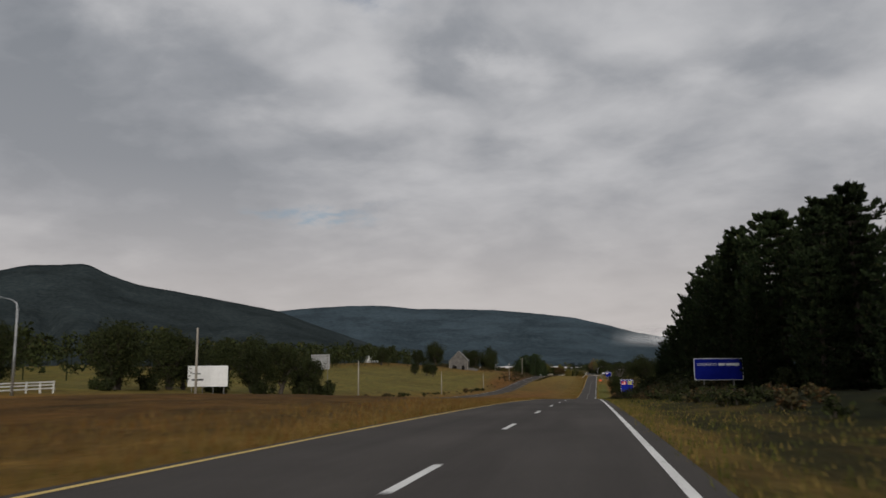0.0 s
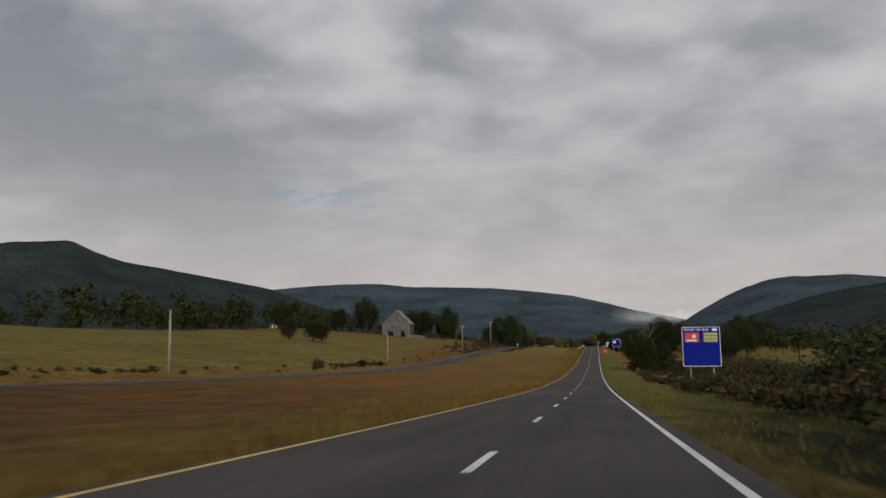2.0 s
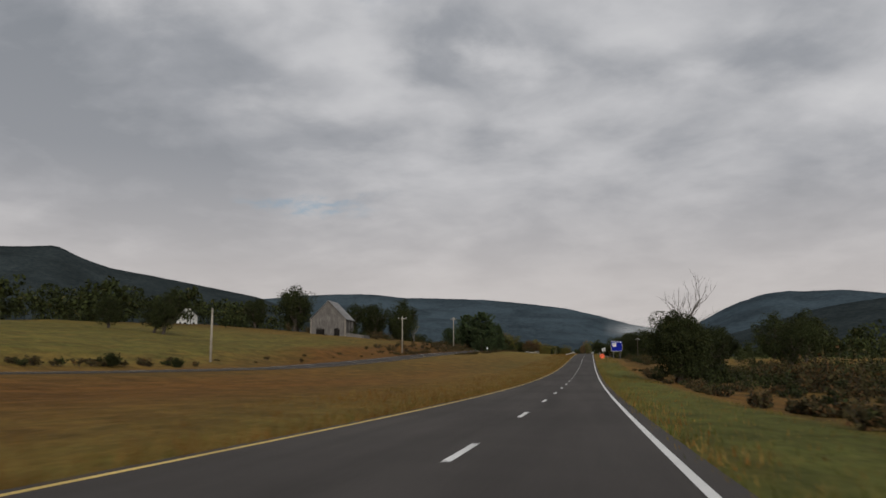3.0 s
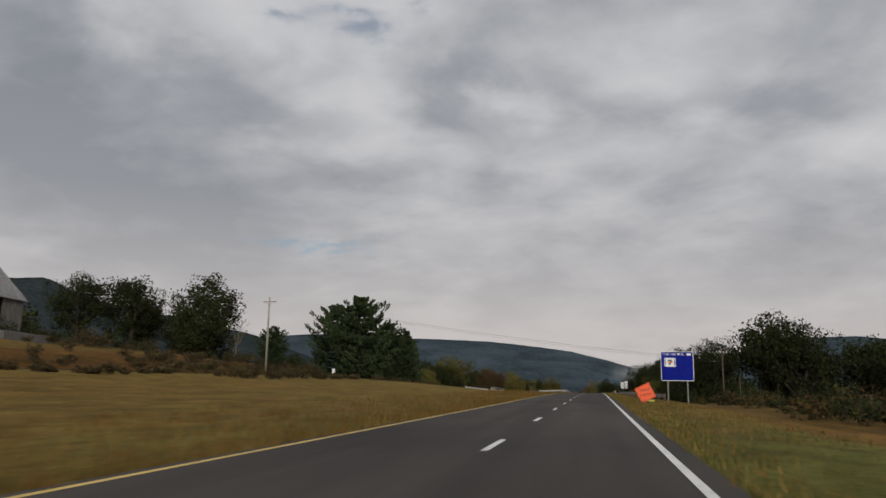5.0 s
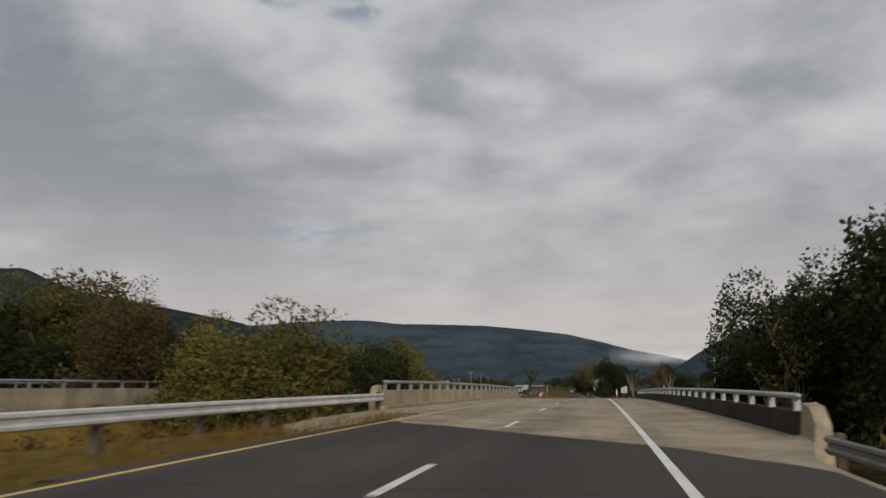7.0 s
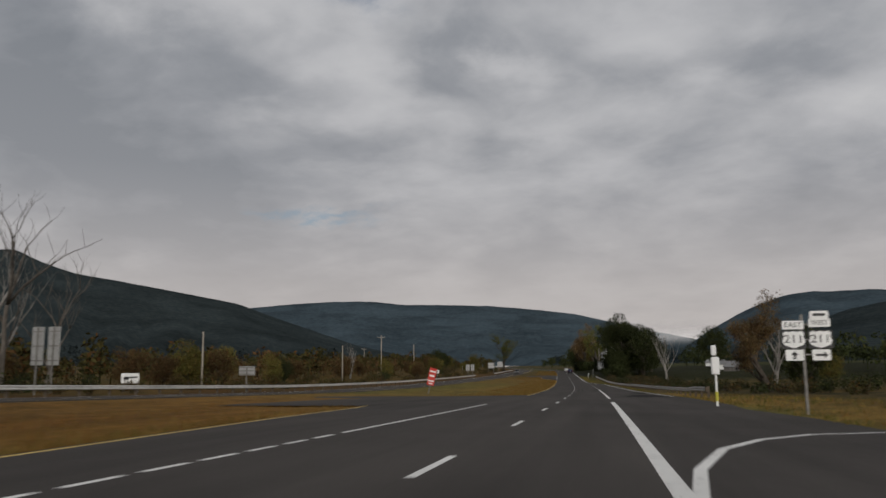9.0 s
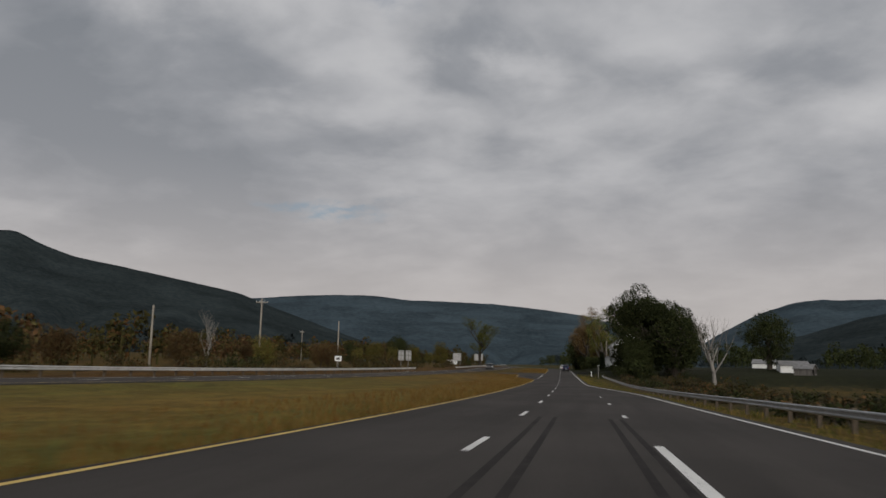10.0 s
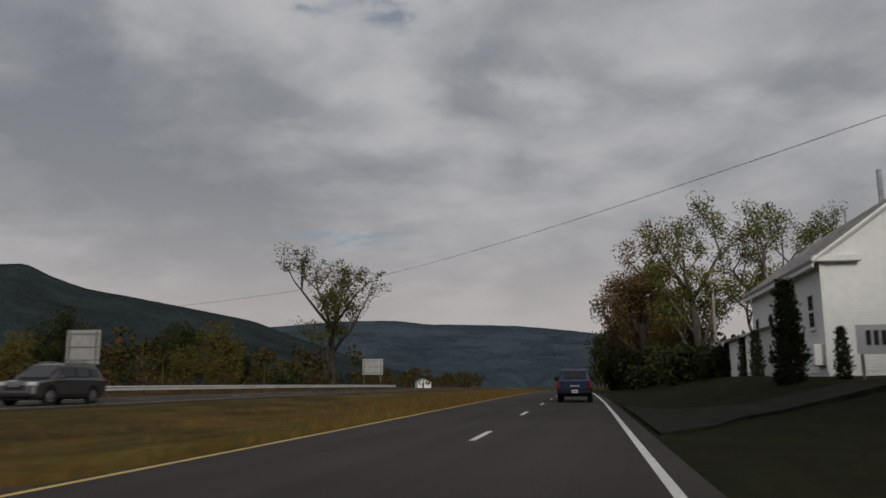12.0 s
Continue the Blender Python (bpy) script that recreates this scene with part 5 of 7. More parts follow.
def farmhouse_shed(s, lat, up, w, l, eave, ridge, label, wall, turn=0.0, roof_mat=None, name="shed"):
    ob = thing(name, s, lat, label, "outbuilding", up, turn, "distant farm buildings")
    part("wall", Shape().prism(((-w / 2, -1), (w / 2, -1), (w / 2, eave), (0, ridge - 0.05), (-w / 2, eave)), -l / 2, l / 2), wall, ob)
    part("roof", gable_roof(Shape(), w, l, eave, ridge, 0.3), roof_mat or TIN, ob)
    part("doorway", Shape().box(-w * 0.1, -l / 2 - 0.03, 0.9, 1.0, 0.06, 2.1), DARK_VOID, ob)
    for x in (-w * 0.32, w * 0.3):
        part("window", Shape().box(x, -l / 2 - 0.03, 1.5, 0.8, 0.06, 1.1), DARK_VOID, ob)
    return ob


farmhouse_shed(613, -173, 12.0, 9, 9, 4.5, 9, "distant grey house with a steep roof", TRIM_WHITE, 30, None, "farmhouse")
farmhouse_shed(1185, 62, 1.0, 12, 7, 2.2, 3.4, "long low shed with a pale roof", TRIM_WHITE, 80)
farmhouse_shed(1228, 66, 1.3, 10, 7, 2.4, 3.6, "low white outbuilding behind the trees", TRIM_WHITE, 70)
farmhouse_shed(1160, 58, 0.6, 5, 4, 2.0, 3.0, "small dark roadside shed", BARN_WOOD, 60)
farmhouse_shed(1060, 90, 1.5, 7, 6, 2.4, 4.0, "small white house beyond the brush", TRIM_WHITE, 75, None, "cottage")
farmhouse_shed(1560, -64, 1.5, 7, 6, 2.6, 4.2, "far white roadside house", TRIM_WHITE, 20, None, "roadside_house")


def white_house(s, lat, up):
    """A tall clapboard house: gable end to the traffic, standing-seam roof, porch wing, chimney pipe."""
    w, l, eave, ridge = 10.0, 19.0, 6.6, 10.3
    ob = thing("white_house", s, lat, "white clapboard house with a metal roof", "house", up)
    part("wall", Shape().prism(((-w / 2, -1), (w / 2, -1), (w / 2, eave), (0, ridge - 0.1), (-w / 2, eave)), 0, l), CLAPBOARD, ob)
    rows_n = 34
    lap = 0.18
    for i in range(rows_n * 2 - 6):  # the boards of the gable end
        z = 0.1 + lap * i
        half = w / 2 if z < eave else w / 2 * (ridge - z) / (ridge - eave)
        if half > 0.3:
            part("clapboard", Shape().box(0, -0.02, z, 2 * half - 0.04, 0.035, lap * 1.02, 0, 0, Matrix.Rotation(radians(13), 3, "X")), CLAPBOARD, ob)
    for i in range(rows_n):  # and of the side towards the road
        part("clapboard", Shape().box(-w / 2 - 0.02, l / 2, 0.1 + lap * i, 0.035, l - 0.04, lap * 1.02, 0, 0, Matrix.Rotation(radians(13), 3, "Y")), CLAPBOARD, ob)
    k = (ridge - eave) / (w / 2)
    roof = Shape()
    for sg in (-1, 1):
        x1, z1 = sg * (w / 2 + 0.6), eave - 0.6 * k
        a = [(0, ridge + 0.02), (x1, z1 + 0.02), (x1, z1 + 0.22), (0, ridge + 0.22)]
        roof.prism(a[::-1] if sg > 0 else a, -0.55, l + 0.5)
    rf = part("roof", roof, TIN, ob, "grey standing-seam metal roof")
    for sg in (-1, 1):
        for i in range(26):
            y = -0.5 + (l + 0.9) * i / 25
            part("seam", Shape().tube([(0, y, ridge + 0.23), (sg * (w / 2 + 0.58), y, eave - 0.6 * k + 0.24)], 0.022, 4), TIN, rf)
    for sg in (-1, 1):
        part("bargeboard", Shape().tube([(0, -0.6, ridge + 0.05), (sg * (w / 2 + 0.6), -0.6, eave - 0.6 * k + 0.08)], 0.11, 4), TRIM_WHITE, rf, "white bargeboard")
        part("eave_return", Shape().box(sg * (w / 2 - 0.75), -0.3, eave - 0.22, 2.6, 0.62, 0.34, 0, 0.03), TRIM_WHITE, ob, "boxed white eave return")
        part("corner_board", Shape().box(sg * (w / 2 + 0.01), -0.05, eave / 2, 0.22, 0.14, eave, 0, 0.01), TRIM_WHITE, ob)
        part("fascia", Shape().box(sg * (w / 2 + 0.55), l / 2, eave - 0.6, 0.12, l + 1.0, 0.25, 0, 0.02), TRIM_WHITE, ob)

    def window(x, y, z, across, side):
        win = part("window", Shape().box(x, y, z, 0.12 if side else across, across if side else 0.12, 2.1, 0, 0.01), TRIM_WHITE, ob, "white sash window with dark panes")
        for dz in (-0.5, 0.5):
            for d in (-0.25, 0.25):
                part("pane", Shape().box(x - (0.065 if side else -d * across), y - (0.065 if not side else -d * across), z + dz, 0.02 if side else across * 0.42, across * 0.42 if side else 0.02, 0.86), DARK_VOID, win)
        part("sill", Shape().box(x - (0.05 if side else 0), y - (0 if side else 0.05), z - 1.1, 0.2 if side else across + 0.2, across + 0.2 if side else 0.2, 0.08), TRIM_WHITE, win)

    for y in (2.2, 7.5, 12.5, 17):
        window(-w / 2 - 0.06, y, 3.6 if y < 5 else 3.4, 1.0, True)
    window(2.6, -0.06, 2.6, 1.0, False)
    part("service_panel", Shape().box(-w / 2 - 0.3, 1.0, 1.0, 0.7, 1.4, 1.2, 0, 0.04), TRIM_WHITE, ob, "white low wall cabinet")
    pipe = part("chimney_pipe", Shape().tube([(-0.9, 1.5, ridge - 1.6), (-0.9, 1.5, ridge + 1.6)], 0.16, 8), GALVANISED, ob, "grey metal flue")
    part("chimney_pipe", Shape().tube([(-0.6, 9, ridge - 1), (-0.6, 9, ridge + 0.9)], 0.08, 8), GALVANISED, ob, "grey metal flue")
    wing = part("porch_wing", Shape().prism(((-w / 2 - 2.6, -0.8), (-w / 2 - 0.1, -0.8), (-w / 2 - 0.1, 3.4), (-w / 2 - 2.6, 2.6)), 9, 18), CLAPBOARD, ob, "low clapboard porch wing")
    part("porch_roof", Shape().prism(((-w / 2 - 3.0, 2.5), (-w / 2 - 0.06, 3.45), (-w / 2 - 0.06, 3.6), (-w / 2 - 3.0, 2.65)), 8.6, 18.4), TIN, wing)
    return ob


white_house(1197.5, 20.7, 1.6)
notice = board(1186, 14.7, 2.2, 1.25, 3.5, "white letter board with a double line of print", SIGN_WHITE, 2, bars=[(-0.28 + 0.14 * i, 0.05, 0.09, 0.5) for i in range(5)])


# ---- vehicles ----
def paint(name, colour, flake):
    n = Nodes(name, 0.3, 0.4)
    n.bsdf.inputs["Coat Weight"].default_value = 0.5
    tone = n.ramp(n.noise(0.6, 4), [(0.3, colour), (0.7, flake)])
    n.gloss(n.ramp(n.noise(0.25, 5), [(0.3, 0.26), (0.7, 0.42)]))
    return n.base(tone)


def glassy():
    n = Nodes("tinted_glass", 0.06)
    n.bsdf.inputs["IOR"].default_value = 1.5
    return n.base(n.ramp(n.noise(0.5, 3), [(0.3, (0.010, 0.012, 0.014)), (0.7, (0.022, 0.025, 0.028))]))


GLASS = glassy()
TYRE = weathered("tyre_rubber", (0.012, 0.012, 0.012), (0.03, 0.03, 0.03), 0.1, 0.85)
ALLOY = weathered("alloy_rim", (0.30, 0.30, 0.31), (0.45, 0.45, 0.46), 0.1, 0.35, 0.8, 0.001)
TRIM_BLACK = weathered("black_trim", (0.015, 0.015, 0.016), (0.035, 0.035, 0.036), 0.2, 0.6)
TAIL_RED = weathered("tail_lens", (0.22, 0.008, 0.008), (0.32, 0.015, 0.012), 0.1, 0.15)
LENS = weathered("headlamp_lens", (0.55, 0.56, 0.58), (0.75, 0.76, 0.78), 0.1, 0.1, 0.2)


def shell(outline, half, tuck=0.0, roof=None, crown=0.1):
    """A car body: the side outline (y, z) carried across, drawn in at the flanks and towards the roof."""
    cy = sum(p[0] for p in outline) / len(outline)
    rings = []
    for k in (-1.0, -0.97, -0.88, -0.5, 0, 0.5, 0.88, 0.97, 1.0):
        ring = []
        for y, z in outline:
            inn = 1.0
            if roof:
                inn = 1 - tuck * max(0.0, min(1.0, (z - roof[0]) / (roof[1] - roof[0])))
            sh = {1.0: 0.10, 0.97: 0.04, 0.88: 0.0}.get(abs(k), 0.0)
            ring.append((half * k * inn, y + (cy - y) * sh * 0.35, z - sh * (0.6 if z > 0.6 else -0.4) + 0.0))
        rings.append(ring)
    return Shape().loft(rings, True, True)


def wheel(ob, x, y, r=0.36, wide=0.24):
    sg = 1 if x > 0 else -1
    t = part("wheel", Shape().tube([(x - sg * wide, y, r), (x - sg * wide * 0.9, y, r), (x - sg * 0.03, y, r), (x, y, r)], (r * 0.9, r, r, r * 0.92), 24), TYRE, ob, "black rubber tyre", smooth=False)
    part("rim", Shape().tube([(x - sg * 0.02, y, r), (x + sg * 0.012, y, r)], (r * 0.68, r * 0.64), 20), ALLOY, t, "alloy rim")
    for k in range(5):
        a = 2 * math.pi * k / 5
        part("spoke_gap", Shape().box(x + sg * 0.012, y + r * 0.4 * math.cos(a), r + r * 0.4 * math.sin(a), 0.012, 0.07, 0.07), TRIM_BLACK, t)
    part("arch", Shape().tube([(x - sg * 0.1, y, r + 0.03), (x + sg * 0.004, y, r + 0.03)], (r * 1.22, r * 1.22), 22), TRIM_BLACK, ob, "dark wheel arch")


def pickup(s, lat):
    ob = thing("pickup_truck", s, lat, "dark blue pickup truck seen from behind on the lane", "pickup truck", 0.0)
    blue = paint("dark_blue_paint", (0.004, 0.011, 0.045), (0.007, 0.019, 0.075))
    hw = 0.98
    part("body", shell([(-2.85, 0.55), (-2.85, 1.12), (-2.8, 1.18), (-1.0, 1.18), (1.2, 1.16), (2.6, 1.08), (2.85, 0.9), (2.85, 0.5), (2.0, 0.42), (-2.3, 0.45)], hw), blue, ob)
    part("cab", shell([(-0.95, 1.1), (-0.75, 1.82), (-0.55, 1.9), (0.75, 1.88), (0.95, 1.8), (1.65, 1.14)], hw * 0.97, 0.2, (1.1, 1.9)), blue, ob)
    part("rear_window", Shape().box(0, -0.90, 1.53, 1.36, 0.03, 0.46, 0, 0.01, Matrix.Rotation(radians(-14), 3, "X")), GLASS, ob, "dark tinted rear window")
    part("windscreen", Shape().box(0, 1.36, 1.5, 1.45, 0.03, 0.8, 0, 0.01, Matrix.Rotation(radians(46), 3, "X")), GLASS, ob)
    for sg in (-1, 1):
        for y in (-0.35, 0.6):
            part("side_window", Shape().box(sg * 0.86, y, 1.52, 0.03, 0.8, 0.44, 0, 0.01, Matrix.Rotation(radians(-sg * 13), 3, "Y")), GLASS, ob)
        part("tail_light", Shape().box(sg * 0.88, -2.84, 0.98, 0.17, 0.06, 0.42, 0, 0.02), TAIL_RED, ob, "red tail light")
        part("mirror", Shape().box(sg * 1.13, 0.95, 1.32, 0.22, 0.12, 0.26, 0, 0.05), TRIM_BLACK, ob)
        part("bed_rail", Shape().box(sg * 0.9, -1.9, 1.19, 0.14, 1.85, 0.05, 0, 0.02), TRIM_BLACK, ob)
        for y in (-1.85, 1.85):
            wheel(ob, sg * 0.97, y, 0.39, 0.27)
    gate = part("tailgate", Shape().box(0, -2.86, 0.93, 1.56, 0.05, 0.5, 0, 0.03), blue, ob, "dark blue tailgate")
    part("handle", Shape().box(0, -2.9, 1.05, 0.26, 0.03, 0.08, 0, 0.01), TRIM_BLACK, gate)
    part("badge_bar", Shape().box(0, -2.892, 0.9, 0.5, 0.01, 0.08), ALLOY, gate)
    part("bumper", Shape().box(0, -2.95, 0.56, 1.9, 0.22, 0.2, 0, 0.05), TRIM_BLACK, ob, "black step bumper")
    part("plate", Shape().box(0, -3.07, 0.6, 0.32, 0.012, 0.16, 0, 0.01), SIGN_WHITE, ob, "white rear plate")
    part("plate_bar", Shape().box(0, -3.08, 0.6, 0.22, 0.006, 0.06), SIGN_BLACK, ob)
    part("brake_lamp", Shape().box(0, -0.78, 1.86, 0.3, 0.04, 0.04), TAIL_RED, ob)
    part("underbody", Shape().box(0, 0, 0.42, 1.5, 5.2, 0.22), TRIM_BLACK, ob)
    return ob


def suv(s, lat, up, turn, label, colour, flake, name="suv"):
    ob = thing(name, s, lat, label, "car", up, turn)
    body_paint = paint("grey_car_paint" if name == "suv" else "car_paint", colour, flake)
    hw = 0.92
    part("body", shell([(-2.3, 0.5), (-2.34, 0.75), (-2.25, 1.02), (-1.2, 1.06), (1.0, 1.04), (2.05, 0.92), (2.3, 0.75), (2.33, 0.45), (2.1, 0.28), (-2.1, 0.3)], hw), body_paint, ob)
    part("cabin", shell([(-2.2, 1.0), (-1.95, 1.45), (-1.55, 1.68), (-0.9, 1.72), (0.1, 1.69), (0.55, 1.56), (1.3, 1.02)], hw * 0.98, 0.22, (1.0, 1.7)), body_paint, ob)
    part("windscreen", Shape().box(0, 0.92, 1.33, 1.34, 0.03, 0.86, 0, 0.01, Matrix.Rotation(radians(55), 3, "X")), GLASS, ob, "dark windscreen")
    part("rear_window", Shape().box(0, -2.08, 1.38, 1.2, 0.03, 0.44, 0, 0.01, Matrix.Rotation(radians(-30), 3, "X")), GLASS, ob)
    for sg in (-1, 1):
        for y, ly in ((0.25, 0.85), (-0.7, 0.9), (-1.5, 0.5)):
            part("side_window", Shape().box(sg * 0.825, y, 1.32, 0.03, ly, 0.42 if ly > 0.6 else 0.34, 0, 0.01, Matrix.Rotation(radians(-sg * 17), 3, "Y")), GLASS, ob)
        part("headlight", Shape().box(sg * 0.68, 2.2, 0.82, 0.4, 0.22, 0.17, sg * -0.25, 0.05), LENS, ob, "clear headlight")
        part("tail_light", Shape().box(sg * 0.74, -2.27, 0.95, 0.3, 0.12, 0.22, 0, 0.04), TAIL_RED, ob, "red tail light")
        part("mirror", Shape().box(sg * 1.02, 0.85, 1.1, 0.2, 0.12, 0.16, 0, 0.05), body_paint, ob)
        part("roof_rail", Shape().tube([(sg * 0.62, -1.5, 1.7), (sg * 0.63, -0.6, 1.76), (sg * 0.62, 0.2, 1.71)], 0.02, 6), ALLOY, ob)
        part("sill", Shape().box(sg * 0.9, 0, 0.36, 0.06, 2.6, 0.2, 0, 0.03), TRIM_BLACK, ob)
        for y in (-0.2, -1.12):
            part("door_seam", Shape().box(sg * 0.917, y, 0.76, 0.008, 0.014, 0.5), TRIM_BLACK, ob)
            part("door_handle", Shape().box(sg * 0.925, y - 0.15, 0.93, 0.02, 0.16, 0.035, 0, 0.01), body_paint, ob)
        for y in (-1.35, 1.4):
            wheel(ob, sg * 0.92, y, 0.35, 0.22)
    part("grille", Shape().box(0, 2.31, 0.68, 0.9, 0.06, 0.2, 0, 0.03), TRIM_BLACK, ob, "black grille with a bright bar")
    part("grille_bar", Shape().box(0, 2.35, 0.74, 0.5, 0.02, 0.05), ALLOY, ob)
    part("bumper", Shape().box(0, 2.3, 0.42, 1.5, 0.12, 0.18, 0, 0.05), TRIM_BLACK, ob)
    part("underbody", Shape().box(0, 0, 0.3, 1.5, 4.2, 0.18), TRIM_BLACK, ob)
    return ob


pickup(1198, 1.65)
suv(1179.6, -19.4, far_road(1180)[1], 180, "grey sport utility car on the oncoming carriageway", (0.05, 0.047, 0.044), (0.085, 0.08, 0.075))
suv(1262, 1.7, 0.0, 0, "white car far ahead in the lane", (0.5, 0.5, 0.5), (0.62, 0.62, 0.62), "hatchback")


# ---- plants ----
def ball(rng):
    while True:
        p = Vector((rng.uniform(-1, 1), rng.uniform(-1, 1), rng.uniform(-1, 1)))
        if p.length <= 1:
            return p


def leaf(shape, p, size, rng, droop=0.0):
    """One bent leaf spray: two triangles that share an edge."""
    a = ball(rng).normalized()
    b = a.cross(ball(rng)).normalized()
    a.z -= droop
    k = size * rng.uniform(0.6, 1.3)
    shape.add([p - a * k, p + b * k * 0.55, p + a * k, p - b * k * 0.55 + Vector((0, 0, k * 0.2))], [(0, 1, 2, 3)])


def limbs(rng, tall, spread, depth, start, twist=0.25, gather=0.62, girth=1.0):
    """Branch lines of a broadleaf tree: a list of (points, radii), and the tips."""
    lines, tips = [], []

    def grow(p, d, length, r, level):
        pts, rad = [p], [r]
        n = 3 if level else 5
        for i in range(n):
            d = (d + ball(rng) * twist + Vector((0, 0, 0.06 if level else 0.03))).normalized()
            p = p + d * length / n
            pts.append(p)
            rad.append(r * (1 - 0.45 * (i + 1) / n))
        lines.append((pts, rad))
        if level >= depth:
            tips.extend(pts[1:])
            return
        kids = rng.randint(3, 4) if level else rng.randint(5, 7)
        for k in range(kids):
            at = pts[max(1, int(len(pts) * rng.uniform(0.25, 1.0)) - (0 if k else 0)) if k else -1]
            if at not in pts:
                at = pts[-1]
            a = 2 * math.pi * (k + rng.random() * 0.6) / kids
            out = Vector((math.cos(a), math.sin(a), rng.uniform(0.25, 1.0) / spread))
            grow(at, (d * 0.5 + out * spread).normalized(), length * gather * rng.uniform(0.8, 1.15), rad[-1] * 0.72, level + 1)

    grow(Vector((0, 0, -0.4)), Vector((0, 0, 1)), tall * start, (tall * 0.022 + 0.05) * girth, 0)
    return lines, tips


def broadleaf(seed, label, leaf_material, tall=11.0, spread=0.9, leaves=3600, size=0.26, start=0.36, bark=None, depth=3, cluster=0.75, category="tree", group="roadside trees", full=0.0, girth=1.0):
    rng = random.Random(seed)
    lines, tips = limbs(rng, tall, spread, depth, start, girth=girth)
    top = max(t.z for t in tips)
    k = tall / (top + 0.3) * (0.85 if full else 1.0)  # limbs end inside a dense crown
    ob = new("tree")
    tagged(ob, label, category, group)
    wood, twigs = Shape(), Shape()
    for i, (pts, rad) in enumerate(lines):
        if rad[0] * k > (0.018 if leaves else 0.006):
            (wood if leaves or i == 0 else twigs).tube([p * k for p in pts], [r * k for r in rad], 6 if rad[0] > 0.1 else 4)
    part("trunk", wood, bark or BARK, ob, smooth=True)
    if not leaves:
        part("branchwork", twigs, bark or BARK, ob, smooth=True)
    else:
        crown_ = Shape()
        if full:  # a dense crown: lobes of leaves over a rounded, uneven mass that reaches low
            lobes = []
            for _ in range(26 + int(1.6 * tall)):
                b = ball(rng)
                b = b.normalized() * (b.length ** 0.5) * rng.uniform(0.75, 1.08)
                lobes.append((Vector((b.x * full * tall * 0.40, b.y * full * tall * 0.40, tall * (0.53 + 0.41 * b.z))), tall * rng.uniform(0.08, 0.19)))
            for _ in range(leaves):
                c, r = rng.choice(lobes)
                b = ball(rng)
                leaf(crown_, c + b.normalized() * r * b.length ** 0.45 * rng.uniform(0.8, 1.05), size, rng)
            leaves //= 4
        nodes_ = rng.sample(tips, min(len(tips), 260))
        per = max(1, leaves // len(nodes_))
        for t in nodes_:
            r = cluster * rng.uniform(0.5, 1.4)
            for _ in range(int(per * rng.uniform(0.4, 1.6))):
                b = ball(rng)
                leaf(crown_, t * k + Vector((b.x * r, b.y * r, b.z * r * 0.7)), size, rng)
        part("crown", crown_, leaf_material, ob)
    return ob


def pine(seed, label, tall=14.0, wide=4.2, bare=0.12, size=0.3, whorls=15, leaf_material=None, tufts=9, ragged=0.35, rounded_top=False):
    """A conifer: whorls of boughs with needle tufts; the outline is stepped and uneven."""
    rng = random.Random(seed)
    ob = new("pine_tree")
    tagged(ob, label, "pine tree", "roadside pines")
    wood, needles = Shape(), Shape()
    wood.tube([(0, 0, -0.4), (0.1, 0, tall * 0.4), (0, 0.1, tall * 0.97)], (tall * 0.02 + 0.05, tall * 0.014, 0.03), 7)
    for i in range(whorls):
        k = i / (whorls - 1)
        z = tall * (bare + (0.95 - bare) * k)
        reach = wide * (1 - k) ** 0.8 * rng.uniform(1 - ragged, 1.1) + 0.35
        if rounded_top:
            reach = wide * math.sqrt(max(0.04, 1 - k ** 2.6)) * rng.uniform(1 - ragged, 1.1)
        if k < 0.15:
            reach *= 0.75
        n = rng.randint(5, 8)
        for j in range(n):
            a = 2 * math.pi * (j + rng.random()) / n
            length = reach * rng.uniform(0.65, 1.15)
            out = Vector((math.cos(a), math.sin(a), 0))
            side = Vector((-out.y, out.x, 0))
            base = Vector((0, 0, z))
            rise = length * rng.uniform(0.05, 0.42)
            bough = [base, base + out * length * 0.55 + Vector((0, 0, rise * 0.15 - 0.06 * length)), base + out * length + Vector((0, 0, rise))]
            wood.tube(bough, (0.05, 0.035, 0.012), 4, False)
            for q in range(tufts):  # side shoots sweep outwards; the last ones turn up into a plume
                f = 0.25 + 0.75 * (q + rng.random()) / tufts
                c = bough[0].lerp(bough[1], f / 0.6) if f < 0.6 else bough[1].lerp(bough[2], (f - 0.6) / 0.4)
                c = c + side * rng.uniform(-1, 1) * 0.3 * length * (1.15 - f) + ball(rng) * 0.16
                lift_ = 1.3 if f > 0.8 else 0.55
                if f > 0.8:
                    c = c + Vector((0, 0, rng.uniform(0, 0.1 * length)))
                for _ in range(6):
                    d = (ball(rng) * 0.75 + out * 0.5 + Vector((0, 0, lift_))).normalized()
                    b = d.cross(ball(rng)).normalized()
                    s_ = size * rng.uniform(0.7, 1.5)
                    needles.add([c, c + d * s_ + b * s_ * 0.2, c + d * s_ * 1.35, c + d * s_ - b * s_ * 0.2], [(0, 1, 2, 3)])
    part("trunk", wood, BARK, ob, smooth=True)
    part("crown", needles, leaf_material or PINE_LEAF, ob)
    return ob


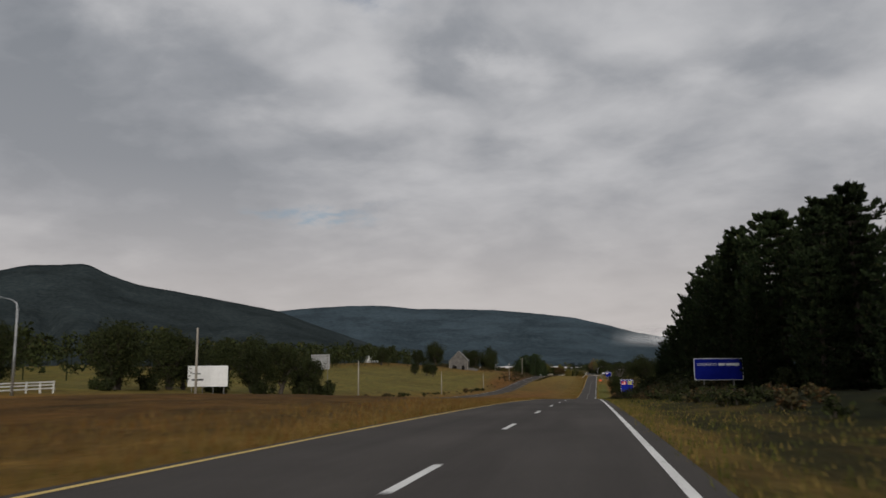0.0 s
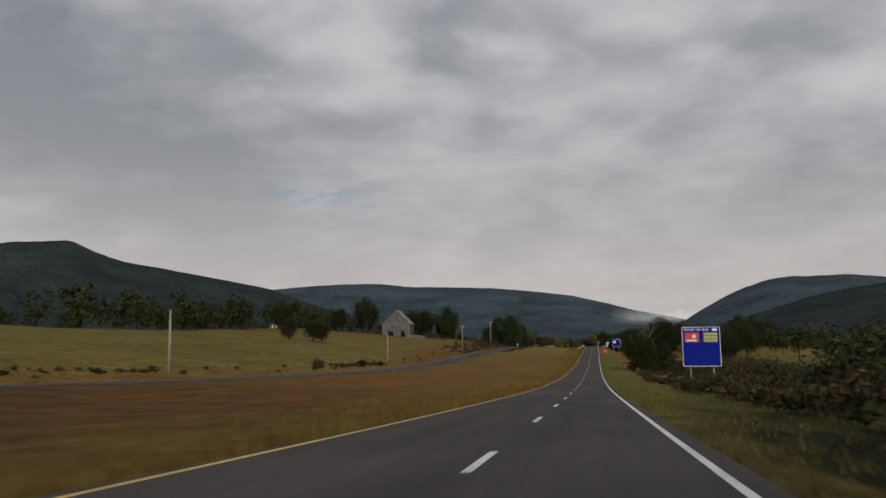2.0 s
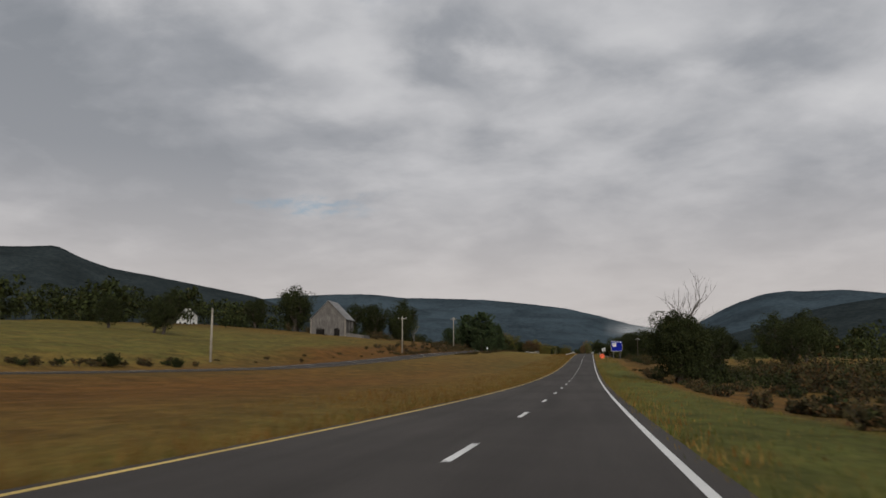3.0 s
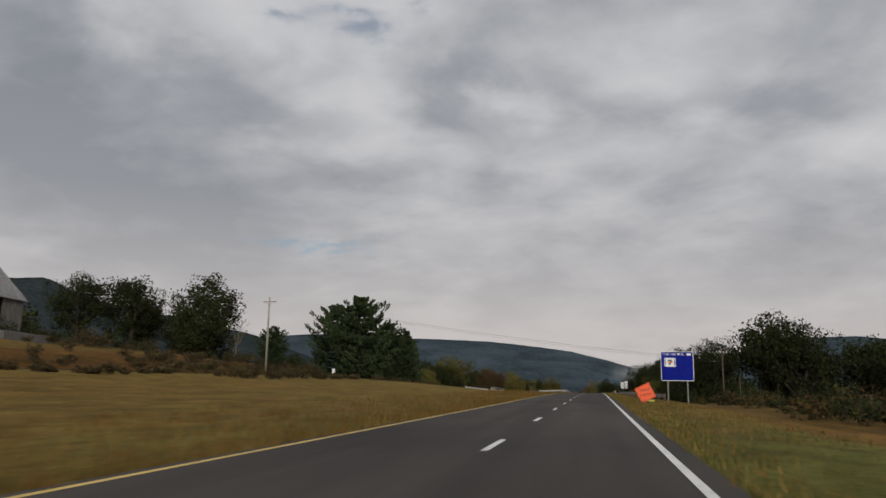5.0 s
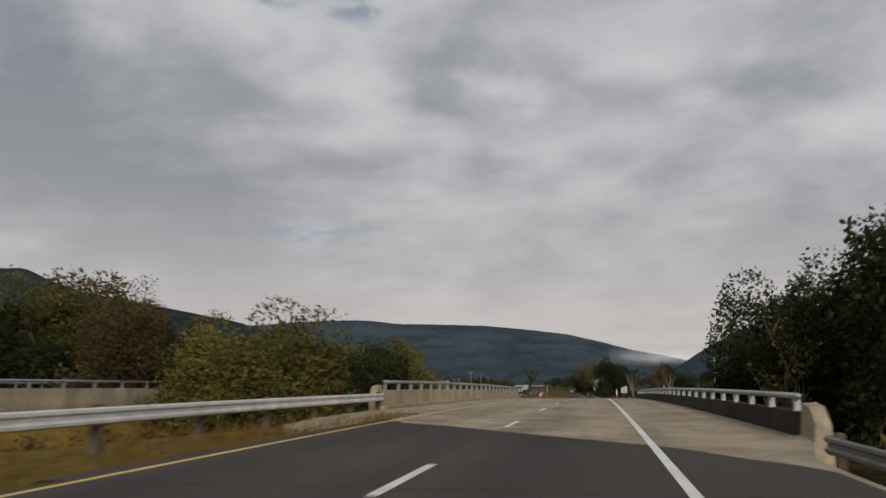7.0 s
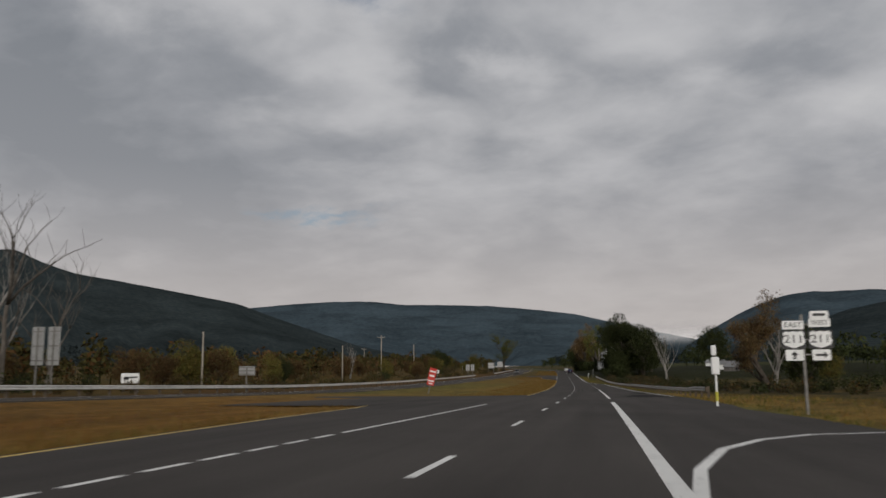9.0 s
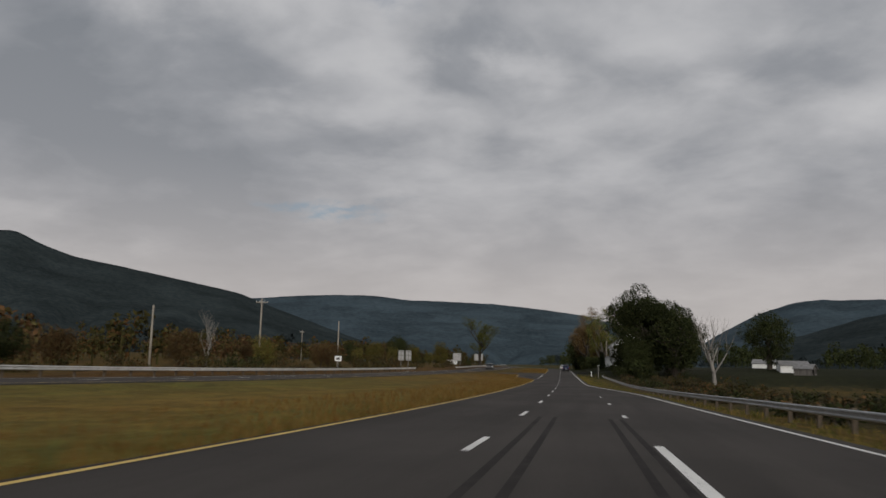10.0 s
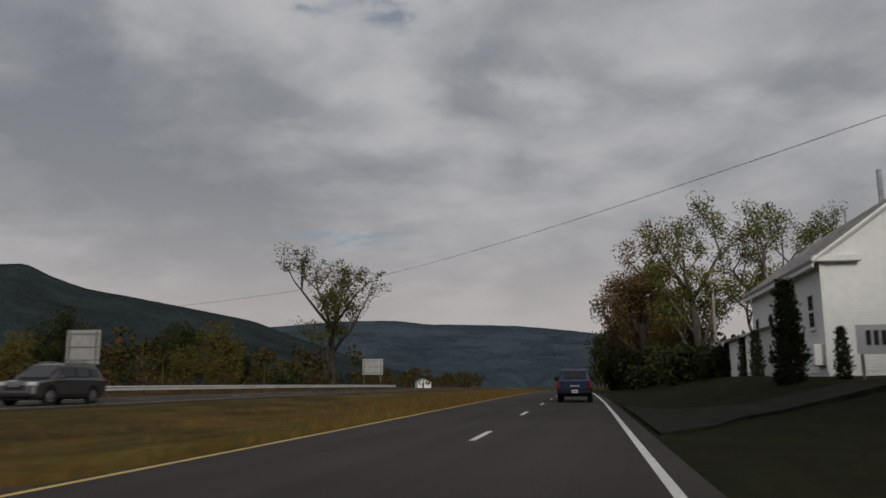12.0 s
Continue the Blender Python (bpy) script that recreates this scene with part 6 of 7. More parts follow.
def bush(seed, label, leaf_material, wide=2.0, tall=1.8, leaves=1300, size=0.17, stems=9, category="shrub"):
    rng = random.Random(seed)
    ob = new("shrub")
    tagged(ob, label, category, "roadside shrubs")
    wood, green = Shape(), Shape()
    tips = []
    for i in range(stems):
        a = rng.uniform(0, 2 * math.pi)
        r = wide * math.sqrt(rng.random()) * 0.9
        h = tall * (1 - 0.5 * (r / wide) ** 2) * rng.uniform(0.7, 1.15)
        p, q, t = Vector((r * 0.4 * math.cos(a), r * 0.4 * math.sin(a), -0.2)), Vector((r * 0.8 * math.cos(a), r * 0.8 * math.sin(a), h * 0.6)), Vector((r * math.cos(a), r * math.sin(a), h))
        wood.tube([p, q, t], (0.04, 0.025, 0.008), 4, False)
        for _ in range(6):
            tips.append(p.lerp(q, rng.uniform(0.2, 1)) if rng.random() < 0.45 else q.lerp(t, rng.random()))
            tw = tips[-1] + ball(rng) * tall * 0.35
            wood.tube([tips[-1], tw], (0.012, 0.004), 3, False)
            tips.append(tw)
    for _ in range(leaves):
        t = rng.choice(tips)
        p = t + ball(rng) * 0.42 * min(wide, tall) * 0.6
        if p.z > -0.1:
            leaf(green, p, size, rng)
    part("stems", wood, BARK, ob)
    part("leaves", green, leaf_material, ob)
    return ob


oaks = [broadleaf(11 + i, "dark broadleaf tree at the field's edge", OAK_LEAF, 12, 1.05, 8000, 0.19, 0.24, cluster=1.0, full=1.0 - 0.12 * i) for i in range(3)]
near_oaks = [broadleaf(15 + i, "dark leafy tree crowding the creek bank", OAK_LEAF, 12, 1.05, 26000, 0.13, 0.24, cluster=0.8, full=0.92 - 0.1 * i) for i in range(2)]
airy_rust = broadleaf(45, "tall tree with thinning brown leaves", BROWN_LEAF, 11, 0.8, 18000, 0.085, 0.3, cluster=0.85)
leafy_thin = broadleaf(57, "slender upright tree with small green leaves", GREEN_LEAF, 12, 0.72, 11000, 0.085, 0.4, BARE_BARK, 3, 0.7)
round_tree = broadleaf(58, "lone rounded tree with green autumn leaves", GREEN_LEAF, 12, 0.8, 9000, 0.09, 0.42, cluster=0.7)
great_oak = broadleaf(19, "great dark broadleaf tree with dense foliage", OAK_LEAF, 22, 1.1, 62000, 0.19, 0.2, cluster=1.5, full=0.95)
leafy_tree = broadleaf(18, "leafy young tree with yellow-green leaves", FALL_LEAF, 9, 0.9, 20000, 0.10, 0.2, cluster=0.85, full=0.75)
falls = [broadleaf(31 + i, "broadleaf tree with yellowing autumn leaves", FALL_LEAF, 10, 0.8, 9000, 0.14, full=0.8) for i in range(2)]
rusts = [broadleaf(41 + i, "broadleaf tree with rust-brown autumn leaves", RUST_LEAF, 9, 0.9, 9000, 0.13, full=0.95) for i in range(2)]
thins = [broadleaf(51 + i, "slender tree almost without leaves", FALL_LEAF, 12, 0.6, 900, 0.18, 0.42, PALE_BARK, 3, 0.5) for i in range(2)]
wide_bare = broadleaf(63, "spreading bare tree with fine grey branches", FALL_LEAF, 14, 0.7, 0, 0.2, 0.34, BARE_BARK, 5, girth=0.5)
bares = [broadleaf(61 + i, "bare pale tree without leaves", FALL_LEAF, 14, 0.55, 0, 0.2, 0.38, PALE_BARK, 4) for i in range(2)]
pines = [pine(71 + i, "dense dark green pine beside the highway", 16, 3.9, 0.03, 0.36, 17, tufts=20, ragged=0.28, rounded_top=True) for i in range(3)]
broad_pine = pine(75, "broad white pine with stepped boughs", 15, 7.2, 0.03, 0.36, 18, tufts=40, ragged=0.38, rounded_top=True, leaf_material=WHITE_PINE_LEAF)
young_pine = pine(76, "bushy young white pine standing in tall grass", 12, 4.0, 0.02, 0.34, 17, tufts=18, ragged=0.35, leaf_material=WHITE_PINE_LEAF)
high_pine = pine(78, "tall pine with a dense dark crown", 21, 5.4, 0.02, 0.40, 20, tufts=30, ragged=0.2, rounded_top=True)
cedar = pine(77, "narrow dark columnar cedar by the house", 6, 0.95, 0.02, 0.2, 20, tufts=5, ragged=0.15)
scrubs = [bush(81 + i, "tangled brown shrub on the verge", SCRUB_LEAF, 2.2, 2.0) for i in range(3)]
greens = [bush(91 + i, "dense dark green shrub", OAK_LEAF, 2.2, 2.2, 2000, 0.19) for i in range(2)]
golds = [bush(95 + i, "shrub with yellowing leaves", FALL_LEAF, 2.4, 2.8, 1500, 0.2) for i in range(2)]


class Thicket:
    """Brush too tangled to count: stems and leaf sprays of many bushes, joined."""

    def __init__(self, seed):
        self.rng, self.leaves, self.stems = random.Random(seed), Shape(), Shape()

    def clump(self, s, lat, size):
        rng = self.rng
        base = spot(s, lat, land(s, lat))
        h = 1.9 * size * rng.uniform(0.7, 1.2)
        w = 2.0 * size * rng.uniform(0.8, 1.2)
        lobes = []
        for _ in range(9):
            a, r = rng.uniform(0, 2 * math.pi), w * math.sqrt(rng.random())
            tip = base + Vector((r * math.cos(a), r * math.sin(a), h * (1 - 0.5 * (r / w) ** 2) * rng.uniform(0.55, 1.0)))
            self.stems.tube([base + Vector((r * 0.4 * math.cos(a), r * 0.4 * math.sin(a), -0.2)), tip + Vector((0, 0, h * rng.uniform(0.0, 0.25)))], (0.03, 0.008), 3, False)
            lobes.append(tip)
        for _ in range(int(330 * min(1.6, max(0.7, size)))):
            c = rng.choice(lobes)
            b = ball(rng)
            p = base.lerp(c, rng.uniform(0.35, 1.0)) + Vector((b.x * w, b.y * w, b.z * h)) * 0.27
            leaf(self.leaves, p, 0.10 + 0.045 * size, rng)

    def done(self, label, material):
        ob = part("thicket", self.leaves, material, None, label)
        part("stems", self.stems, BARK, ob)
        return tagged(ob, category="brush", kind="stuff")


brown, dark, gold = Thicket(101), Thicket(102), Thicket(103)
used = set()
pick = random.Random(7)
choose = random.Random(12)


def plant(ob, s, lat, size=1.0, sink=0.1, turn=None):
    """Stand a plant on the land; the first use of each moves the model itself."""
    turn = pick.uniform(0, 360) if turn is None else turn
    m = Matrix.LocRotScale(spot(s, lat, land(s, lat) - sink) * SCALE, Euler((0, 0, radians(turn))), (size,) * 3)
    if ob.name in used:
        return copy_thing(ob, m @ Matrix.Diagonal((1 / ob.scale.x,) * 3 + (1,)))
    used.add(ob.name)
    ob.matrix_world = m
    return ob


def any_of(group, s, lat, size, spread=0.15):
    if land(s, lat) < -2 and lat < 0:  # rooted in the creek bed, so taller
        size *= 1.35
    return plant(pick.choice(group), s, lat, size * pick.uniform(1 - spread, 1 + spread))


# the dark pine stand at the start
for s, lat, k in ((44, 27, 0.85), (56, 25, 0.8), (66, 23, 0.92), (77, 24, 1.0), (88, 22.5, 1.0), (98, 23.5, 1.06), (108, 22, 1.04), (118, 23, 1.06), (128, 22, 1.02), (137, 21.5, 0.98), (146, 21.5, 0.92), (155, 21, 0.84), (163, 20.5, 0.72), (170, 21, 0.6), (60, 33, 1.0), (105, 32, 1.0), (150, 30, 0.9)):
    plant(high_pine, s, lat, k * pick.uniform(0.95, 1.03) * blend(s, (70, 0.86), (95, 1.0)))
for s, lat, k in ((36, 22, 0.6), (50, 20.5, 0.62), (63, 19.5, 0.6), (84, 19, 0.6), (96, 18.5, 0.66), (110, 18.5, 0.6), (124, 18, 0.62), (140, 18.5, 0.6), (152, 18, 0.55), (164, 18, 0.5), (176, 19, 0.5), (186, 22, 0.5)):
    any_of(pines, s, lat, k, 0.1)
for i in range(130):  # dark brush along the bank, kept low before the boards
    s = 14 + i * 1.75
    low_ = 0.45 if s < 84 or s > 222 else 1.0
    pick.choice((brown, dark)).clump(s, pick.uniform(9.4, 14.5), pick.uniform(0.5, 0.85) * low_)
for i in range(70):
    s = 92 + i * 2.1
    (dark if pick.random() < 0.7 else brown).clump(s, pick.uniform(13, 19), pick.uniform(1.1, 1.9) if s > 130 else pick.uniform(0.7, 1.0))
for i in range(60):
    pick.choice((brown, dark, gold)).clump(pick.uniform(150, 420), pick.uniform(22, 48), pick.uniform(1.0, 1.8))
for i in range(40):
    brown.clump(pick.uniform(225, 330), pick.uniform(9.5, 20), pick.uniform(0.3, 0.6))
for s, lat, k in ((70, 19, 0.9), (100, 17.5, 1.1), (118, 16.5, 1.3), (134, 16, 1.4), (150, 15.5, 1.5), (166, 15, 1.5), (180, 15, 1.4), (196, 15.5, 1.3), (212, 16, 1.2)):
    any_of(greens, s, lat, k)
for i in range(150):
    s = 40 + 225 * choose.random()
    near = blend(s, (40, 9.0), (90, 7.6), (200, 7.4), (265, 9.5))
    (dark if choose.random() < 0.55 else brown).clump(s, near + 4.5 * choose.random() ** 1.3, choose.uniform(0.3, 0.55) if s < 92 else choose.uniform(0.45, 0.85))
# the bare tree and its dark neighbour before the long rise
plant(wide_bare, 399, 13.4, 1.2)
plant(wide_bare, 404, 15.0, 1.0)
plant(near_oaks[1], 391, 13.0, 0.85)
plant(oaks[1], 406, 18.5, 0.62)
for s, lat, k in ((386, 15.5, 0.8), (390, 18, 1.0), (398, 14.5, 0.9), (415, 17, 0.9), (425, 22, 1.0)):
    any_of(greens, s, lat, k)
for s, lat, k in ((470, 44, 0.9), (520, 60, 1.2), (560, 70, 1.4), (626, 74, 1.6), (600, 85, 1.5), (650, 60, 1.3), (540, 40, 0.7), (500, 52, 0.8)):
    any_of(oaks, s, lat, k * 0.9)
for i in range(44):
    s = 330 + i * 6.5
    pick.choice((brown, gold, dark)).clump(s, pick.uniform(20, 46), pick.uniform(0.8, 1.5))
# left: the dark tree belt beyond the carriageway at the start
for s, lat, k in ((100, -62, 0.78), (110, -60, 0.82), (124, -58, 0.85), (146, -57, 0.85), (157, -55, 0.8), (84, -68, 0.75), (96, -60, 0.7), (106, -66, 0.8), (118, -62, 0.75), (128, -70, 0.9), (140, -60, 0.8), (150, -64, 0.85), (160, -57, 0.75), (166, -60, 0.7), (60, -75, 0.8), (30, -80, 0.8), (70, -64, 0.6)):
    any_of(oaks, s, lat, k)
for s, lat, k in ((163, -54, 1.3), (154, -55, 1.2), (120, -57, 1.1), (104, -60, 1.1), (136, -56, 1.2), (90, -58, 1.0)):
    any_of(greens, s, lat, k)
# low brush along the far carriageway's bank and in the field
for i in range(40):
    s = 190 + i * 10
    brown.clump(s, far_road(s)[0] - pick.uniform(9, 13), pick.uniform(0.2, 0.42))
for s, lat, k in ((225, -52, 0.5), (345, -53, 0.8), (372, -52, 0.7), (385, -51, 0.6)):
    any_of(scrubs + greens, s, lat, k)
# field trees, trees round the barn, the wood behind the field
for s, lat, k in ((440, -97, 0.62), (446, -88, 0.64), (451, -93, 0.66)):
    plant(oaks[2], s, lat, k)
for s, lat, k in ((585, -128, 1.1), (610, -120, 1.2), (640, -96, 0.95), (655, -88, 0.9), (662, -100, 1.1), (690, -110, 1.0), (560, -150, 1.1), (700, -85, 0.8), (720, -92, 0.9)):
    any_of(oaks, s, lat, k)
plant(oaks[1], 643, -83, 1.6)
plant(thins[0], 649, -78, 0.9)
plant(broad_pine, 634, -44.5, 1.16)
plant(broad_pine, 647, -42, 0.9)
plant(broad_pine, 642, -52, 1.0)
plant(broad_pine, 618, -56, 0.5)
plant(oaks[2], 628, -92, 1.35)
plant(oaks[0], 620, -98, 1.15)
plant(oaks[1], 634, -80, 1.2)
plant(young_pine, 648, -38.2, 1.0)
plant(young_pine, 656, -38.8, 0.9)
plant(young_pine, 652, -42, 1.0)
plant(young_pine, 640, -41, 0.75)
plant(young_pine, 664, -44, 0.8)
any_of(oaks, 604, -119, 1.4)
any_of(near_oaks, 648, 24.2, 1.25, 0.02)
for i in range(16):
    pick.choice((brown, gold)).clump(600 + i * 6, pick.uniform(-62, -46) if i > 2 else -56, pick.uniform(0.6, 1.2))
# creek trees on the left, before and beyond the bridges
for s, lat, k, kind in ((732, -43, 1.05, falls), (739, -47, 1.25, falls), (705, -46, 0.8, falls), (715, -52, 0.9, rusts), (722, -44, 0.9, golds), (736, -19, 0.7, falls), (742, -17, 0.75, golds), (748, -48, 1.0, rusts), (760, -45, 1.0, falls), (775, -42, 0.9, falls), (790, -40, 0.8, golds), (816, -34, 1.2, falls), (822, -40, 1.0, rusts), (690, -50, 0.8, golds), (680, -54, 0.8, falls), (672, -50, 0.7, rusts)):
    any_of(kind, s, lat, k, 0.06)
plant(leafy_tree, 701.5, -10.3, 1.0)
plant(thins[1], 713, -16.4, 0.7)
plant(leafy_tree, 718, -22, 1.15)
any_of(rusts, 716, -27, 0.75)
any_of(rusts, 722, -31, 0.85)
for s, lat, k in ((730, -45, 1.0), (729, -40.5, 0.95), (724, -50, 0.95), (735, -50, 0.95), (734, -37, 0.75), (727, -44, 0.7)):
    any_of([round_tree] + near_oaks, s, lat, k)
for i in range(26):
    pick.choice((brown, gold, dark)).clump(pick.uniform(700, 735), pick.uniform(-30, -18), pick.uniform(1.2, 2.0))
for i in range(26):
    pick.choice((gold, gold, dark)).clump(672 + i * 7, pick.uniform(-60, -44), pick.uniform(1.2, 2.0))
# right, round the bridge and the junction
for s, lat, k, kind in ((707, 19, 1.2, near_oaks), (714, 22, 1.5, near_oaks), (700, 26, 0.8, near_oaks), (722, 13.2, 0.85, near_oaks), (728, 16.5, 1.25, near_oaks), (701, 17.5, 0.8, [round_tree]), (735, 15, 0.9, rusts), (745, 22, 0.95, near_oaks), (690, 33, 1.05, oaks), (702, 53, 1.7, oaks), (668, 50, 1.2, oaks), (660, 58, 1.4, oaks), (680, 45, 1.1, oaks), (776, 73, 1.8, oaks), (650, 48, 0.55, falls), (641, 47, 0.5, falls), (760, 30, 0.9, falls), (690, 20, 0.6, near_oaks), (718, 12.5, 0.8, thins)):
    any_of(kind, s, lat, k, 0.06)
for i in range(24):
    pick.choice((dark, gold)).clump(600 + i * 8, pick.uniform(17, 34), pick.uniform(0.9, 1.5))
for i in range(30):
    dark.clump(800 + i * 7, pick.uniform(38, 60), pick.uniform(1.6, 2.4))
# after the junction: brush and trees on the right
for s, lat, k, kind in ((995, 30, 1.4, [airy_rust]), (1003, 33, 0.9, bares), (1012, 40, 1.0, oaks), (1030, 45, 0.8, oaks), (1146, 26, 1.3, oaks), (1127, 31, 1.1, bares), (1170, 31, 1.3, oaks), (1200, 60, 1.3, oaks), (1150, 80, 1.3, oaks), (1110, 70, 1.0, oaks), (1070, 62, 0.9, falls), (960, 60, 1.1, oaks), (940, 80, 1.2, oaks)):
    any_of(kind, s, lat, k, 0.05)
for i in range(34):
    pick.choice((brown, dark, gold)).clump(940 + i * 6, pick.uniform(14.5, 32), pick.uniform(0.7, 1.3))
for s, lat, k in ((1142, 16, 1.5), (1148, 15, 1.4), (1155, 15.5, 1.4), (1138, 18, 1.3), (1161, 17, 1.2)):
    any_of(greens, s, lat, k)
plant(great_oak, 1152, 20.0, 0.93)
plant(near_oaks[0], 1160, 26, 1.5)
plant(near_oaks[1], 1146, 17.5, 0.8)
plant(near_oaks[0], 1156, 15.5, 0.7)
# by the house
for s, lat, k, kind in ((1262, 12.5, 2.05, [airy_rust]), (1278, 11, 1.6, [airy_rust]), (1290, 13, 1.5, [airy_rust]), (1240, 15.6, 1.7, [leafy_thin]), (1243, 21.8, 1.7, [leafy_thin]), (1222, 24, 1.3, [leafy_thin]), (1256, 15, 1.2, falls), (1300, 16, 1.5, oaks), (1244, 14.5, 0.8, rusts), (1320, 14, 1.5, rusts), (1340, 12, 1.3, oaks)):
    any_of(kind, s, lat, k, 0.05)
for s, lat, k in ((1189.5, 11.7, 0.82), (1191, 12.1, 0.7), (1203, 13.0, 0.5), (1207, 13.0, 0.46), (1190, 14.2, 0.42), (1213, 13.0, 0.45)):
    plant(cedar, s, lat, k)
for s, lat, k in ((1225, 11.5, 1.4), (1235, 12, 1.5), (1246, 10.5, 1.6), (1256, 10, 1.6), (1268, 9.5, 1.5), (1216, 13, 1.0), (1280, 9, 1.4)):
    any_of(greens, s, lat, k)
# the lone tree beyond the far carriageway, and autumn brush on that side
plant(round_tree, 1246, -28.4, 1.5)
plant(greens[0], 1243, -33, 1.0)
for i in range(70):
    s = 860 + i * 6.5
    kind = pick.choice((gold, brown, falls, rusts, dark, oaks, falls))
    if isinstance(kind, Thicket):
        kind.clump(s, far_road(s)[0] - pick.uniform(20, 46), pick.uniform(1.2, 2.2))
    else:
        any_of(kind, s, far_road(s)[0] - pick.uniform(22, 48), pick.uniform(0.55, 0.85))
for i in range(46):
    s = 870 + i * 9
    pick.choice((brown, gold, gold)).clump(s, far_road(s)[0] - pick.uniform(10, 20), pick.uniform(0.7, 1.3))
plant(wide_bare, 953, -71, 2.1, turn=40)
plant(wide_bare, 960, -70, 1.6, turn=160)
plant(bares[0], 958, -76, 1.5)
plant(bares[1], 1100, -66, 0.85)


# trees between the two bridges, and the brush that closes the gaps round them
for s, lat, k, kind in ((736, -17, 0.62, near_oaks), (740, -20, 0.66, falls), (744, -22.5, 0.7, near_oaks), (749, -23, 0.66, falls), (733, -21, 0.6, near_oaks), (754, -18, 0.72, falls), (757, -16.5, 0.6, falls), (722, -24, 0.6, falls), (728, -25, 0.62, rusts)):
    plant(kind[int(2 * choose.random())], s, lat, k * (1.35 if land(s, lat) < -2 else 1.0), turn=360 * choose.random())
plant(broad_pine, 694, -63, 1.05, turn=75)
for s, lat, k in ((712, -58, 1.0), (706, -61, 1.1), (698, -59, 1.15), (683, -60, 1.2)):
    plant(young_pine, s, lat, k, turn=360 * choose.random())
for i in range(26):
    choose.choice((gold, brown, brown)).clump(choose.uniform(692, 720), choose.uniform(-25, -10), choose.uniform(0.6, 1.1))
for s, lat, k in ((655, 38, 1.7), (648, 41, 1.5)):
    plant(oaks[0], s, lat, k, turn=360 * choose.random())
for s, lat, k in ((84, 27, 0.92), (95, 28, 1.0), (172, 19.2, 0.68), (178, 18.2, 0.52), (184, 19.5, 0.46)):
    plant(high_pine, s, lat, k, turn=360 * choose.random())
for i in range(90):
    brown.clump(choose.uniform(490, 680), choose.uniform(-58, -47), choose.uniform(0.4, 0.8))
for i in range(90):  # tall weeds that hide the far carriageway
    s = choose.uniform(510, 640)
    brown.clump(s, far_road(s)[0] + choose.uniform(6.0, 8.0), choose.uniform(0.25, 0.45))
for i in range(34):
    choose.choice((brown, dark)).clump(choose.uniform(585, 660), choose.uniform(-118, -78), choose.uniform(1.3, 2.0))
for i in range(80):
    choose.choice((brown, gold, gold, dark)).clump(choose.uniform(490, 600), 13.5 + 22 * choose.random(), choose.uniform(0.5, 1.1))


# ---- far woods ----
def woods(label, spans, seed, material, fine=26):
    """A belt of many crowns, too far off to count: uneven heaps of leaf sprays on short trunks."""
    rng = random.Random(seed)
    crowns = Shape()
    for s0, s1, lat0, lat1, count, tall in spans:
        for _ in range(count):
            s, lat = rng.uniform(s0, s1), rng.uniform(lat0, lat1)
            h = tall * rng.uniform(0.6, 1.2)
            base = spot(s, lat, land(s, lat))
            crowns.tube([base, base + Vector((0, 0, h * 0.6))], (0.22, 0.1), 4, False)
            lobes = [base + Vector((rng.uniform(-0.28, 0.28) * h, rng.uniform(-0.28, 0.28) * h, h * rng.uniform(0.25, 0.85))) for _ in range(7)]
            for c in lobes:
                for _ in range(fine):
                    b = ball(rng)
                    leaf(crowns, c + Vector((b.x, b.y, b.z * 0.8)) * h * 0.2, 0.3 * h / fine ** 0.5, rng)
    ob = part("woods", crowns, material, None, label)
    return tagged(ob, category="woods", kind="stuff")


woods("dark mixed woods behind the hay field", ((220, 700, -230, -150, 120, 15), (40, 300, -200, -120, 60, 12), (560, 900, -260, -130, 90, 14)), 1, OAK_LEAF)
woods("autumn woods along the creek and highway", ((840, 1300, -140, -72, 170, 9), (700, 860, -120, -60, 50, 10), (1250, 1700, -120, -40, 110, 9)), 2, WOODS_LEAF)
woods("rust-coloured brush among the autumn woods", ((850, 1400, -150, -66, 90, 8),), 3, RUST_LEAF)
woods("dark woods beyond the scrubby fields", ((250, 620, 60, 190, 110, 11), (620, 1000, 60, 200, 90, 12), (930, 1400, 90, 240, 110, 12), (1280, 1800, 14, 90, 90, 12)), 4, OAK_LEAF)
woods("dark woods at the foot of the mountains", ((1300, 2400, -700, -150, 220, 16), (700, 1500, -900, -260, 160, 16), (1400, 2500, 60, 500, 160, 16), (300, 1200, 260, 700, 120, 16)), 5, NEAR_FOREST, 12)


# ---- grass along the pavement ----
def blades(label, name, seed, material, lat_at, count, s0, s1, tall, thin=0.012):
    rng = random.Random(seed)
    g = Shape()
    for _ in range(count):
        s = rng.uniform(s0, s1)
        lat = lat_at(s, rng)
        if lat is None:
            continue
        base = spot(s, lat, land(s, lat) - 0.03)
        h = tall * rng.uniform(0.45, 1.3)
        for _ in range(3):
            b = base + Vector((rng.uniform(-0.3, 0.3), rng.uniform(-0.3, 0.3), 0))
            a = rng.uniform(0, math.pi)
            w = Vector((math.cos(a), math.sin(a), 0)) * thin * rng.uniform(0.8, 1.8)
            bend = Vector((rng.uniform(-0.3, 0.3), rng.uniform(-0.3, 0.3), 1)) * h * rng.uniform(0.6, 1.1)
            g.add([b - w, b + w, b + bend], [(0, 1, 2)])
    ob = part(name, g, material, None, label)
    return tagged(ob, category="grass", kind="stuff")


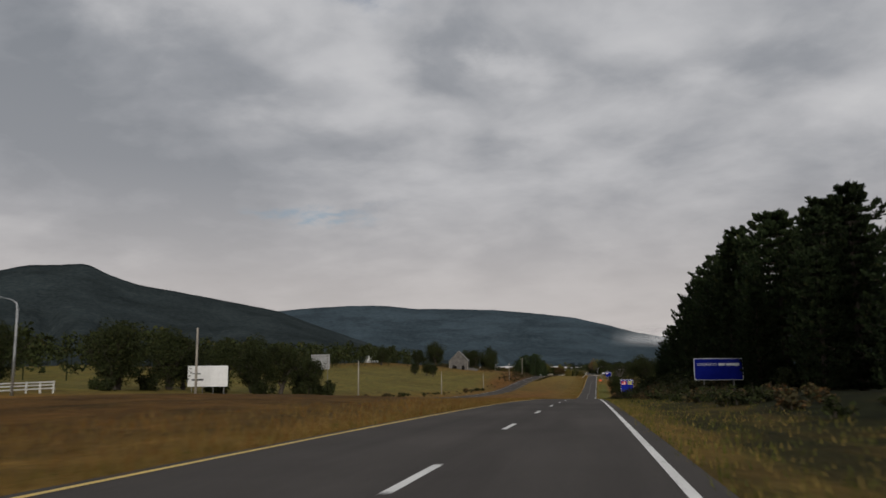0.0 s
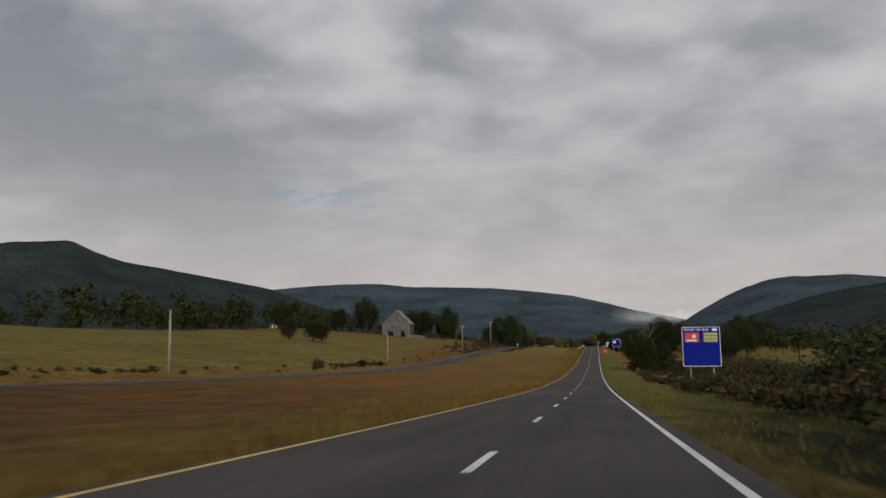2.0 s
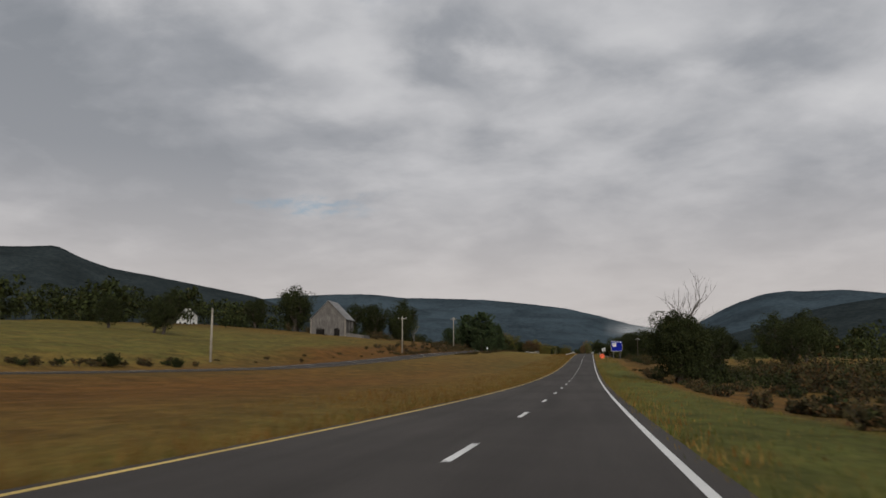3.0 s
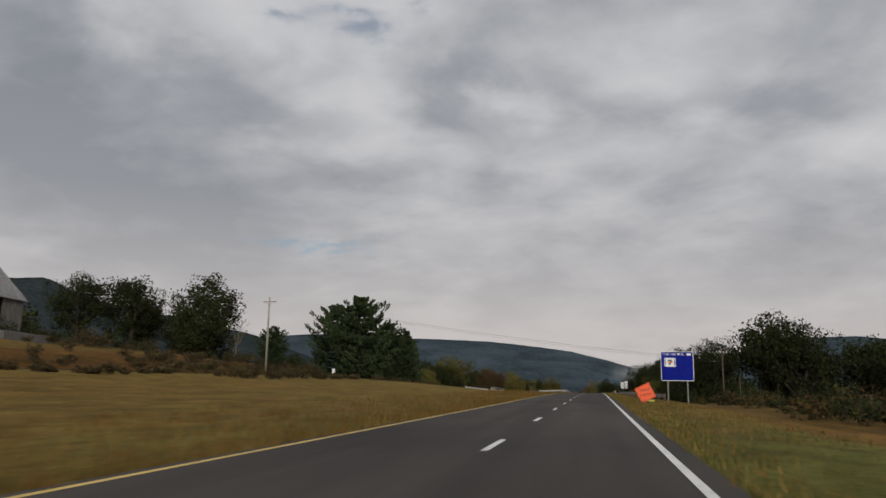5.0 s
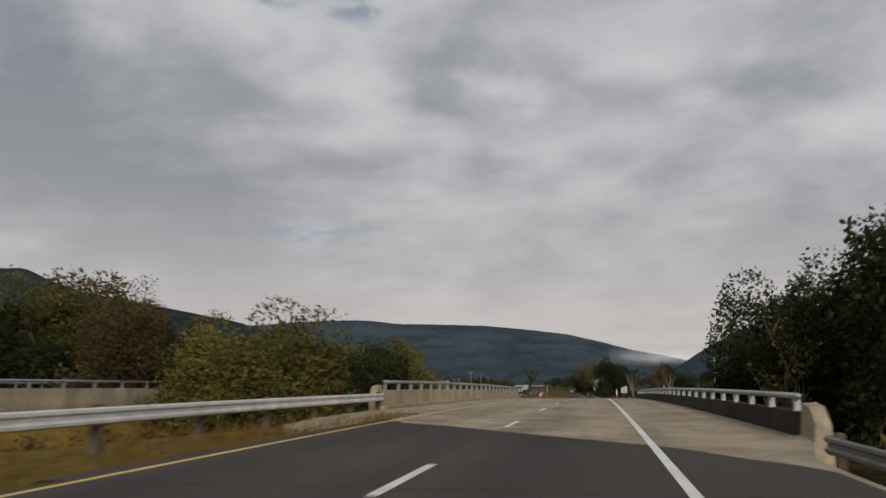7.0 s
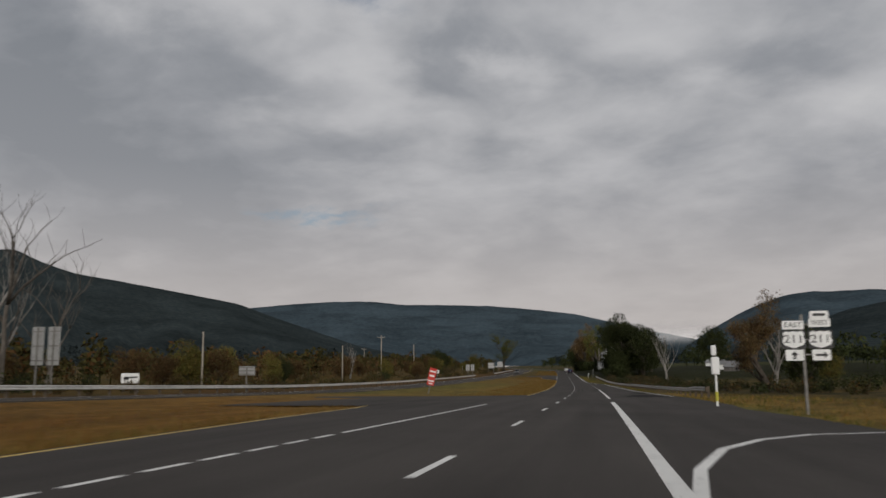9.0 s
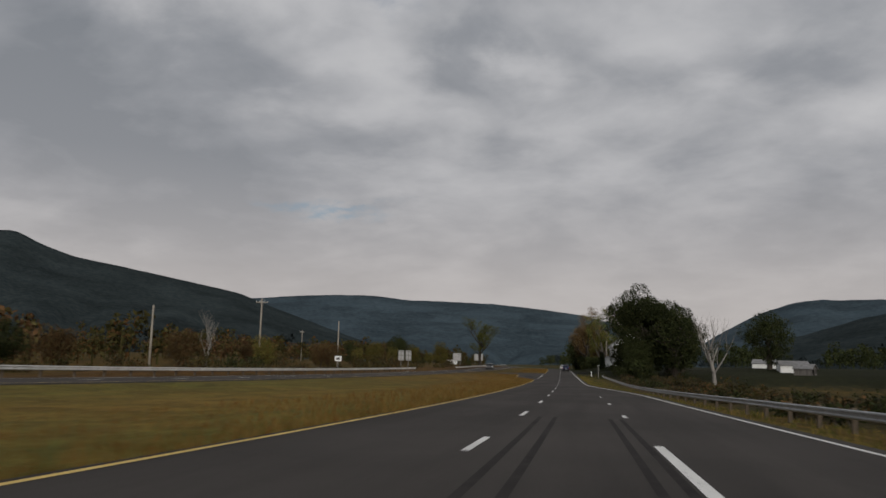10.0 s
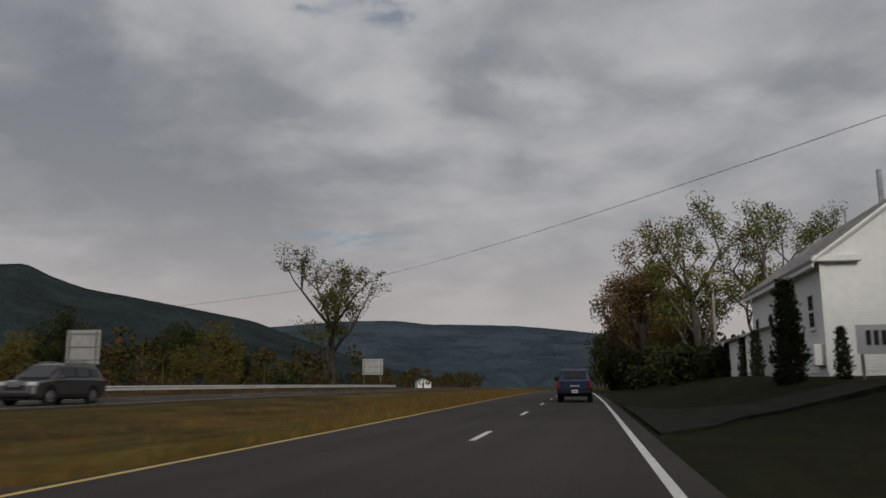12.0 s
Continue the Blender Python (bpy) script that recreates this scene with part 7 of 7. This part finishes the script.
def median(s, rng):
    e = left_edge(s) - 0.05
    if 902 < s < 938 or 1137 < s < 1157 or 698 < s < 764:
        return None
    return e - 8.0 * rng.random() ** 2.2


def shoulder(s, rng):
    e = right_edge(s) + 0.05
    if 866 < s < 886 or 684 < s < 764 or s > 1150:
        return None
    if s > 676 and s < 684:
        return 6.4 + 3 * rng.random()
    return e + 6.5 * rng.random() ** 1.9


blades("tall dry grass on the median", "median_grass", 21, BLADE, median, 70000, -5, 1300, 0.33)
blades("green tufts at the pavement's edge", "edge_grass", 24, GREEN_BLADE, lambda s, rng: None if median(s, rng) is None else left_edge(s) - 0.05 - 1.3 * rng.random(), 16000, -5, 1300, 0.22)
blades("short mixed grass on the verge", "verge_grass", 22, GREEN_BLADE, shoulder, 36000, -5, 1300, 0.2)
blades("dry seed heads among the verge grass", "seed_grass", 23, BLADE, shoulder, 5000, 300, 930, 0.26)

# dark hedges at the foot of the hay field
for s0, s1, n in ((206, 240, 15), (254, 286, 18), (354, 388, 18)):
    for i in range(n):
        s = pick.uniform(s0, s1)
        pick.choice((brown, brown, dark)).clump(s, -52.5 + pick.uniform(-0.8, 0.8), pick.uniform(0.3, 0.5))
# low dense scrub behind the right verge
for i in range(46):
    pick.choice((brown, dark, dark)).clump(pick.uniform(285, 420), pick.uniform(20, 44), pick.uniform(1.3, 2.1))
for i in range(300):
    s = 262 + 190 * pick.random()
    lat = 10.6 + 26 * pick.random() ** 1.6
    pick.choice((brown, brown, dark)).clump(s, lat, pick.uniform(0.22, 0.45) + 0.025 * (lat - 10))
for i in range(110):
    pick.choice((brown, dark)).clump(pick.uniform(965, 1135), 12.5 + 22 * pick.random() ** 1.4, pick.uniform(0.5, 1.0))
for i in range(24):
    dark.clump(pick.uniform(1138, 1170), pick.uniform(13, 20), pick.uniform(1.0, 1.6))
# brown scrub on the slope below the barn
for i in range(44):
    brown.clump(pick.uniform(540, 690), pick.uniform(-92, -50), pick.uniform(0.4, 0.9))


for spare in oaks + near_oaks + falls + rusts + thins + bares + pines + scrubs + greens + golds:
    if spare.name not in used:  # a model that found no place
        for o in [*spare.children, spare]:
            bpy.data.objects.remove(o)

brown.done("tangled brown brush along banks and ditches", SCRUB_LEAF)
dark.done("dense dark green brush along the highway", OAK_LEAF)
gold.done("yellowing autumn brush along the highway", WOODS_LEAF)

# ---- stains ----
def stain(s0, s1, lat0, lat1, seed, label, host):
    """An oily patch with a ragged outline."""
    rng = random.Random(seed)
    n = 64
    wave = [(rng.uniform(0.03, 0.12), m, rng.uniform(0, 6.3)) for m in (2, 3, 5, 7, 11, 17)]
    c, half = (s0 + s1) / 2, (s1 - s0) / 2
    mid, wide = (lat0 + lat1) / 2, (lat1 - lat0) / 2
    ring = []
    for k in range(n):
        a = 2 * math.pi * k / n
        r = 0.85 + sum(w * math.sin(m * a + q) for w, m, q in wave) + rng.uniform(-0.03, 0.03)
        ring.append(spot(c + half * r * math.cos(a), mid + wide * r * math.sin(a), 0.0035))
    part("stain", Shape().add(ring, [tuple(range(n))]), STAIN if "dark" in label else FAINT_STAIN, host, label)


for lat in (0.55, 1.0, 2.62, 2.95):
    part("tyre_mark", strip(962, 983, lat, lat + 0.13, 0.003, 2), FAINT_STAIN, road_on, "black skid mark")
stain(926, 939, 4.4, 8.2, 1, "dark oily patch", road_on)
stain(944, 953, 6.0, 8.0, 2, "dark oily patch", road_on)
stain(640, 656, 0.7, 1.6, 3, "faint oily patch", road)
stain(642, 658, 2.2, 2.9, 4, "faint oily patch", road)
stain(1110, 1119, -6.9, -5.0, 5, "dark oily patch", road_on)
